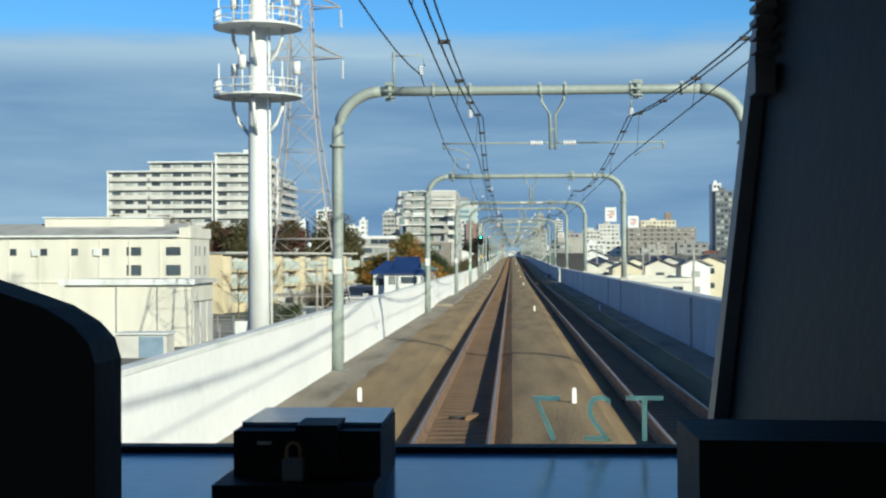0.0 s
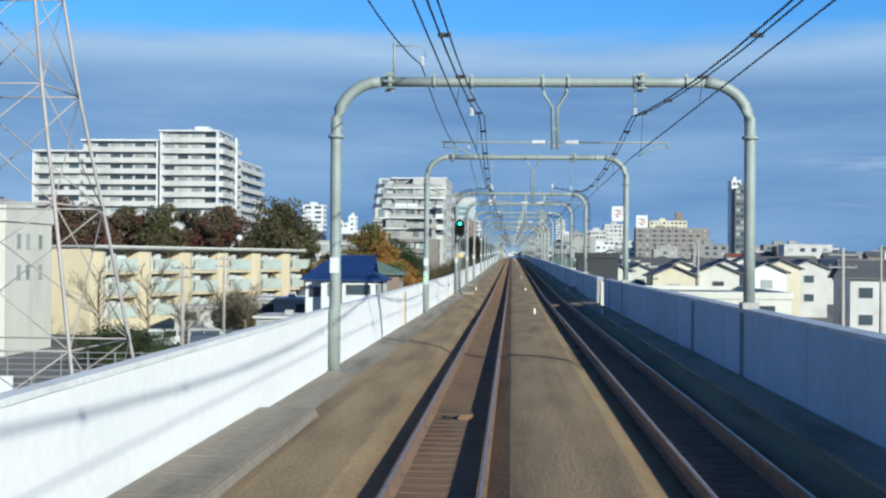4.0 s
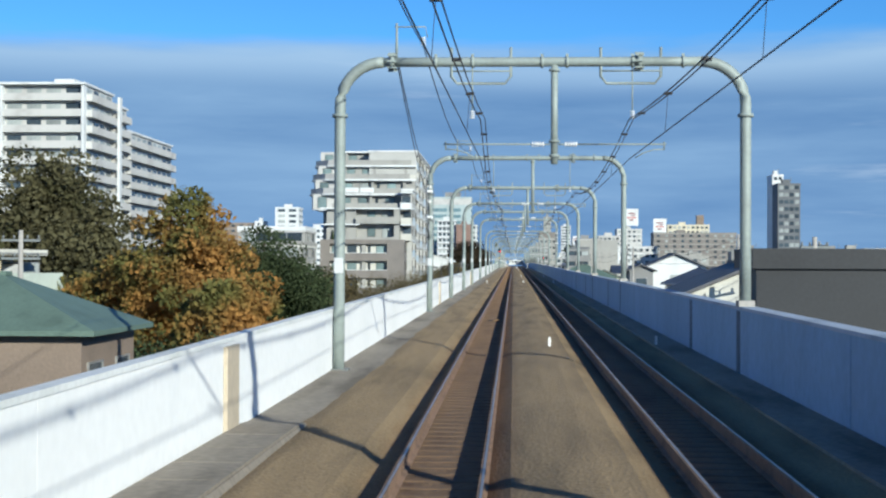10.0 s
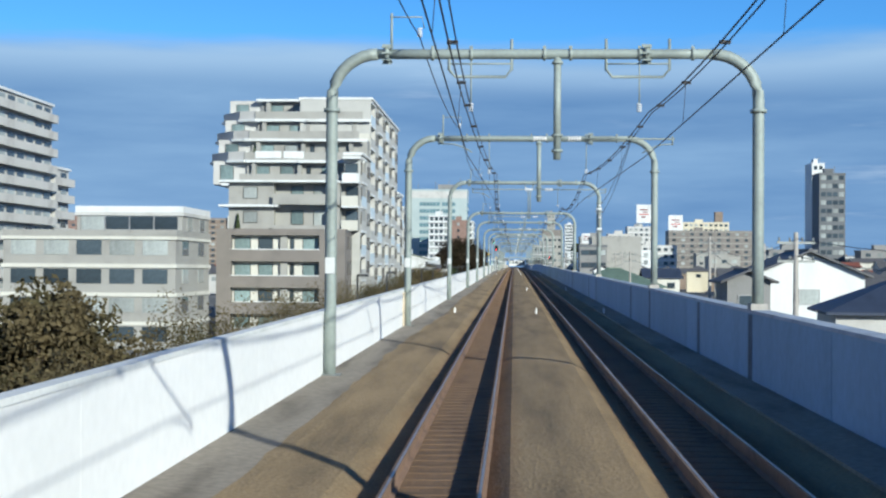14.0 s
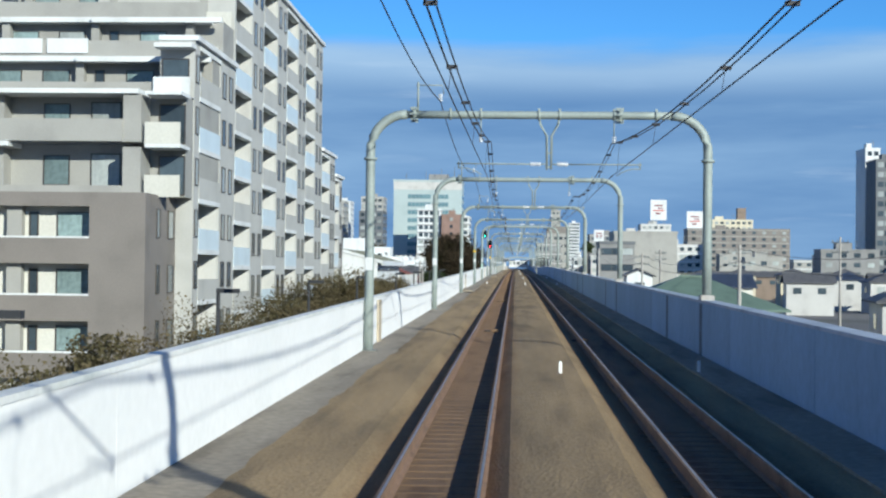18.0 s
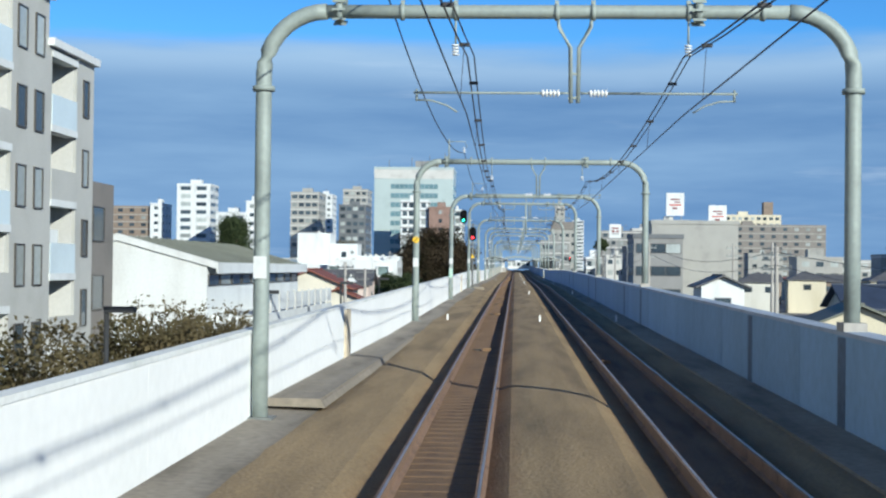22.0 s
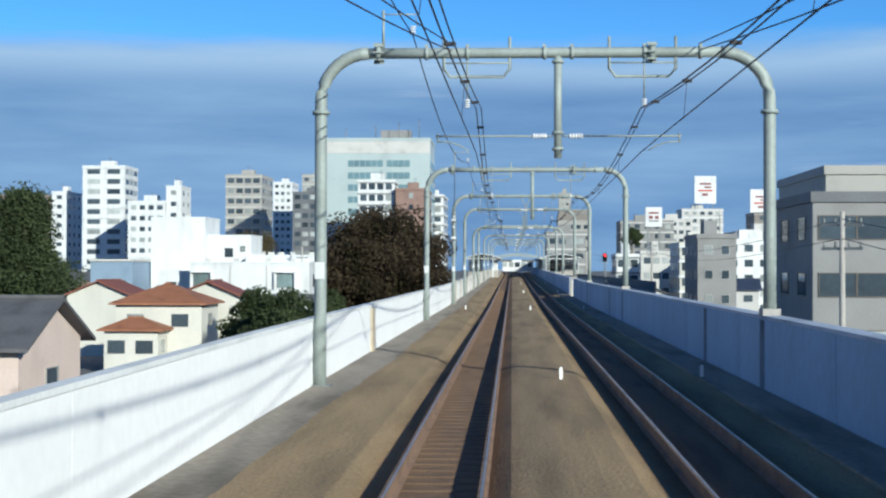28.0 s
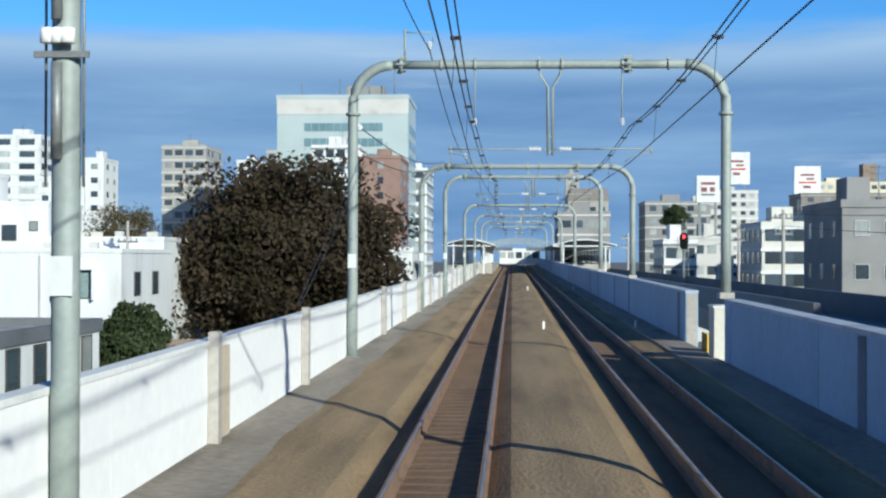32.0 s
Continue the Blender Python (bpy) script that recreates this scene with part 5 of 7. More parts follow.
# --- small houses
def house(lab, x, y, w, d, ridge, wall, roof, hip=False, turn=0, wins=True, name="house", eave=None, group="small houses"):
    """A two-storey house: ridge is the height of the roof's top; it runs across the line, or along it with turn 90."""
    t = thing(name, lab, "house", (x, y, GROUND), group)
    far = y > 330 and abs(x) > 26
    if far:
        t["plain"] = 1
    t.rotation_euler = (0, 0, radians(turn))
    R = ridge - GROUND
    pitch = 0.42
    e = eave - GROUND if eave is not None else R - d / 2 * pitch
    bm = bmesh.new()
    box(bm, -w / 2, w / 2, -d / 2, d / 2, 0, e)
    if not hip:
        for s in (-1, 1):
            a = [bm.verts.new(p) for p in ((s * w / 2, -d / 2, e), (s * w / 2, d / 2, e), (s * w / 2, 0, R - 0.12))]
            bm.faces.new(a)
    part("wall", bm, wall, t)
    o, th = 0.55, 0.16
    k = w / 2 - d / 2 if hip else w / 2 + o
    k = max(k, 0.3)
    bm = bmesh.new()
    drop = o * (R - e) / (d / 2)
    if not hip:
        lo = e - drop
        prism(bm, [(-d / 2 - o, lo), (0, R), (d / 2 + o, lo), (d / 2 + o, lo + th), (0, R + th), (-d / 2 - o, lo + th)], -k, k, "x")
    else:
        low = [(-w / 2 - o, -d / 2 - o), (w / 2 + o, -d / 2 - o), (w / 2 + o, d / 2 + o), (-w / 2 - o, d / 2 + o)]
        b = [bm.verts.new((px, py, e - drop)) for px, py in low]
        c = [bm.verts.new((px, py, e - drop + th)) for px, py in low]
        r0, r1 = bm.verts.new((-k, 0, R + th)), bm.verts.new((k, 0, R + th))
        bm.faces.new((c[0], c[1], r1, r0))
        bm.faces.new((c[2], c[3], r0, r1))
        bm.faces.new((c[1], c[2], r1))
        bm.faces.new((c[3], c[0], r0))
        for i in range(4):
            bm.faces.new((b[i], b[(i + 1) % 4], c[(i + 1) % 4], c[i]))
        bm.faces.new(b[::-1])
    rf = part("roof", bm, roof, t)
    boxes("ridge_cap", roof, rf, (-k, k, -0.14, 0.14, R + th - 0.04, R + th + 0.1))
    if wins:
        for f in range(1 if far else 2):
            z = e - 2.3 - f * 2.9
            if z > 0.3:
                for xx in (-w * 0.27, w * 0.25):
                    window(t, xx, -d / 2, z, 1.6, 1.2, 0)
                if x > 0:
                    window(t, -w / 2, 0, z, 1.6, 1.2, -90)
                if x < 0:
                    window(t, w / 2, 0, z, 1.6, 1.2, 90)
    return t


M_CREAMH = mat("warm_cream_plaster", (0.64, 0.60, 0.50), 0.85, 0.06, 0.4, 8, 0.12)
M_PINK = mat("pale_pink_plaster", (0.62, 0.50, 0.44), 0.85, 0.06, 0.4, 8, 0.12)
house("upper storey of a white house with a blue gabled roof", -15.85, 227, 3.0, 6.2, 2.62, M_WHITE, M_BLUER, False, 0, eave=0.8)
t = house("white house under a broad blue hipped skirt roof", -16.1, 227, 6.2, 8.6, 1.8, M_WHITE, M_BLUER, True, 0, False, eave=0.3)
window(t, 0.85, -4.3, -1.35 - GROUND, 2.6, 1.05, 0, True, M_GLASS)
window(t, -1.9, -4.3, -1.5 - GROUND, 1.0, 1.3, 0, True, M_CURT)
window(t, 3.1, -2.0, -1.5 - GROUND, 1.8, 1.5, 90, True, M_GLASS)
boxes("porch_post", M_FRAMEB, t, (-0.95, -0.83, -4.75, -4.63, 0, 6.4), label="dark slim porch post")
boxes("porch_post", M_FRAMEB, t, (3.0, 3.12, -4.75, -4.63, 0, 6.4), label="dark slim porch post")
house("lower wing of a white house under a blue hipped roof", -18.6, 226, 5.0, 3.4, 2.0, M_WHITE, M_BLUER, True, 0, eave=0.6)
house("brown house with a faded green sheet roof", -15.8, 243, 6.0, 7.0, 2.2, M_BROWN, M_GREENR, True, 90)
house("cream house with a red-brown roof", -19.3, 606, 8.5, 7.8, 2.3, M_CREAMH, M_REDR, False, 90)
house("lower cream gabled wing of a house with a red-brown roof", -16.3, 602.4, 3.4, 4.0, 0.5, M_CREAMH, M_REDR, False, 90)
t = house("pinkish house with a dark gabled roof and small white dormers", -26.0, 655, 15, 8.0, 2.0, M_PINK, M_GREYR, False, 0)
for k in range(3):
    x = 0.2 + 2.5 * k
    R = 2.0 - GROUND
    bm = bmesh.new()
    prism(bm, [(x - 0.75, R - 1.5), (x + 0.75, R - 1.5), (x, R - 0.25)], -3.9, -0.9)
    d = part("dormer", bm, M_WHITE, t)
    for s_ in (-1, 1):
        bm = bmesh.new()
        prism(bm, [(x, R - 0.25), (x, R - 0.13), (x + s_ * 0.95, R - 1.65), (x + s_ * 0.95, R - 1.77)], -4.05, -0.9)
        part("dormer_roof", bm, M_GREYR, d)
house("broad house with a dark blue tiled roof", -42.5, 650, 16, 10.0, 2.7, M_APTW, M_BLUEGR, True, 0)
house("white garden house with a grey roof", -33.0, 626, 7.0, 6.0, 0.4, M_WHITE, M_GREYR, True, 0)
house("cream house with an orange hipped roof", -32.4, 732, 8.2, 7.6, 1.5, M_PALE, M_ORANGER, True, 0)
house("pale house with a maroon gabled roof and white verges", -29.8, 741, 6.0, 6.4, 1.7, M_PALE, M_REDR, False, 90)
house("lower front part with an orange skirt roof", -34.0, 726.2, 5.0, 3.6, -1.6, M_PALE, M_ORANGER, True, 0, eave=-2.4)
house("cream house with a red-brown tiled roof", -44.0, 752, 8.0, 7.0, 1.6, M_PALE, M_REDR, False, 90)
block("store_building", "long low white store with dark windows and a dark flat roof", -27, -20.4, 742, 757, -0.3, M_WHITE, 2, 4, 4, 1, 1.7, 1.9, "store building", gear=False, dark=True, roof=M_DGREY)
t = thing("shed", "low shed with a pale green ribbed sheet roof behind the parapet", "shed", (-15.9, 741, GROUND))
boxes("wall", M_PALE, t, (-3.7, 3.7, 0, 30, 0, 4.0))
roof = boxes("roof", M_GREENR, t, (-4.0, 4.0, -0.3, 30.3, 4.0, 4.18), label="pale green sheet roof")
for k in range(8):
    boxes("seam", M_GREENR, roof, (-3.64 + 1.03 * k, -3.56 + 1.03 * k, -0.3, 30.3, 4.18, 4.23))
boxes("yard_wall", M_BROWN, None, (-24.5, -12.5, 775.0, 775.3, GROUND, 0.2))
tagged(bpy.data.objects["yard_wall"], "tan rendered yard wall behind a green shed roof", "wall")
block("store_building", "beige low building behind the white house", -31, -16, 842, 856, 3.2, M_BROWN, 3, 4, 3, 1, 1.8, 1.3, "building", gear=False)
block("store_building", "small white building with a stair house", -24, -12, 868, 880, 4.6, M_WHITE, 3, 4, 3, 1, 1.6, 1.3, "building", gear=True)
for lab, x, y, w, d, top, wl_, rf_ in (("cream gabled house with a grey roof", 21.9, 262, 9, 5.4, 1.6, M_CREAM, M_GREYR), ("pale house with a dark gabled roof", 28.4, 268, 9, 5.6, 1.9, M_PALE, M_GREYR),
                                       ("white house with a grey gabled roof", 35.5, 272, 9, 5.4, 2.0, M_WHITE, M_GREYR), ("cream house with a tan gabled front", 25.4, 284, 9, 5.0, 2.1, M_CREAMH, M_OLIVER),
                                       ("grey house with a dark tiled roof", 33.0, 291, 8, 5.4, 2.3, M_APTW, M_BLUEGR), ("cream house with a dark tiled roof", 40.5, 288, 9, 5.6, 2.4, M_CREAM, M_GREYR),
                                       ("pale house with a grey tiled roof", 21.0, 300, 8, 5.2, 1.4, M_PALE, M_GREYR), ("light grey house with a grey roof", 47.0, 300, 9, 5.6, 2.3, M_APTW, M_GREYR)):
    house(lab, x, y, w, d, top, wl_, rf_, False, 90)
house("pale gabled house with a dark roof beside the viaduct", 13.0, 272, 9.0, 8.6, 2.7, M_PALE, M_GREYR, False, 90)
house("white gabled house beyond a dark roof", 23.6, 400, 9, 8.4, 3.8, M_WHITE, M_GREYR, False, 90)
house("small grey gabled house beside a white one", 18.6, 396, 6, 3.2, 2.3, M_GREYB, M_GREYR, False, 90)
house("house with a broad green hipped roof", 15.5, 492, 13, 11, 1.9, M_PALE, M_GREENR, True, 0)
house("white gabled house with dark trim", 20.5, 600, 6, 4.0, 2.2, M_WHITE, M_GREYR, False, 90)
block("shed", "black sheet-clad shed close to the viaduct", 8.75, 13.6, 243, 246.5, 2.8, M_BLACK, 3, 0, 0, -1, category="shed", gear=False)
block("warehouse", "pale low warehouse with a white flat roof", 15.5, 28, 212, 244, -0.9, M_PALE, 2, 3, 6, -1, 1.6, 1.2, "warehouse", gear=False)

# scattered roofs on both sides of the line
walls = [M_PALE, M_CREAM, M_APTW, M_APTW, M_BROWN]
roofs = [M_GREYR, M_GREYR, M_BLUEGR, M_GREYR, M_OLIVER]
rnd = random.Random(7)
spots = []
for k in range(135):
    side = 1 if k % 3 else -1
    if side > 0:
        x, y = rnd.uniform(18, 110), rnd.uniform(150, 900)
    else:
        x, y = rnd.uniform(-105, -28), rnd.uniform(590, 900)
    y += abs(x) * 0.8
    if any(abs(x - a) < 11 and abs(y - b) < 12 for a, b in spots) or (side > 0 and 660 < y < 770 and x < 52) or (side < 0 and (760 < y < 840 and x > -66)) or (side < 0 and 600 < y < 800 and x > -54):
        continue
    if side > 0 and y < 285 and x < 40:
        continue
    spots.append((x, y))
    w = rnd.uniform(7, 11)
    d = rnd.uniform(6.5, 9)
    i = rnd.randrange(5)
    j = rnd.randrange(5)
    lab = {0: "pale", 1: "cream", 2: "light grey", 3: "light grey", 4: "brown"}[i] + " two-storey house with a " + ("grey tiled", "grey tiled", "dark blue tiled", "dark grey", "olive sheet")[j] + " roof"
    house(lab, x, y, w, d, rnd.uniform(0.6, 2.6), walls[i], roofs[j], rnd.random() < 0.4, rnd.choice((0, 90, 0, 84, -6)), wins=True)



def far_roofs(name, lab, wall, roof, n, seed, left):
    """Many small far houses as one joined mass."""
    r = random.Random(seed)
    v, f, mi = [], [], []
    for k in range(n):
        if left:
            x, y = r.uniform(-330, -100), r.uniform(150, 1250)
            if y < 560 and x > -140:
                x -= 60
        else:
            x, y = r.uniform(95, 330), r.uniform(120, 1250)
        w, d, g = r.uniform(7, 13), r.uniform(6, 9), GROUND + lift(y)
        h = r.uniform(4.6, 7.0) + (r.uniform(2, 7) if r.random() < 0.12 else 0)
        p = r.uniform(1.2, 2.2)
        b = len(v)
        v += [(x, y, g), (x + w, y, g), (x + w, y + d, g), (x, y + d, g), (x, y, g + h), (x + w, y, g + h), (x + w, y + d, g + h), (x, y + d, g + h), (x - 0.4, y + d / 2, g + h + p), (x + w + 0.4, y + d / 2, g + h + p),
              (x - 0.5, y - 0.6, g + h - 0.2), (x + w + 0.5, y - 0.6, g + h - 0.2), (x + w + 0.5, y + d + 0.6, g + h - 0.2), (x - 0.5, y + d + 0.6, g + h - 0.2)]
        f += [(b, b + 1, b + 5, b + 4), (b + 1, b + 2, b + 6, b + 5), (b + 2, b + 3, b + 7, b + 6), (b + 3, b, b + 4, b + 7), (b + 4, b + 7, b + 8), (b + 5, b + 9, b + 6), (b + 10, b + 11, b + 9, b + 8), (b + 12, b + 13, b + 8, b + 9)]
        mi += [0, 0, 0, 0, 0, 0, 1, 1]
    me = bpy.data.meshes.new(name)
    me.from_pydata(v, [], f)
    me.materials.append(wall)
    me.materials.append(roof)
    me.polygons.foreach_set("material_index", mi)
    tagged(new(name, me), lab, "distant houses", kind="stuff")


for k, (w_, r_, word) in enumerate(((M_PALE, M_GREYR, "cream houses with grey roofs"), (M_APTW, M_REDR, "grey-white houses with red-brown roofs"), (M_BROWN, M_GREYR, "brown houses with grey roofs"))):
    far_roofs("distant_houses", "far mass of small " + word, w_, r_, 130, 40 + k, False)
    far_roofs("distant_houses", "far mass of small " + word, w_, r_, 110, 60 + k, True)

# --- right-hand side, middle and far distance
block("apartment_block", "broad grey windowless-fronted building", 23.7, 38, 700, 718, 10.3, M_TILEG, 4, 0, 3, -1, 1.6, 1.4, "building", gear=False)
block("house_block", "grey house with a dark glazed top floor", 19.4, 27, 684, 696, 7.6, M_GREYB, 4, 3, 2, -1, 2.4, 1.5, "house", gear=False, dark=True, roof=M_DGREY)
block("apartment_block", "narrow grey block with a dark side wall", 27.5, 33, 800, 815, 7.6, M_GREYB, 4, 2, 3, -1, 1.2, 1.3, "building", gear=True)
block("apartment_block", "white small block with dark windows", 33, 41, 868, 885, 8.0, M_PALE, 5, 4, 4, -1, 1.8, 1.5, "building", bands=M_WHITE)
block("apartment_block", "white narrow block with balconies", 22, 26.5, 882, 896, 6.0, M_WHITE, 4, 3, 3, -1, 1.5, 1.5, "building", bands=M_GREYB)
block("apartment_block", "grey block with rounded tower beside the station", 10, 20, 962, 985, 13.0, M_GREYB, 5, 4, 4, -1, 1.8, 1.4, "building", bands=M_APTW)
block("apartment_tower", "slim grey tower rising behind the station block", 25, 31, 1322, 1330, 42.0, M_TILEG, 14, 2, 2, -1, 1.2, 1.2, "building")
block("apartment_tower", "white apartment tower far behind the station", 56, 67, 1830, 1845, 50.0, M_WHITE, 17, 5, 3, -1, 1.8, 1.6, "apartment building", bands=M_GREYB)
t = block("office_block", "grey building with a dark brown mansard top near the station", 17, 28.4, 1090, 1104, 20.5, M_TILEG, 7, 4, 3, -1, 1.6, 1.4, "building", gear=False)
bm = bmesh.new()
prism(bm, [(-6.0, 20.9 - GROUND), (6.0, 20.9 - GROUND), (5.2, 24.4 - GROUND), (-5.2, 24.4 - GROUND)], -0.3, 14.3)
part("mansard_roof", bm, M_TILEB, t, "dark brown sloped top storey")
block("office_tower", "tall dark glazed tower far off", 125.5, 136, 870, 884, 41.0, M_DGREY, 14, 4, 4, -1, 2.0, 1.8, "office building")
block("office_tower", "tall white slab behind a dark tower", 126.2, 131.5, 888, 902, 46.5, M_WHITE, 16, 2, 3, -1, 1.5, 1.6, "office building")
t = block("apartment_block", "long ochre-topped apartment house", 112, 142, 1222, 1245, 33.0, M_CREAM, 12, 9, 3, -1, 2.0, 1.5, "apartment building", bands=M_CREAM)
boxes("roof_tower", M_BROWN, t, (6.5, 11.5, 4, 10, 33.5 - GROUND, 40.5 - GROUND))
block("apartment_block", "wide brown-grey apartment house in front of an ochre one", 95, 150, 1150, 1170, 25.5, M_TILEB, 9, 10, 2, -1, 2.0, 1.5, "apartment building", bands=M_TILEG)
block("apartment_block", "pale grey terrace of flats under a sign tower", 76, 94, 1225, 1245, 30.0, M_APTW, 11, 5, 3, -1, 1.8, 1.5, "apartment building", bands=M_WHITE)
block("apartment_block", "pale grey block with small windows", 60, 75, 1180, 1195, 24.0, M_APTW, 9, 5, 3, -1, 1.8, 1.5, "apartment building")
block("apartment_block", "grey mid-rise block with pale bands", 38, 56, 1080, 1100, 20.0, M_GREYB, 8, 5, 3, -1, 1.8, 1.5, "apartment building", bands=M_APTW)
block("apartment_block", "pale mid-rise block with white bands", 58, 78, 960, 980, 13.0, M_APTW, 6, 6, 3, -1, 1.8, 1.5, "apartment building", bands=M_WHITE)
block("apartment_block", "white mid-rise block with dark windows", 46, 60, 900, 915, 9.5, M_WHITE, 5, 4, 3, -1, 1.8, 1.5, "apartment building")


rnd = random.Random(23)
for k in range(25):
    x, y = rnd.uniform(42, 150), rnd.uniform(420, 1120)
    x += y * 0.03
    w, d_ = rnd.uniform(9, 20), rnd.uniform(9, 14)
    m, word = rnd.choice(((M_APTW, "pale grey"), (M_TILEG, "grey-beige"), (M_GREYB, "grey"), (M_TILEG, "grey-beige"), (M_BROWN, "brown"), (M_PALE, "cream")))
    top = rnd.uniform(3.5, 7.5) + max(0, y - 700) * 0.012
    t = block("town_building", word + " mid-rise town building with a flat roof", x, x + w, y, y + d_, top, m, max(3, int((top - GROUND) / 3)), max(2, int(w / 4)), 0, -1, 2.0, 1.4, "building", gear=k % 2 == 0, bands=M_WHITE if k % 3 == 0 else None,
              group="town buildings")


M_MAROON = mat("maroon_enamel", (0.22, 0.06, 0.06), 0.5, 0.04, 2, 10, 0)


def sign_tower(x, y, z0, z1, w, lab, red):
    t = thing("rooftop_sign", lab, "sign", (x, y, z0 + lift(y)))
    h = z1 - z0
    boxes("panel", M_WHITE, t, (-w / 2, w / 2, 0, 1.2, 0, h))
    bm = bmesh.new()
    if red == 1:
        for za, zb, xa, xb in ((0.68, 0.75, -0.28, 0.26), (0.56, 0.62, -0.05, 0.26), (0.28, 0.37, -0.16, 0.12)):
            box(bm, w * xa, w * xb, -0.08, 0, h * za, h * zb)
    else:
        for za, zb, xa, xb in ((0.66, 0.76, -0.3, 0.3), (0.4, 0.56, -0.3, -0.05), (0.4, 0.56, 0.08, 0.3)):
            box(bm, w * xa, w * xb, -0.08, 0, h * za, h * zb)
    part("emblem", bm, M_MAROON, t, "plain dark red bars")
    boxes("emblem", M_RED if red == 1 else M_DGREY, t, (-w * 0.34, w * 0.34, -0.08, 0, h * 0.44, h * 0.5) if red == 1 else (-w * 0.3, w * 0.3, -0.08, 0, h * 0.26, h * 0.32))
    bm = bmesh.new()
    for sx in (-w * 0.35, w * 0.35):
        for sy in (0.3, 1.0):
            box(bm, sx - 0.15, sx + 0.15, sy - 0.1, sy + 0.1, -6, 0)
    part("support", bm, M_STEELD, t)


sign_tower(87.1, 1231, 33.0, 45.3, 9.6, "white rooftop sign with plain dark red bars", 1)
sign_tower(101.2, 1170, 25.5, 36.0, 8.8, "smaller white rooftop sign with plain dark red bars", 1)
sign_tower(33.0, 918, 13.2, 17.6, 3.7, "white rooftop signboard with red bars", 2)
block("apartment_block", "grey building that carries a rooftop signboard", 30, 37, 917, 930, 7.2, M_APTW, 4, 3, 3, -1, 1.5, 1.4, "building")


# ---------------------------------------------------------------- masts, pylon, poles
def telecom_mast():
    t = thing("telecom_mast", "thick white telecom mast with two ringed antenna platforms", "telecom mast", (-16.6, 97.2, GROUND))
    bm = bmesh.new()
    tube(bm, [(0, 0, 0), (0, 0, 12), (0, 0, 24), (0, 0, 34)], 0.82, 20, 0.52)
    part("shaft", bm, M_WHITE, t, "white painted steel shaft")
    bm = bmesh.new()
    tube(bm, [(0.95, -0.2, 0), (0.85, -0.2, 12), (0.75, -0.2, 33)], 0.05, 6)
    tube(bm, [(0.95, 0.2, 0), (0.85, 0.2, 12), (0.75, 0.2, 33)], 0.05, 6)
    for k in range(80):
        z = 0.4 * k + 0.5
        box(bm, 0.76 + 0.18 * (1 - z / 34), 0.82 + 0.18 * (1 - z / 34), -0.2, 0.2, z, z + 0.03)
    part("ladder", bm, M_WHITE, t)
    for z in (20.4, 25.2):
        bm = bmesh.new()
        n = 16
        put = lambda p, s: (p[0], p[1], s)
        ring(bm, [(3.1 * math.cos(2 * math.pi * k / n), 3.1 * math.sin(2 * math.pi * k / n)) for k in range(n)],
             [(0.7 * math.cos(2 * math.pi * k / n), 0.7 * math.sin(2 * math.pi * k / n)) for k in range(n)], put, z, z + 0.14)
        pf = part("platform", bm, M_WHITE, t, "round grated platform")
        bm = bmesh.new()
        for zz in (0.6, 1.1):
            tube(bm, [(3.05 * math.cos(2 * math.pi * k / n), 3.05 * math.sin(2 * math.pi * k / n), z + zz) for k in range(n + 1)], 0.04, 5)
        for k in range(n):
            a = 2 * math.pi * k / n
            tube(bm, [(3.05 * math.cos(a), 3.05 * math.sin(a), z + 0.1), (3.05 * math.cos(a), 3.05 * math.sin(a), z + 1.1)], 0.03, 5)
        part("railing", bm, M_WHITE, pf)
        for k in range(4):
            a = math.pi / 2 * k
            bm = bmesh.new()
            c, s = math.cos(a), math.sin(a)
            tube(bm, [(0.6 * c, 0.6 * s, z - 2.6), (1.3 * c, 1.3 * s, z - 1.7), (1.7 * c, 1.7 * s, z - 0.8), (1.75 * c, 1.75 * s, z)], 0.13, 8)
            part("bracket", bm, M_WHITE, pf)
        for k in range(6):
            a = math.pi / 3 * k + 0.3
            bm = bmesh.new()
            x, y = 2.7 * math.cos(a), 2.7 * math.sin(a)
            tube(bm, [(x, y, z + 0.1), (x, y, z + 2.3)], 0.06, 6)
            box(bm, x - 0.17, x + 0.17, y - 0.12, y + 0.12, z + 0.5, z + 1.1) if k % 2 else tube(bm, [(x, y, z + 1.7), (x, y, z + 2.6)], 0.27, 10)
            part("antenna", bm, M_WHITE, pf)


telecom_mast()


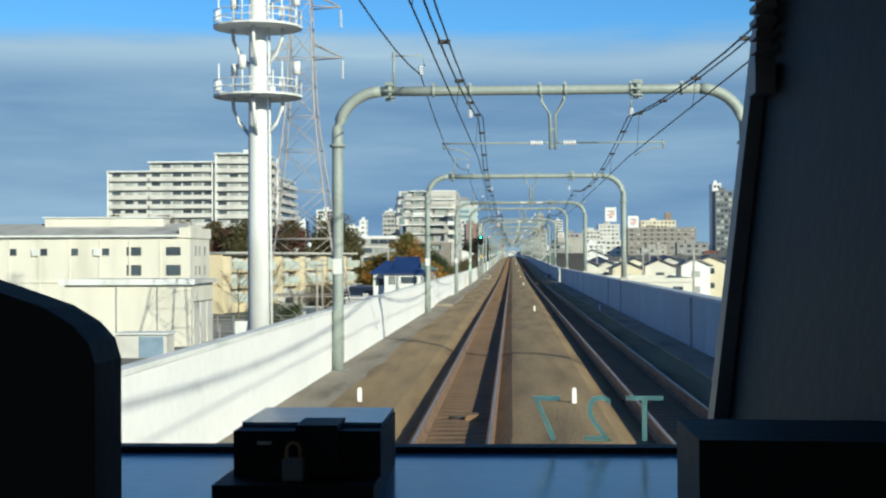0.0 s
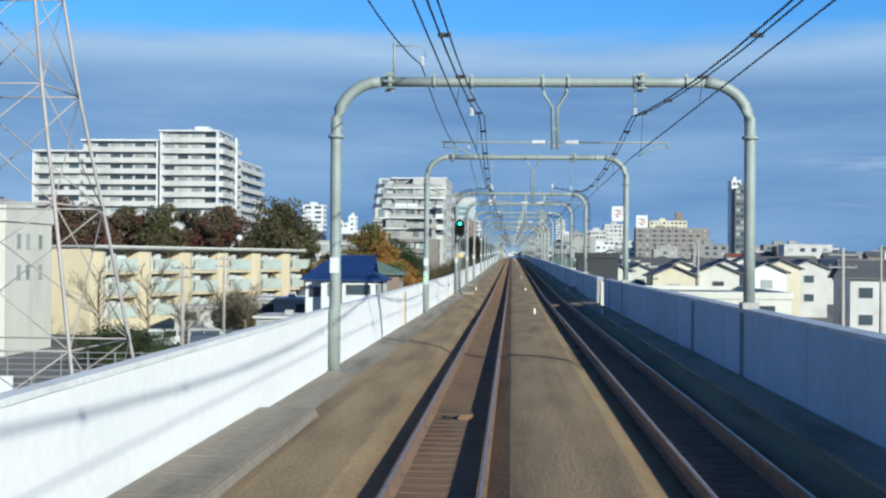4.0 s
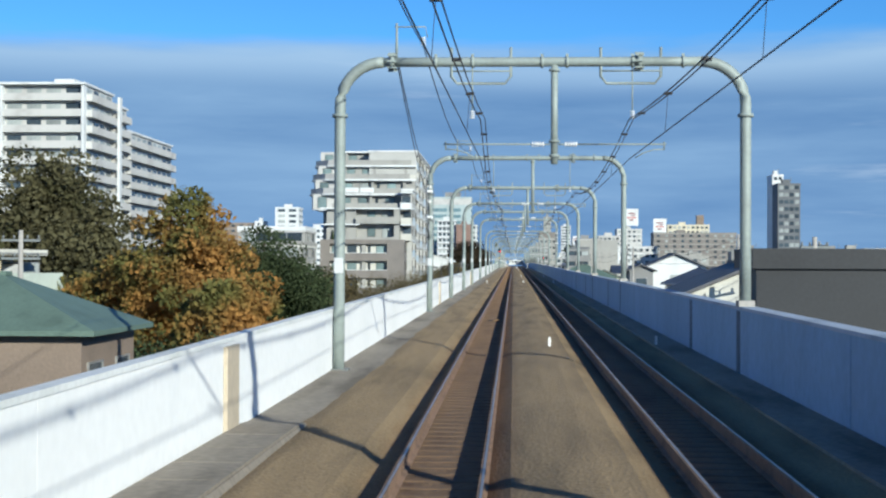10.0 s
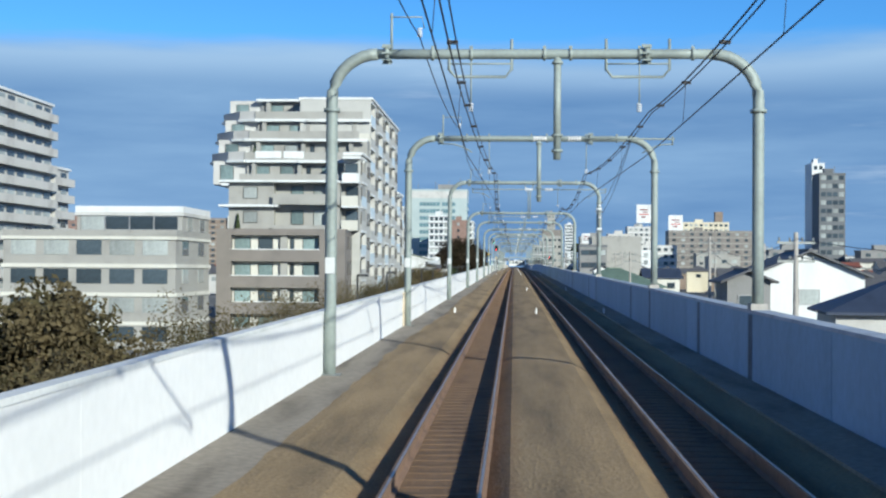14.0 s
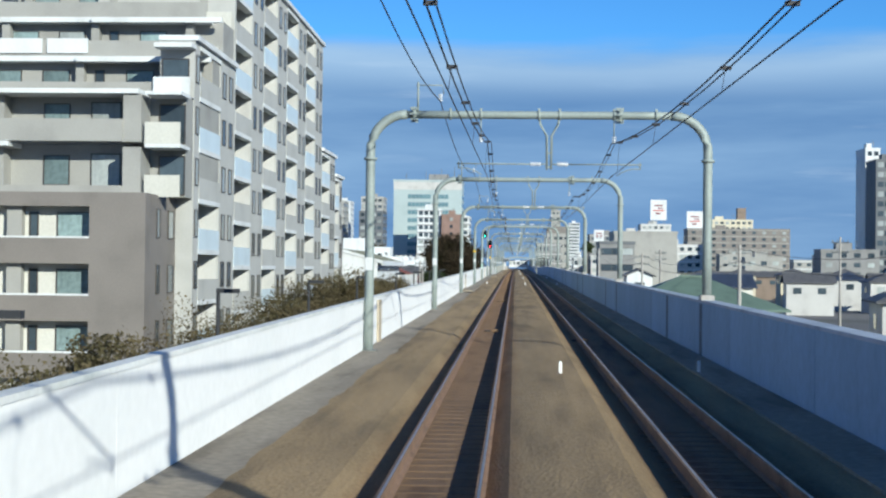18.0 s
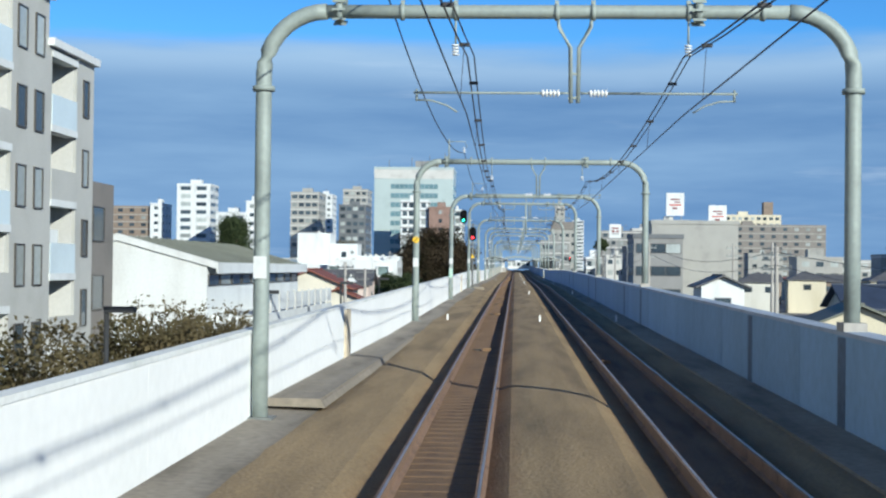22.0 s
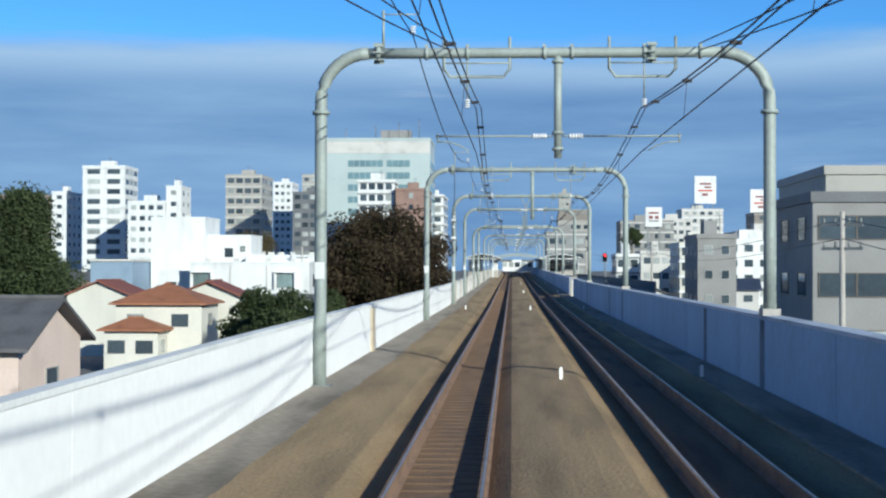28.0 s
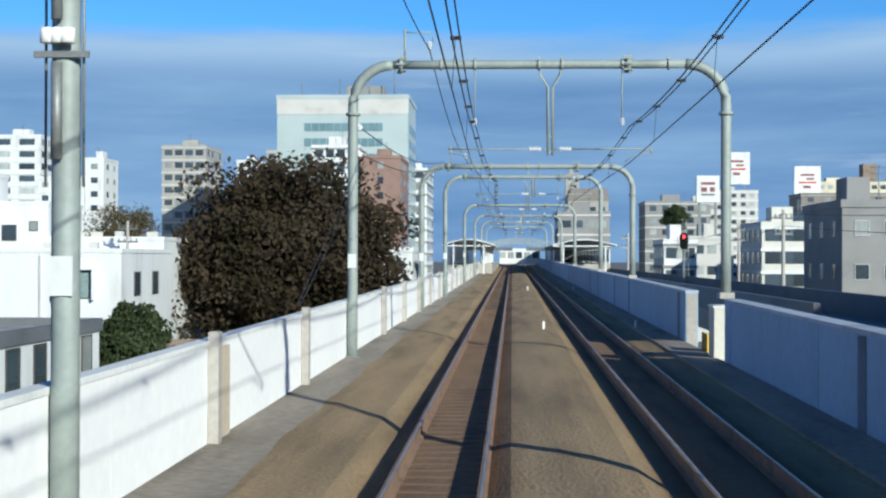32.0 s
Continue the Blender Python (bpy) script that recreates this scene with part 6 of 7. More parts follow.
def pylon():
    t = thing("power_pylon", "slender grey lattice power pylon with short crossarms", "power pylon", (-17.6, 124.4, GROUND))
    half = lambda z: float(np.interp(z, (0, 10, 16.6, 22.8, 40), (4.7, 3.05, 1.9, 1.2, 0.6)))
    levels = [0, 6.0, 11.0, 15.2, 18.8, 21.8, 24.4, 27, 29.5, 32, 34.5, 37, 40]
    for sx, sy in ((-1, -1), (1, -1), (1, 1), (-1, 1)):
        bm = bmesh.new()
        tube(bm, [(sx * half(z), sy * half(z), z) for z in levels], 0.075, 6, 0.05)
        part("leg", bm, M_PYLON, t)
    cs = [(-1, -1), (1, -1), (1, 1), (-1, 1)]
    for i in range(4):
        a, b = cs[i], cs[(i + 1) % 4]
        bm = bmesh.new()
        for z0, z1 in zip(levels, levels[1:]):
            h0, h1 = half(z0), half(z1)
            tube(bm, [(a[0] * h0, a[1] * h0, z0), (b[0] * h1, b[1] * h1, z1)], 0.026, 4)
            tube(bm, [(b[0] * h0, b[1] * h0, z0), (a[0] * h1, a[1] * h1, z1)], 0.026, 4)
            tube(bm, [(a[0] * h1, a[1] * h1, z1), (b[0] * h1, b[1] * h1, z1)], 0.032, 4)
        part("lattice_face", bm, M_PYLON, t)
    for z in (27.0, 31.5, 36.0):
        for s in (-1, 1):
            bm = bmesh.new()
            h = half(z)
            tip = (s * (h + 2.6), 0, z)
            for y in (-h, h):
                tube(bm, [(s * h, y, z), tip], 0.06, 4)
                tube(bm, [(s * h, y, z + 1.3), tip], 0.05, 4)
            arm = part("crossarm", bm, M_PYLON, t)
            bm = bmesh.new()
            for k in range(10):
                tube(bm, [(tip[0], 0, z - 0.3 - 0.16 * k), (tip[0], 0, z - 0.36 - 0.16 * k)], 0.14, 8)
            part("insulator", bm, M_INSUL, arm)


pylon()


def utility_pole(x, y, top, lab="grey concrete utility pole with crossarms and wires"):
    t = thing("utility_pole", lab, "utility pole", (x, y, GROUND), "street poles")
    h = top - GROUND
    bm = bmesh.new()
    tube(bm, [(0, 0, 0), (0, 0, h)], 0.18, 8, 0.11)
    part("shaft", bm, M_CONC, t)
    for z in (h - 0.5, h - 1.3):
        bm = bmesh.new()
        box(bm, -0.9, 0.9, -0.05, 0.05, z, z + 0.1)
        for xx in (-0.8, -0.3, 0.3, 0.8):
            tube(bm, [(xx, 0, z + 0.1), (xx, 0, z + 0.28)], 0.05, 6)
        part("crossarm", bm, M_STEELD, t)
    return t


up = utility_pole(22, 165, 3.6)
rnd = random.Random(11)
for x, y, top in [(36, 210, 4.2), (24, 250, 4.6), (14.6, 262, 4.0), (30, 300, 4.6), (20, 318, 5.2), (14, 352, 4.4), (40, 380, 5.5), (18, 410, 5.2), (28, 440, 5.0), (16, 470, 4.4), (34, 520, 6.0), (16.5, 548, 4.4),
                  (22, 580, 5.2), (15, 612, 5.6), (28, 640, 6.0), (14.5, 655, 5.8), (19, 780, 6.6), (24, 830, 7.0), (14, 845, 6.4), (-22, 262, 4.2), (-30, 330, 4.0), (-22.5, 322, 3.6), (-19.5, 336, 3.4), (-12.5, 575, 3.2),
                  (-40, 690, 4.6), (-28, 790, 6.0), (-55, 640, 4.6), (-14, 604, 2.6), (-24, 180, 2.2), (-28, 215, 2.8)]:
    c = copy_thing(up, pose(x, y, GROUND + lift(y), 0, 0, rnd.uniform(-40, 40)))
    c.scale = (1, 1, (top - GROUND) / (3.6 - GROUND))


line = sorted([(14.6, 262, 4.0), (20, 318, 5.2), (14, 352, 4.4), (18, 410, 5.2), (16, 470, 4.4), (16.5, 548, 4.4), (15, 612, 5.6), (14.5, 655, 5.8), (19, 780, 6.6), (14, 845, 6.4)], key=lambda p: p[1])
for (xa, ya, ta), (xb, yb, tb) in zip(line, line[1:]):
    for k in range(2):
        za, zb = ta + lift(ya) - 0.3 - 0.8 * k, tb + lift(yb) - 0.3 - 0.8 * k
        wire("street_wire", "thin black street wire slung between utility poles", [(xa + (xb - xa) * i / 10, ya + (yb - ya) * i / 10, za + (zb - za) * i / 10 - 1.1 * math.sin(math.pi * i / 10)) for i in range(11)], 0.018)


for dx in (0.0, 0.14):
    wire("guy_wire", "thin slack guy wire from a portal post to the parapet", [(-3.3 + dx * 0.5, 712.6, 1.75 + rise(712.6)), (-3.22 + dx, 717.5, 3.45 + rise(717.5)), (-3.12 + dx, 721.8, 5.1 + rise(721.8))], 0.009)


def street_lamp(x, y):
    t = thing("street_lamp", "slim black street lamp with a flat lantern", "street lamp", (x, y, GROUND), "lamps beside the viaduct")
    bm = bmesh.new()
    tube(bm, [(0, 0, 0), (0, 0, 8.4)], 0.07, 8)
    part("post", bm, M_BLACK, t)
    bm = bmesh.new()
    box(bm, -0.05, 0.75, -0.12, 0.12, 8.36, 8.52)
    part("lantern", bm, M_BLACK, t)
    return t


lp = street_lamp(-9.5, 380)
for y in (402, 424, 446, 468, 499, 521, 548, 572):
    copy_thing(lp, pose(-9.5, y, GROUND + lift(y)))


# ---------------------------------------------------------------- signals
def signal_head(parent, x, y, z, lit, name="signal_head"):
    w, h = 0.31, 0.62
    arc = [(w * math.cos(radians(a)), h - w + w * math.sin(radians(a))) for a in range(0, 181, 15)]
    pts = arc + [(-px, -pz) for px, pz in arc]
    bm = bmesh.new()
    prism(bm, pts, 0, 0.05)
    box(bm, -0.19, 0.19, 0.05, 0.3, -0.5, 0.5)
    hd = part(name, bm, M_SIGNAL, parent, "black oval backboard", at=(x, y, z))
    bm = bmesh.new()
    ring(bm, pts, [(px * 0.93, pz * 0.965) for px, pz in pts], lambda p, s: (p[0], s, p[1]), -0.05, 0.0)
    part("rim", bm, M_SIGNAL, hd)
    for k, (zz, nm) in enumerate(((0.32, "green"), (0.0, "yellow"), (-0.32, "red")) if z < 6 else ((0.32, "red"), (0.0, "yellow"), (-0.32, "green"))):
        bm = bmesh.new()
        tube(bm, [(0, -0.02, zz), (0, 0.0, zz)], 0.1, 14)
        part("lens", bm, LAMPS[nm] if nm == lit else M_SIGNAL, hd, "lit " + nm + " lens" if nm == lit else "")
        bm = bmesh.new()
        arc = [(0.13 * math.cos(radians(a)), zz + 0.13 * math.sin(radians(a))) for a in range(0, 181, 30)]
        prism(bm, arc + [(0.115 * math.cos(radians(a)), zz + 0.115 * math.sin(radians(a))) for a in range(180, -1, -30)], -0.22, 0.0)
        part("hood", bm, M_SIGNAL, hd)
    return hd


LAMPS = {"green": glow("signal_green", (0.02, 0.9, 0.55), 6.0), "red": glow("signal_red", (0.95, 0.03, 0.04), 6.0), "yellow": glow("signal_yellow", (0.9, 0.6, 0.05), 5.0)}


def signal(x, y, heads, lab, tri=True, base=None):
    t = thing("railway_signal", lab, "railway signal", (x, y, rise(y) if base is None else base))
    zmax = max(h[1] for h in heads)
    bm = bmesh.new()
    tube(bm, [(0, 0, 0), (0, 0, zmax - 0.6)], 0.085, 10)
    box(bm, -0.2, 0.2, -0.2, 0.2, -0.1, 0.12)
    part("mast", bm, M_STEELD, t)
    for dx, z, lit in heads:
        signal_head(t, dx, -0.16, z, lit)
        bm = bmesh.new()
        a, b = min(dx, 0) - 0.42, max(dx, 0) + 0.42
        box(bm, a, b, 0.02, 0.42, z - 0.78, z - 0.72)
        for xx in (dx - 0.4, dx + 0.4):
            box(bm, xx - 0.025, xx + 0.025, 0.36, 0.41, z - 0.72, z + 0.35)
        part("service_bracket", bm, M_POLE, t)
    bm = bmesh.new()
    tube(bm, [(0.2, 0.25, 0.1), (0.2, 0.25, zmax - 0.7)], 0.016, 6)
    tube(bm, [(0.4, 0.25, 0.1), (0.4, 0.25, zmax - 0.7)], 0.016, 6)
    for k in range(int((zmax - 1) / 0.35)):
        box(bm, 0.2, 0.4, 0.24, 0.26, 0.3 + 0.35 * k, 0.315 + 0.35 * k)
    part("ladder", bm, M_POLE, t)
    if tri:
        bm = bmesh.new()
        prism(bm, [(-0.2, 2.78), (0.2, 2.78), (0.0, 3.14)], -0.14, -0.12)
        part("warning_plate", bm, M_YELLOW, t, "yellow triangular plate")
    bm = bmesh.new()
    box(bm, 0.2, 1.1, -0.5, 0.1, -0.05, 0.18)
    part("relay_box", bm, M_WALK, t)
    return t


signal(-2.98, 180.2, [(0.0, 4.97, "green")], "railway signal showing green on a ladder mast")
signal(-2.85, 590.5, [(-0.85, 6.5, "green"), (0.0, 4.95, "red")], "double railway signal showing green above red")
signal(13.6, 790.0, [(0.0, 11.1, "red")], "railway signal showing red on a tall mast", False, GROUND)
for k in range(3):
    y0_, y1_ = GY[5], GY[6]
    wire("signal_cable", "thick black cable bundle slung between two portal posts",
         [(-3.45 - 0.03 * k + 0.2 * i / 14, y0_ + (y1_ - y0_) * i / 14, 6.6 + (5.35 - 6.6) * i / 14 - 0.9 * math.sin(math.pi * i / 14) - 0.09 * k) for i in range(15)], 0.035)
# anchored wires with white insulators at the posts; they run on to the beam of a neighbouring portal
for gk, sx, way, ex in ((4, PX0, 1, -2.2), (8, PX0, -1, -1.9), (12, PX1, -1, 5.6), (18, PX1, 1, 5.0), (18, PX0, 1, -0.4), (21, PX0, -1, -1.9), (22, PX0, 1, -2.2)):
    ya, yb = GY[gk], GY[gk + way]
    za, zb = TOPS[gk] - 1.5 + rise(ya), TOPS[gk + way] + 0.2 + rise(yb)
    for dz in (0.0, -0.75):
        pts = [(sx + (ex - sx) * k / 12, ya + (yb - ya) * k / 12, za + dz + (zb - za - dz * 0.8) * k / 12 - 0.45 * math.sin(math.pi * k / 12)) for k in range(13)]
        aw = wire("anchor_wire", "black anchored wire with white insulators at a portal post", pts, 0.014)
        for k in range(2):
            p, q = Vector(pts[0]), Vector(pts[1])
            u = (q - p).normalized()
            bm = bmesh.new()
            tube(bm, [p + u * (0.7 + 0.5 * k), p + u * (0.80 + 0.5 * k)], 0.075, 10)
            part("insulator", bm, M_INSUL, aw)
# spring tensioners on the anchor posts
for gk, sx in ((8, PX0), (12, PX1), (21, PX0)):
    ya = GY[gk]
    zt = TOPS[gk] + rise(ya)
    t = thing("wire_tensioner", "dark spring tensioner with white insulators on a portal post", "wire tensioner", (sx, ya, zt))
    for k, dz in enumerate((-2.3, -3.6)):
        bm = bmesh.new()
        tube(bm, [(-0.03, -0.2, dz - 0.55), (-0.03, -0.2, dz + 0.35)], 0.055, 10)
        body = part("spring_case", bm, M_STEELD, t)
        for j in range(3):
            bm = bmesh.new()
            tube(bm, [(-0.1 + 0.09 * j, -0.24, dz + 0.52), (-0.1 + 0.09 * j, -0.24, dz + 0.66)], 0.075, 10)
            part("insulator", bm, M_INSUL, body)
        boxes("clamp", M_STEELD, body, (-0.26, 0.26, -0.17, -0.13, dz + 0.4, dz + 0.46))
    for dx in (-0.18, 0.18):
        bm = bmesh.new()
        tube(bm, [(dx, -0.05, -4.4), (dx, -0.05, -1.5)], 0.014, 6)
        part("guide_rod", bm, M_STEELD, t)
# cable bundles strapped along the posts, bends and beam ends of the signal portals
for gk, n, low in ((5, 3, 1.2), (6, 2, 3.5)):
    y, top = GY[gk], TOPS[gk]
    g = rise(y)
    for side, px in ((-1, PX0), (1, PX1)):
        for k in range(n):
            off = 0.16 + 0.085 * k + 0.02 * (k % 2)
            yy = y - 0.12 + 0.06 * k
            cx_ = px - side * CORNER
            pts = [(px + side * off, yy, low + g + (0.8 if side > 0 else 0)), (px + side * off, yy, top - CORNER + g)]
            pts += [(cx_ + side * (CORNER + off) * math.cos(radians(a)), yy, top - CORNER + (CORNER + off) * math.sin(radians(a)) + g) for a in range(15, 91, 15)]
            pts += [(cx_ - side * 0.5, yy, top + off + 0.06 + g), (cx_ - side * (1.0 + 0.1 * k), yy, top + 0.42 + g), (cx_ - side * (1.25 + 0.1 * k), yy, top + 0.5 + g)]
            wire("strapped_cable", "black cable strapped along a portal's post and bend", pts, 0.016)
        t = thing("cable_post", "short post with white insulators on a portal beam", "insulator post", (px - side * (CORNER + 1.5), y, top + g))
        bm = bmesh.new()
        tube(bm, [(0, 0, 0.05), (0, 0, 0.75)], 0.035, 8)
        part("post", bm, M_POLE, t)
        for k in range(3):
            bm = bmesh.new()
            tube(bm, [(0, 0, 0.5 + 0.1 * k), (0, 0, 0.56 + 0.1 * k)], 0.1, 10)
            part("insulator", bm, M_INSUL, t)
        for z in (2.6, 3.6, 4.6, 5.6):
            if z < top - 1.2:
                c = thing("cable_clamp", "black clamp holding cables to a portal post", "clamp", (px + side * 0.2, y, z + g), "clamps on the portal posts")
                boxes("strap", M_BLACK, c, (-0.16, 0.16, -0.17, 0.1, -0.03, 0.03))
t = thing("warning_flag_plate", "small red and white plate hung under a portal beam", "sign plate", (-0.72, GY[5], TOPS[5]))
boxes("plate", M_INSUL, t, (-0.13, 0.13, -0.02, 0.0, -0.78, -0.42))
boxes("band", M_RED, t, (-0.13, 0.13, -0.026, -0.02, -0.70, -0.55))
boxes("hanger", M_STEELD, t, (-0.012, 0.012, -0.01, 0.01, -0.42, -0.1))
for y, x, m, z in ((513.5, PX0, M_YELLOW, 3.5),):
    t = thing("round_plate", "yellow round plate with a black bar on a portal post", "sign plate", (x, GY[16], z + rise(GY[16])))
    bm = bmesh.new()
    tube(bm, [(0, -0.16, 0), (0, -0.14, 0)], 0.14, 20)
    part("disc", bm, m, t)
    bm = bmesh.new()
    prism(bm, [(-0.105, -0.09), (-0.077, -0.11), (0.105, 0.09), (0.077, 0.11)], -0.18, -0.16)
    part("bar", bm, M_BLACK, t)
for gk in (4, 17):
    t = thing("striped_plate", "green and white striped plate on a portal post", "sign plate", (PX0, GY[gk], 1.45 + rise(GY[gk])))
    boxes("plate", M_WHITE, t, (-0.12, 0.12, -0.17, -0.145, 0, 0.62))
    for k in range(4):
        bm = bmesh.new()
        prism(bm, [(-0.12, 0.02 + 0.15 * k), (0.12, 0.09 + 0.15 * k), (0.12, 0.15 + 0.15 * k), (-0.12, 0.08 + 0.15 * k)], -0.18, -0.17)
        part("stripe", bm, M_GREENP, t)


# ---------------------------------------------------------------- small trackside things
def stake(x, y):
    t = thing("marker_stake", "short white marker stake in the ballast", "marker stake", (x, y, rise(y) - 0.08), "stakes along the tracks")
    bm = bmesh.new()
    prism(bm, [(-0.04, 0), (0.04, 0), (0.04, 0.3), (0.02, 0.33), (-0.02, 0.33), (-0.04, 0.3)], -0.04, 0.04)
    part("post", bm, M_INSUL, t)
    return t


s0 = stake(2.1, 27.0)
for y in (27.0, 73.6, 145.0, 191.0, 242.0, 357.0, 409.0, 526.0, 574.0, 630.0, 686.0, 737.0, 790.0):
    if y != 27.0:
        copy_thing(s0, pose(2.1, y, rise(y) - 0.08))
    copy_thing(s0, pose(5.5, y + 0.5, rise(y) - 0.05))
    if y in (27.0, 191.0, 357.0, 526.0, 686.0):
        copy_thing(s0, pose(-2.0, y, rise(y) - 0.08))


def beacon(x, y):
    t = thing("track_beacon", "small pale track beacon between the rails", "track beacon", (x, y, rise(y) - 0.245), "beacons between the rails")
    bm = bmesh.new()
    prism(bm, [(-0.14, 0), (0.14, 0), (0.14, 0.05), (0.1, 0.1), (-0.1, 0.1), (-0.14, 0.05)], -0.2, 0.2)
    part("case", bm, M_SLEEP, t)
    bm = bmesh.new()
    tube(bm, [(-0.2, 0.1, 0.03), (-0.45, 0.1, 0.02)], 0.03, 6)
    part("cable", bm, M_BLACK, t)
    return t


b0 = beacon(0.2, 26.0)
for x, y in ((0.2, 264), (0.2, 432), (0.15, 472.7), (0.1, 508.7), (0.1, 538), (0.1, 554.5), (0.15, 567.5), (3.6, 29), (3.5, 74), (3.6, 379), (3.5, 426), (3.6, 504), (3.5, 121), (3.6, 262), (0.1, 100)):
    copy_thing(b0, pose(x, y, rise(y) - 0.245))
for x, y in ((5.9, 187), (5.9, 360)):
    t = thing("equipment_cabinet", "small grey trackside equipment cabinet on the walkway", "cabinet", (x, y, 0.04))
    boxes("body", M_GREYB, t, (-0.2, 0.2, -0.15, 0.15, 0, 0.5))
    boxes("lid", M_CONC, t, (-0.22, 0.22, -0.17, 0.17, 0.5, 0.54))


def opening_box(y):
    t = thing("equipment_cabinet", "cream equipment cabinet standing in an opening of the parapet", "cabinet", (6.52, y, rise(y) - 0.42))
    boxes("body", M_PALE, t, (-0.3, 0.3, -0.5, 0.5, 0, 1.75))
    boxes("lid", M_WHITE, t, (-0.33, 0.33, -0.53, 0.53, 1.75, 1.81))
    boxes("door", M_APTW, t, (-0.315, -0.3, -0.42, 0.42, 0.15, 1.65))
    b = thing("barrier_board", "yellow and black striped barrier board beside a cabinet", "barrier", (6.36, y + 2.2, rise(y) - 0.42))
    boxes("board", M_YELLOW, b, (-0.03, 0.03, -0.6, 0.6, 0.42, 0.95))
    for k in range(4):
        boxes("stripe", M_BLACK, b, (-0.036, -0.03, -0.5 + 0.3 * k, -0.36 + 0.3 * k, 0.43, 0.94))
    for s in (-0.5, 0.46):
        boxes("leg", M_STEELD, b, (-0.02, 0.02, s, s + 0.04, 0, 0.42))


for y in (158.4, 722.6):
    opening_box(y)
t = thing("side_deck", "dark grey concrete side deck next to the viaduct", "side viaduct", (10.6, 725, GROUND))
zt = rise(790) + 0.15 - GROUND - lift(725)
boxes("deck", M_GREYB, t, (-1.2, 3.4, 0, 150, zt - 0.9, zt))
boxes("wall", M_DGREY, t, (-1.2, -1.0, 0, 150, zt, zt + 0.95))
boxes("wall", M_DGREY, t, (3.2, 3.4, 0, 150, zt, zt + 0.9))
for k in range(8):
    boxes("column", M_CONC, t, (-0.2, 1.0, 6 + k * 19, 7.2 + k * 19, 0, zt - 0.9))

# ---------------------------------------------------------------- trees and shrubs
def leaf_mesh(name, material, seed, clumps, per, rx, rz, size, cone=False, clump_r=0.28, dome=0.0):
    """A crown of many small leaf sprays round uneven clumps; unit height about rz either side of its middle."""
    r = np.random.RandomState(seed)
    u = r.normal(size=(clumps, 3))
    u /= np.linalg.norm(u, axis=1)[:, None]
    rad = r.uniform(0.25, 1.0, clumps) ** 0.5
    az, el = np.arctan2(u[:, 1], u[:, 0]), u[:, 2]
    lump = 1.0 + 0.16 * np.sin(3 * az + seed) + 0.12 * np.sin(5 * az + 4 * el + 2 * seed) - 0.08 * np.sin(7 * el + seed)
    c = u * (rad * np.clip(lump, 0.7, 1.14))[:, None] * np.array([rx, rx, rz])
    if cone:
        z = r.uniform(0, 1, clumps) ** 1.3
        a = r.uniform(0, 2 * np.pi, clumps)
        q = rx * (1 - z) * r.uniform(0.35, 1.0, clumps)
        c = np.stack([q * np.cos(a), q * np.sin(a), (2 * z - 1) * rz], 1)
    if dome:
        c[:, :2] *= (1.06 - dome * np.clip(c[:, 2:3] / rz + 0.25, 0, 1.2) ** 1.5)
    cr = clump_r * min(rx, rz) * r.uniform(0.6, 1.35, clumps)
    d = r.normal(size=(clumps, per, 3))
    d /= np.linalg.norm(d, axis=2)[:, :, None]
    p = (c[:, None, :] + d * (r.uniform(0.3, 1.0, (clumps, per, 1)) ** 0.6) * cr[:, None, None] * np.array([1.15, 1.15, 0.8])).reshape(-1, 3)
    n = len(p)
    a = r.normal(size=(n, 3))
    a /= np.linalg.norm(a, axis=1)[:, None]
    b = np.cross(a, r.normal(size=(n, 3)))
    b /= np.linalg.norm(b, axis=1)[:, None]
    s = size * r.uniform(0.6, 1.3, (n, 1))
    v = np.stack([p - a * s, p + b * s * 0.55, p + a * s, p - b * s * 0.55], 1).reshape(-1, 3)
    me = bpy.data.meshes.new(name)
    me.from_pydata(v.tolist(), [], [(4 * i, 4 * i + 1, 4 * i + 2, 4 * i + 3) for i in range(n)])
    me.materials.append(material)
    return me


CROWNS = {}


def tree(lab, x, y, top, width, material, seed=1, cone=False, low=0.25, dense=1.0, group="trees beside the line", size=0.15):
    t = thing("tree", lab, "tree", (x, y, GROUND), group)
    h = top - GROUND
    zc, rz = h * (1 + low) / 2, h * (1 - low) / 2
    r = random.Random(seed)
    bm = bmesh.new()
    tr = 0.022 * h + 0.08
    tube(bm, [(0, 0, 0), (0.1, 0.05, h * 0.3), (-0.05, 0.1, h * 0.6), (0.0, 0.0, h * 0.9)], tr, 9, tr * 0.2)
    trunk = part("trunk", bm, M_BARK, t)
    for k in range(5):
        a = 2 * math.pi * k / 5 + r.uniform(-0.3, 0.3)
        z = h * r.uniform(low * 0.8, 0.7)
        L = width * 0.36 * r.uniform(0.7, 1.1) * (1 - z / h * 0.5)
        bm = bmesh.new()
        tube(bm, [(0, 0, z), (L * 0.5 * math.cos(a), L * 0.5 * math.sin(a), z + L * 0.3), (L * math.cos(a), L * math.sin(a), z + L * 0.45)], tr * 0.4, 6, tr * 0.1)
        part("limb", bm, M_BARK, trunk)
    key = (material.name, round(width), round(h), seed, cone, size)
    if key not in CROWNS:
        CROWNS[key] = leaf_mesh("crown", material, seed, int(90 * dense), int(240 * dense), width / 2 * (0.86 if dense < 2 else 0.92), rz * 0.93, size, cone, 0.33, 0.1 if dense > 2 else 0.2)
    part("crown", CROWNS[key], None, t, at=(0, 0, zc))
    return t


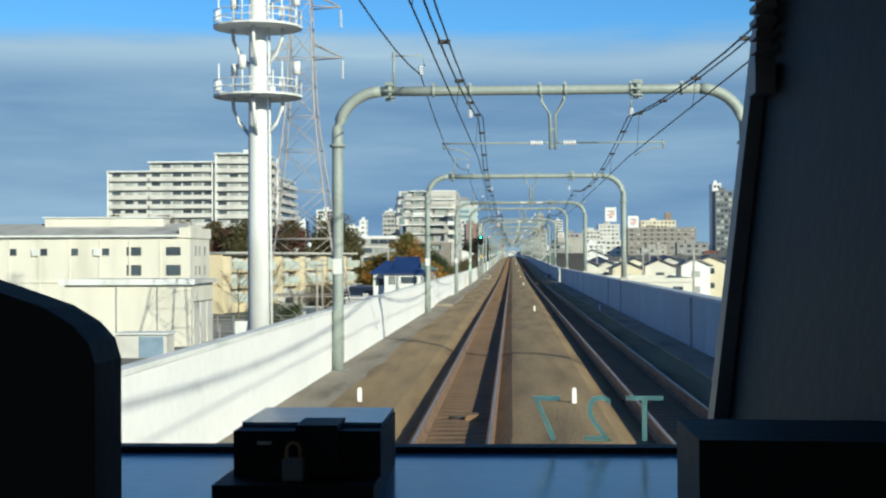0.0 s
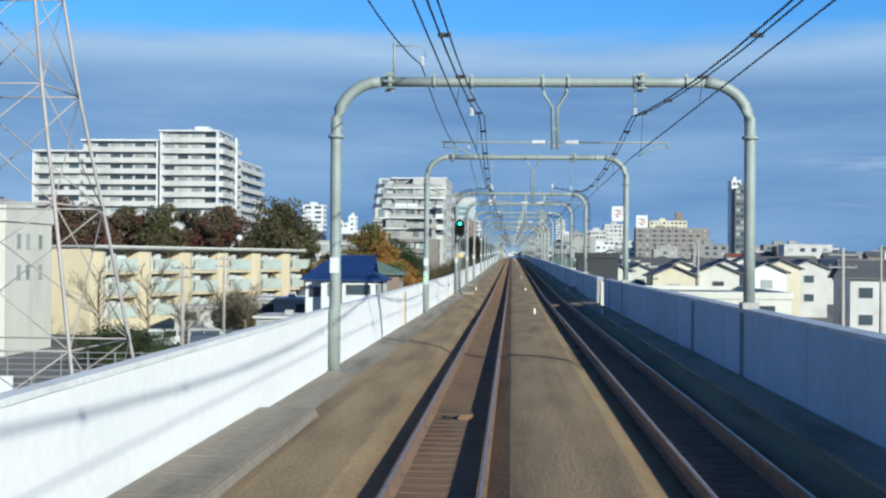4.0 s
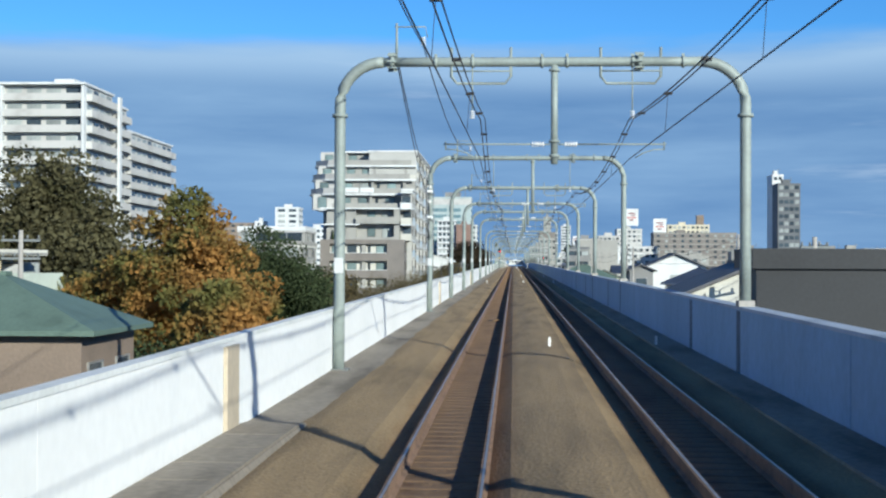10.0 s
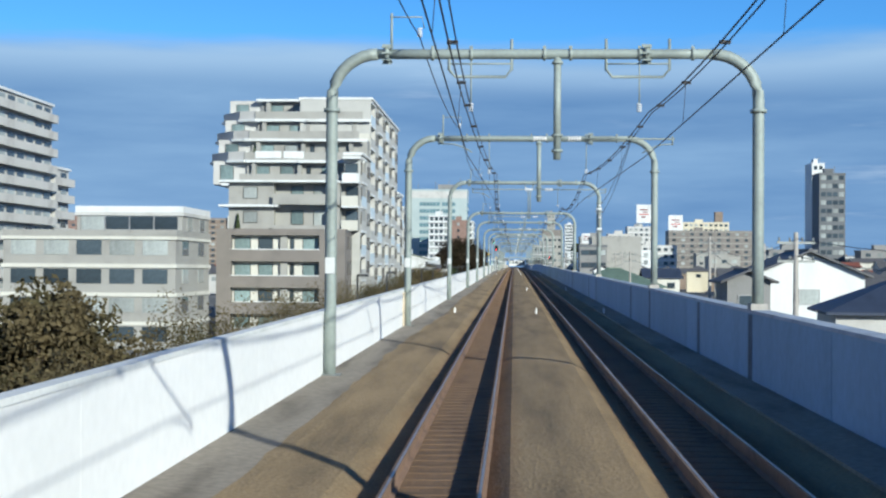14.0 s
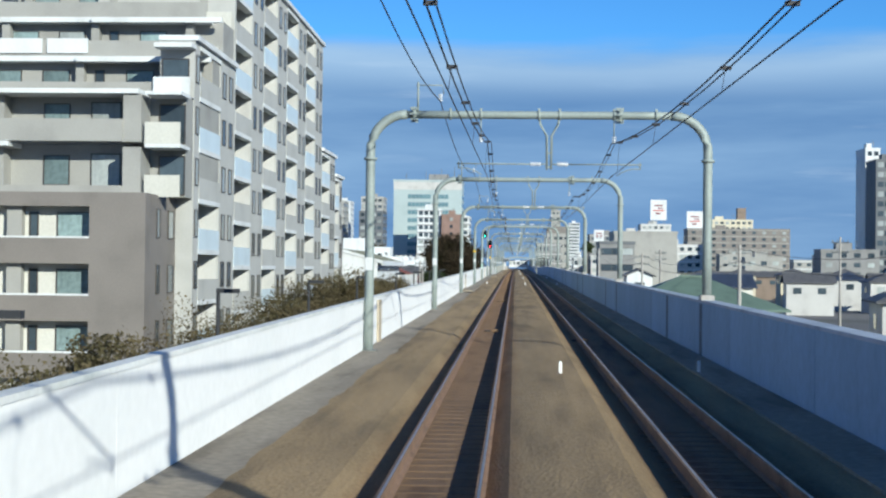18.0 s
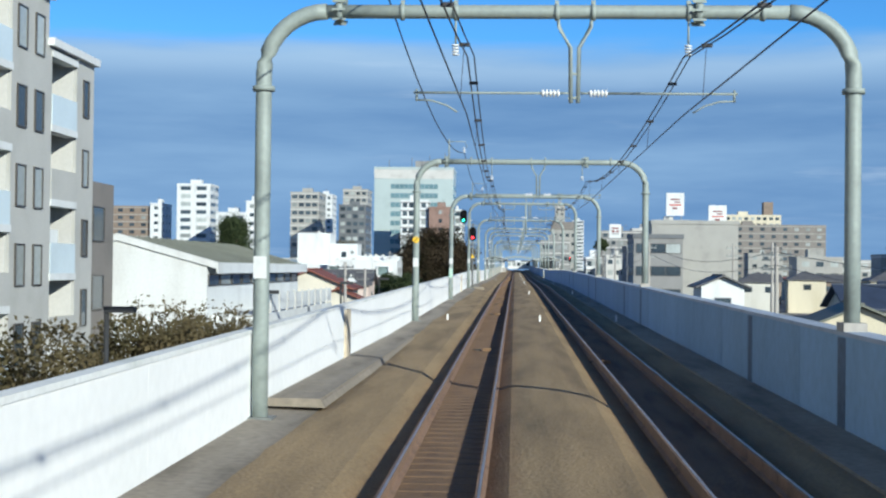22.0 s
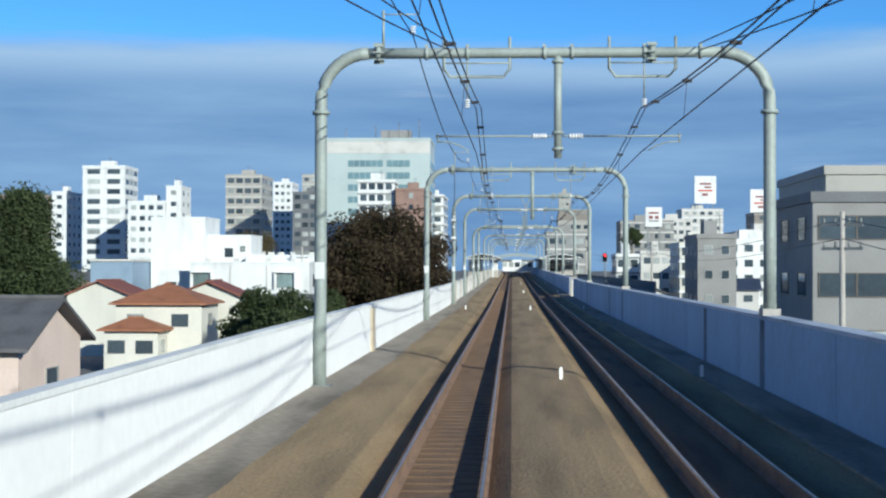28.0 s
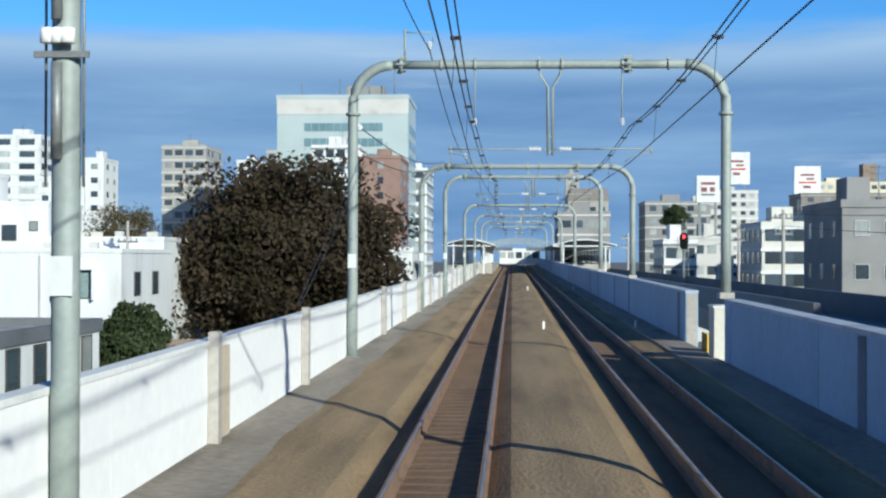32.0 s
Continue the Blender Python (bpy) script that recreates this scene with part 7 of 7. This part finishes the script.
tree("broad olive-brown tree beside the flats", -39.5, 318, 11.6, 14, M_LDARK, 3, low=0.05, dense=1.25, size=0.26)
for k, (x, y, top, w) in enumerate(((-48, 314, 8.6, 9), (-54, 318, 9.8, 10), (-60, 315, 9.2, 10), (-66, 319, 10.2, 11), (-72, 315, 9.0, 10), (-78, 319, 9.8, 11), (-84, 314, 9.2, 10), (-91, 318, 10.2, 11), (-98, 316, 9.6, 11))):
    tree("maroon autumn tree behind the yellow flats" if k not in (2, 7) else "dark olive tree behind the yellow flats", x, y, top + 1.3, w + 1, M_LRED if k not in (2, 7) else M_LDARK, 5 + k % 5, low=0.05, size=0.27)
tree("orange autumn tree with a wide crown", -20.2, 290, 6.5, 11, M_LORANGE, 11, low=0.1, size=0.2)
tree("orange autumn tree with green patches", -26.5, 296, 3.9, 10, M_LORANGE, 12, low=0.1, size=0.2)
tree("yellow-orange autumn tree near the viaduct", -14.8, 276, 1.4, 8, M_LORANGE, 13, low=0.1, size=0.2)
tree("dark green rounded tree near the viaduct", -18.0, 304, 5.3, 11, M_LGREEN, 15, low=0.05, dense=1.5, size=0.13)
tree("dark green tree beside the lane", -20.5, 314, 3.8, 9, M_LGREEN, 16, low=0.1, size=0.16)
tree("small dark conifer beside a lane", -23.0, 335, 3.0, 5, M_LGREEN, 17, cone=True, low=0.08)
tree("yellowing tree near the apartment house", -17.5, 340, 1.6, 8, M_LOLIVE, 18)
tree("huge dense dark brown-green tree behind the parapet", -18.6, 806, 11.2, 19.0, M_LBROWN, 21, low=0.04, dense=2.05, size=0.27)
tree("tall dark conifer among houses", -61.5, 774, 12.2, 20, M_LGREEN, 22, cone=True, low=0.06, dense=1.6, size=0.24)
tree("round green garden tree", -18.5, 718, 1.3, 7, M_LGREEN, 23, low=0.1)
tree("dark green bush before a yard wall", -22.0, 768, 0.9, 5, M_LGREEN, 27, low=0.1)
tree("round green garden tree", -22.5, 726, 0.8, 6, M_LGREEN, 24, low=0.1)
tree("brown autumn tree behind a white house", -47.0, 856, 10.6, 12, M_LOLIVE, 25)
tree("dark tree on a rooftop garden", 29.6, 935, 13.6, 4.4, M_LGREEN, 26, low=0.78)
for k, (x, y, top, w) in enumerate(((-11.6, 476, 2.8, 7), (-12.6, 466, 1.9, 7), (-11.6, 490, 1.2, 7), (-11.8, 511, 2.0, 7), (-12.0, 500, 1.2, 7), (-11.6, 452, 0.6, 7), (-12.2, 523, 1.2, 7), (-12.0, 436, -0.2, 7), (-12.4, 420, 0.2, 7))):
    tree("small olive-brown tree at the foot of the viaduct", x, y, top, w, M_LOLIVE, 41 + k % 3, low=0.15, size=0.085)
def bare_tree(x, y, top, width, seed):
    """A leafless winter tree: trunk, forking limbs and sprays of thin twigs."""
    t = thing("tree", "bare pale-brown winter tree in a yard", "tree", (x, y, GROUND), "bare trees")
    h, r = top - GROUND, random.Random(seed)
    bm = bmesh.new()
    tube(bm, [(0, 0, 0), (0.08, 0.05, h * 0.25), (-0.05, 0.04, h * 0.5), (0.05, 0, h * 0.8)], 0.15, 8, 0.04)
    trunk = part("trunk", bm, M_TWIG, t)
    twigs = bmesh.new()
    for k in range(11):
        a = 2.4 * k + r.uniform(-0.3, 0.3)
        z = h * r.uniform(0.2, 0.62)
        ln = width * 0.5 * r.uniform(0.6, 1.0)
        tip = Vector((ln * math.cos(a), ln * math.sin(a), min(h, z + h * r.uniform(0.22, 0.42))))
        root = Vector((0, 0, z))
        mid = root.lerp(tip, 0.5) + Vector((0, 0, -0.25))
        bm = bmesh.new()
        tube(bm, [root, mid, tip], 0.06, 5, 0.015)
        part("limb", bm, M_TWIG, trunk)
        for q in range(16):
            p = mid.lerp(tip, q / 15) if q > 4 else root.lerp(mid, 0.4 + 0.15 * q)
            d = Vector((r.uniform(-1, 1) + 0.7 * math.cos(a), r.uniform(-1, 1) + 0.7 * math.sin(a), r.uniform(0.3, 1.5))).normalized()
            e = p + d * r.uniform(0.7, 1.5)
            tube(twigs, [p, p.lerp(e, 0.5) + Vector((0, 0, 0.08)), e], 0.02, 3, 0.008)
            for w in range(3):
                g = p.lerp(e, r.uniform(0.3, 0.9))
                d2 = (d + Vector((r.uniform(-1, 1), r.uniform(-1, 1), r.uniform(-0.2, 0.8)))).normalized()
                tube(twigs, [g, g + d2 * r.uniform(0.35, 0.8)], 0.011, 3, 0.006)
    part("twigs", twigs, M_TWIG, t, "spray of thin pale twigs")


M_TWIG = mat("pale_winter_bark", (0.21, 0.165, 0.115), 0.95, 0.2, 3, 22, 0.4, stretch_z=0.2)
for k, (x, y, top, w) in enumerate(((-41.4, 217, 2.9, 6.5), (-37.6, 222, 2.5, 6.0), (-31.6, 214, -1.0, 4.0), (-30.4, 226, 0.2, 4.0), (-27.6, 224, -0.4, 3.4))):
    bare_tree(x, y, top, w, 60 + k)


def hedge(name, lab, material, xa, xb, ya, yb, top, seed, count, size):
    r = np.random.RandomState(seed)
    y = r.uniform(ya, yb, count)
    x = r.uniform(xa, xb, count)
    crest = top + 1.5 * np.sin(y * 0.31 + seed) * np.sin(y * 0.113) + 0.7 * np.sin(y * 0.9 + x) + 0.5 * np.sin(y * 2.3 + 2 * x)
    z = GROUND + (crest - GROUND) * r.uniform(0.1, 1.0, count) ** 0.62 + np.interp(y, LIFT_Y, LIFT)
    p = np.stack([x, y, z], 1) + r.normal(size=(count, 3)) * 0.14
    a = r.normal(size=(count, 3))
    a /= np.linalg.norm(a, axis=1)[:, None]
    b = np.cross(a, r.normal(size=(count, 3)))
    b /= np.linalg.norm(b, axis=1)[:, None]
    s = size * r.uniform(0.6, 1.3, (count, 1))
    v = np.stack([p - a * s, p + b * s * 0.5, p + a * s, p - b * s * 0.5], 1).reshape(-1, 3)
    me = bpy.data.meshes.new(name)
    me.from_pydata(v.tolist(), [], [(4 * i, 4 * i + 1, 4 * i + 2, 4 * i + 3) for i in range(count)])
    me.materials.append(material)
    return tagged(new(name, me), lab, "shrubs", kind="stuff")


hedge("shrubs", "brown-green shrubs growing along the foot of the viaduct", M_LOLIVE, -14.5, -9.0, 318, 452, -0.8, 1, 200000, 0.075)
hedge("shrubs", "olive-brown shrubs between the viaduct and apartment house", M_LOLIVE, -13.5, -8.5, 452, 532, -1.3, 2, 230000, 0.055)
hedge("shrubs", "low dark shrubs below the viaduct", M_LGREEN, -24, -9.5, 252, 318, -2.6, 3, 50000, 0.11)
hedge("shrubs", "dark shrubs in gardens beside the line", M_LGREEN, -14, -9.5, 690, 735, -3.0, 4, 30000, 0.09)


hedge("shrubs", "low dark green bushes in a yard", M_LGREEN, -34.5, -28.0, 185, 195, -4.3, 5, 16000, 0.09)
hedge("shrubs", "clipped dark bushes beside the flats", M_LDARK, -32.0, -27.5, 228, 233, -3.4, 6, 9000, 0.1)


# ---------------------------------------------------------------- yards and fences below the viaduct
def fence(x0, x1, y, top, lab, material=M_FRAME):
    t = thing("fence", lab, "fence", (x0, y, GROUND), "yard fences")
    h = top - GROUND
    n = max(2, int((x1 - x0) / 2))
    post = shared(("post", round(h, 2), material.name), lambda bm: box(bm, -0.04, 0.04, -0.04, 0.04, 0, h), material)
    for k in range(n + 1):
        part("post", post, None, t, at=((x1 - x0) * k / n, 0, 0))
    for k in range(5):
        boxes("rail", material, t, (0, x1 - x0, -0.02, 0.02, h * (0.15 + 0.2 * k), h * (0.15 + 0.2 * k) + 0.05))
    return t


fence(-44, -14, 176, -4.3, "grey steel fence round a yard")
fence(-40, -10, 158, -4.6, "grey steel fence beside a lane")
fence(-30, -10, 206, -4.2, "grey steel fence in front of houses")
for x, y, w, d, top, m, lab in ((-24.7, 233, 8.6, 9.5, -2.1, M_ROOFC, "low grey flat-roofed garage beside the flats"), (-21.4, 211, 5.2, 8, -3.1, M_ROOFC, "low grey store with a flat roof"),
                                (-35.5, 240, 7, 7, -3.4, M_APTW, "small pale store in front of the flats")):
    t = thing("shed", lab, "shed", (x, y, GROUND))
    h = top - GROUND
    boxes("wall", m, t, (-w / 2, w / 2, 0, d, 0, h - 0.25))
    roof = boxes("roof", M_APTW, t, (-w / 2 - 0.3, w / 2 + 0.3, -0.3, d + 0.3, h - 0.25, h), label="pale flat roof slab")
    boxes("roof_vent", M_ROOFC, roof, (-0.4, 0.4, d * 0.5, d * 0.5 + 0.6, h, h + 0.45))
    face_windows(t, -w / 2 + 0.4, w / 2 - 0.4, 0.0, h - 2.4, 1, 2.4, 2, 1.5, 1.1, 0, 0.7)


def parked_van(x, y, material, lab, turn):
    t = thing("van", lab, "van", (x, y, GROUND + lift(y)), "vans parked in the yard")
    t.rotation_euler = (0, 0, radians(turn))
    bm = bmesh.new()
    prism(bm, [(-2.2, 0.35), (2.1, 0.35), (2.2, 0.6), (2.15, 1.0), (1.6, 1.15), (1.05, 1.9), (-2.05, 1.95), (-2.2, 1.7)], -0.82, 0.82)
    bmesh.ops.bevel(bm, geom=list(bm.edges), offset=0.06, segments=2, affect="EDGES")
    part("body", bm, material, t)
    for s in (-1, 1):
        boxes("side_window", M_GLASS, t, (-1.9, 0.95, s * 0.83 - 0.01, s * 0.83 + 0.01, 1.15, 1.7))
    bm = bmesh.new()
    prism(bm, [(1.62, 1.17), (1.64, 1.19), (1.12, 1.86), (1.1, 1.84)], -0.7, 0.7)
    part("windscreen", bm, M_GLASS, t)
    for sx in (-1.4, 1.35):
        for s in (-1, 1):
            bm = bmesh.new()
            tube(bm, [(sx, s * 0.66, 0.31), (sx, s * 0.84, 0.31)], 0.31, 14)
            part("wheel", bm, M_CABDARK, t)


parked_van(-26.6, 204, M_BLUEGR, "dark blue-grey van parked in a yard", 15)
parked_van(-33.5, 213, M_WHITE, "white van parked in a yard", 80)
parked_van(-29.5, 215, M_ROOFC, "grey van parked beside a shed", 20)

# ---------------------------------------------------------------- station ahead
def station():
    y0 = 872.0
    z0 = rise(y0)
    t = thing("railway_station", "small station with low white canopies over the platforms", "railway station", (1.92, y0, z0))
    L = 92
    for s, xa, xb in ((-1, -9.5, -3.6), (1, 4.6, 12.0)):
        boxes("platform", M_CONC, t, (xa, xb, 0, L, -0.3, 1.25))
        boxes("platform_edge", M_WHITE, t, (xb - 0.5, xb, 0, L, 1.25, 1.27) if s < 0 else (xa, xa + 0.5, 0, L, 1.25, 1.27))
        bm = bmesh.new()
        arc = [(xa - 0.4 + (xb - xa + 0.8) * k / 8, 3.75 + 0.75 * math.sin(math.pi * k / 8)) for k in range(9)]
        prism(bm, arc + [(x, z - 0.14) for x, z in arc[::-1]], -6, L)
        part("canopy", bm, M_WHITE, t, "white arched canopy")
        for k in range(10):
            for xx in (xa + 1.0, xb - 1.0):
                boxes("column", M_WHITE, t, (xx - 0.09, xx + 0.09, -5.6 + k * 9.6, -5.42 + k * 9.6, -0.2, 4.0))
            boxes("canopy_beam", M_WHITE, t, (xa - 0.3, xb + 0.3, -5.6 + k * 9.6, -5.42 + k * 9.6, 3.5, 3.66))
        bw = xa if s < 0 else xb - 0.15
        for k in range(12):
            boxes("screen_frame", M_WHITE, t, (bw, bw + 0.15, 1 + 7.4 * k, 1.2 + 7.4 * k, 1.25, 3.7))
            boxes("screen_pane", M_TEALW, t, (bw + 0.04, bw + 0.1, 1.2 + 7.4 * k, 8.4 + 7.4 * k, 1.5, 3.2))
    # slim white roof trusses over the tracks
    for k in range(6):
        y = 4 + 14 * k
        bm = bmesh.new()
        low = [(-4.2 + 8.6 * i / 8, 4.2 + 0.55 * math.sin(math.pi * i / 8)) for i in range(9)]
        prism(bm, low + [(x, z - 0.1) for x, z in low[::-1]], y, y + 0.18)
        part("roof_truss", bm, M_POLE, t)
    for xa in (-3.3, 0.9):
        boxes("hanging_sign", M_DGREY, t, (xa, xa + 2.4, 2, 2.15, 3.0, 3.45))
        for xx in (xa + 0.2, xa + 2.1):
            boxes("sign_rod", M_STEELD, t, (xx, xx + 0.05, 2.04, 2.1, 3.45, 4.4))
    boxes("bridge_building", M_WHITE, t, (-3.4, 4.5, L - 2, L + 4, 0.9, 3.9), label="pale building across the line's end")
    for k in range(5):
        window(t, -2.8 + 1.6 * k, L - 2.01, 2.0, 1.2, 1.2, 0)
    return t


station()


# ---------------------------------------------------------------- sleepers
TR = [o for o in bpy.data.objects if o.name.startswith("railway_track")]
sl = shared(("sleeper", 0), lambda bm: prism(bm, [(-0.12, -0.325), (0.12, -0.325), (0.1, -0.241), (-0.1, -0.241)], -0.74, 0.74, "x"), M_SLEEP)
for k in range(100):
    part("sleeper", sl, None, TR[0], at=(0, 18 + 0.6 * k, rise(18 + 0.6 * k)))
for cx, ta, tb, tr in ((0.0, 78.0, 760.0, TR[0]), (3.85, 5.0, 400.0, TR[1])):
    n = int((tb - ta) / 0.6)
    v, f = [], []
    for k in range(n):
        y = ta + 0.6 * k
        z = rise(y)
        for x in (-0.74, 0.74):
            v += [(cx + x, y - 0.12, z - 0.325), (cx + x, y + 0.12, z - 0.325), (cx + x, y + 0.1, z - 0.241), (cx + x, y - 0.1, z - 0.241)]
        b = 8 * k
        f += [(b, b + 1, b + 2, b + 3), (b + 7, b + 6, b + 5, b + 4), (b + 3, b + 2, b + 6, b + 7), (b, b + 3, b + 7, b + 4), (b + 1, b + 5, b + 6, b + 2)]
    me = bpy.data.meshes.new("sleeper_run")
    me.from_pydata(v, [], f)
    me.materials.append(M_SLEEP)
    o = new("sleeper_run", me)
    o.parent = tr
    tagged(o, kind="stuff")

# ---------------------------------------------------------------- driving cab at the start of the ride
def driving_cab():
    t = thing("driving_cab", "dark driving cab of a commuter train standing on the track", "train cab", (0, 0, 0))
    skin = mat("brushed_train_skin", (0.55, 0.56, 0.57), 0.35, 0.05, 1, 20, 0.03, metal=0.8)
    # blue base colour paints the sky's reflection on the sill and box lid
    painted_sky = mat("sill_painted_sky_blue", (0.17, 0.36, 0.60), 0.2, 0.05, 2, 30, 0.02)
    brass = mat("brass_shackle", (0.80, 0.52, 0.20), 0.4, 0.05, 3, 30, 0, metal=0.25)
    zinc = mat("dull_zinc", (0.46, 0.44, 0.42), 0.5, 0.06, 3, 30, 0.02, metal=0.2)
    F = 1.92
    # body
    boxes("floor", M_CABDARK, t, (-1.44, 1.44, -1.6, F, 1.02, 1.12))
    boxes("roof", skin, t, (-1.47, 1.47, -1.6, F + 0.1, 3.5, 3.62))
    # the unseen bulkhead has a gap, added to bring daylight onto the desk
    for xa, xb, za, zb in ((-1.44, 1.44, 1.12, 2.4), (-1.44, 1.44, 3.0, 3.5), (-1.44, -1.1, 2.4, 3.0), (1.1, 1.44, 2.4, 3.0)):
        boxes("bulkhead_panel", M_CABDARK, t, (xa, xb, -1.62, -1.54, za, zb))
    # the side wall; its unseen cab-door drop window is opened to let daylight in
    for ya, yb, za, zb in ((-1.54, F, 0.85, 2.25), (-1.54, F, 3.1, 3.5), (-1.54, -0.2, 2.25, 3.1), (0.75, F, 2.25, 3.1)):
        boxes("side_wall", M_CABDARK, t, (-1.47, -1.40, ya, yb, za, zb))
    boxes("side_wall", M_CABDARK, t, (1.40, 1.47, -1.54, F, 0.85, 3.5))
    boxes("front_panel", skin, t, (-1.47, 1.47, F, F + 0.08, 0.8, 2.43))
    boxes("front_header", skin, t, (-1.47, 1.47, F, F + 0.08, 3.2, 3.5))
    boxes("corner_post", skin, t, (-1.47, -1.27, F, F + 0.08, 2.43, 3.2))
    boxes("middle_post", M_CABDARK, t, (-0.52, -0.42, F, F + 0.06, 2.43, 3.2))
    bm = bmesh.new()
    prism(bm, [(1.200, 2.43), (1.47, 2.43), (1.47, 3.2), (1.285, 3.2)], F, F + 0.08)
    part("corner_post", bm, M_CABDARK, t)
    bm = bmesh.new()
    prism(bm, [(1.178, 2.46), (1.197, 2.46), (1.285, 3.2), (1.266, 3.2)], F - 0.05, F + 0.0)
    part("window_frame", bm, M_CABGREY, t, "grey slanted windscreen frame")
    # inner side panel with vents and a small lit window
    bm = bmesh.new()
    lo = [bm.verts.new(p) for p in ((1.178, F - 0.03, 2.3), (1.40, F - 0.03, 2.3), (1.40, 0.3, 2.3), (1.36, 0.3, 2.3))]
    hi = [bm.verts.new(p) for p in ((1.306, F - 0.03, 3.4), (1.40, F - 0.03, 3.4), (1.40, 0.3, 3.4), (1.38, 0.3, 3.4))]
    bm.faces.new(lo)
    bm.faces.new(hi)
    for k in range(4):
        bm.faces.new((lo[k], lo[(k + 1) % 4], hi[(k + 1) % 4], hi[k]))
    side = part("side_panel", bm, M_CABDARK, t)
    for k in range(7):
        boxes("vent_slat", M_CABGREY, side, (1.235, 1.262, F - 0.09, F - 0.04, 2.985 + 0.018 * k, 2.993 + 0.018 * k))
    boxes("switch_box", M_CABGREY, side, (1.232, 1.258, F - 0.10, F - 0.04, 2.93, 2.97))
    boxes("small_pane", M_CURT, side, (1.285, 1.315, 1.20, 1.30, 2.87, 2.90), label="small pale pane")
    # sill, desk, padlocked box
    boxes("sill", painted_sky, t, (-0.42, 1.2, 1.42, F - 0.035, 2.42, 2.460), label="glossy sill with the sky's reflection painted in blue")
    boxes("sill_gasket", M_CABDARK, t, (-0.42, 1.2, F - 0.035, F, 2.42, 2.468))
    boxes("desk", M_CABDARK, t, (-1.3, 1.2, 1.0, 1.42, 1.12, 2.30))
    bx = boxes("locked_box", M_CABDARK, t, (0.610, 0.774, 1.56, 1.76, 2.49, 2.541), label="black metal box with a glossy lid")
    boxes("lid", painted_sky, bx, (0.612, 0.772, 1.60, 1.76, 2.541, 2.546))
    boxes("hasp", M_CABDARK, bx, (0.682, 0.728, 1.545, 1.62, 2.50, 2.549))
    boxes("base", M_CABDARK, bx, (0.598, 0.772, 1.50, 1.78, 2.46, 2.49))
    boxes("label_strip", M_WHITE, bx, (0.637, 0.653, 1.556, 1.56, 2.526, 2.530))
    lock = boxes("padlock", zinc, bx, (0.669, 0.692, 1.53, 1.545, 2.488, 2.514), label="steel padlock with a brass shackle")
    bm = bmesh.new()
    tube(bm, [(0.673, 1.538, 2.512)] + [(0.6805 - 0.0075 * math.cos(radians(a)), 1.538, 2.522 + 0.009 * math.sin(radians(a))) for a in range(0, 181, 30)] + [(0.688, 1.538, 2.512)], 0.0022, 6)
    part("shackle", bm, brass, lock)
    bx.location.z = -0.012
    # seat back and console
    bm = bmesh.new()
    prism(bm, [(0.09, 1.6), (0.660, 1.6), (0.660, 2.655), (0.656, 2.668), (0.646, 2.679), (0.628, 2.690), (0.585, 2.705), (0.5, 2.73), (0.09, 2.745)], 0.87, 0.93)
    part("seat_back", bm, M_CABDARK, t, "black rounded seat back")
    bm = bmesh.new()
    prism(bm, [(1.080, 1.6), (1.40, 1.6), (1.40, 2.563), (1.077, 2.566)], 1.2, 1.36)
    part("side_console", bm, M_CABDARK, t)
    # the set number's reflection in the windscreen, built as solid reversed characters
    reflected_ink = mat("pale_green_lettering", (0.45, 0.70, 0.64), 0.5, 0.05, 3, 20, 0)
    ink = reflected_ink.node_tree
    # translucent layer added so that light from ahead brightens the characters
    thin = ink.nodes.new("ShaderNodeBsdfTranslucent")
    thin.inputs["Color"].default_value = (0.95, 0.95, 0.72, 1)
    both = ink.nodes.new("ShaderNodeAddShader")
    ink.links.new(ink.nodes["Principled BSDF"].outputs[0], both.inputs[0])
    ink.links.new(thin.outputs[0], both.inputs[1])
    ink.links.new(both.outputs[0], ink.nodes["Material Output"].inputs["Surface"])
    for ch, xr in (("T", 1.124), ("2", 1.057), ("7", 0.989)):
        cu = bpy.data.curves.new("set_number", "FONT")
        cu.body, cu.size, cu.extrude, cu.offset = ch, 0.091, 0.0006, -0.0012
        tmp = bpy.data.objects.new("set_number", cu)
        me = bpy.data.meshes.new_from_object(tmp)
        bpy.data.objects.remove(tmp)
        me.materials.append(reflected_ink)
        n = part("set_number", me, None, t, "pale green character seen in reverse")
        n.location = (xr, F - 0.02, 2.474)
        n.rotation_euler = (radians(90), 0, radians(180))
    # underframe and wheels
    boxes("underframe", M_STEELD, t, (-1.2, 1.2, -1.5, F - 0.3, 0.62, 0.95))
    for y in (-0.7, 1.1):
        for x in (-0.566, 0.566):
            bm = bmesh.new()
            tube(bm, [(x - 0.06, y, 0.41), (x + 0.06, y, 0.41)], 0.41, 24)
            part("wheel", bm, M_RAIL, t)
        bm = bmesh.new()
        tube(bm, [(-0.9, y, 0.41), (0.9, y, 0.41)], 0.08, 8)
        part("axle", bm, M_STEELD, t)
    return t


driving_cab()
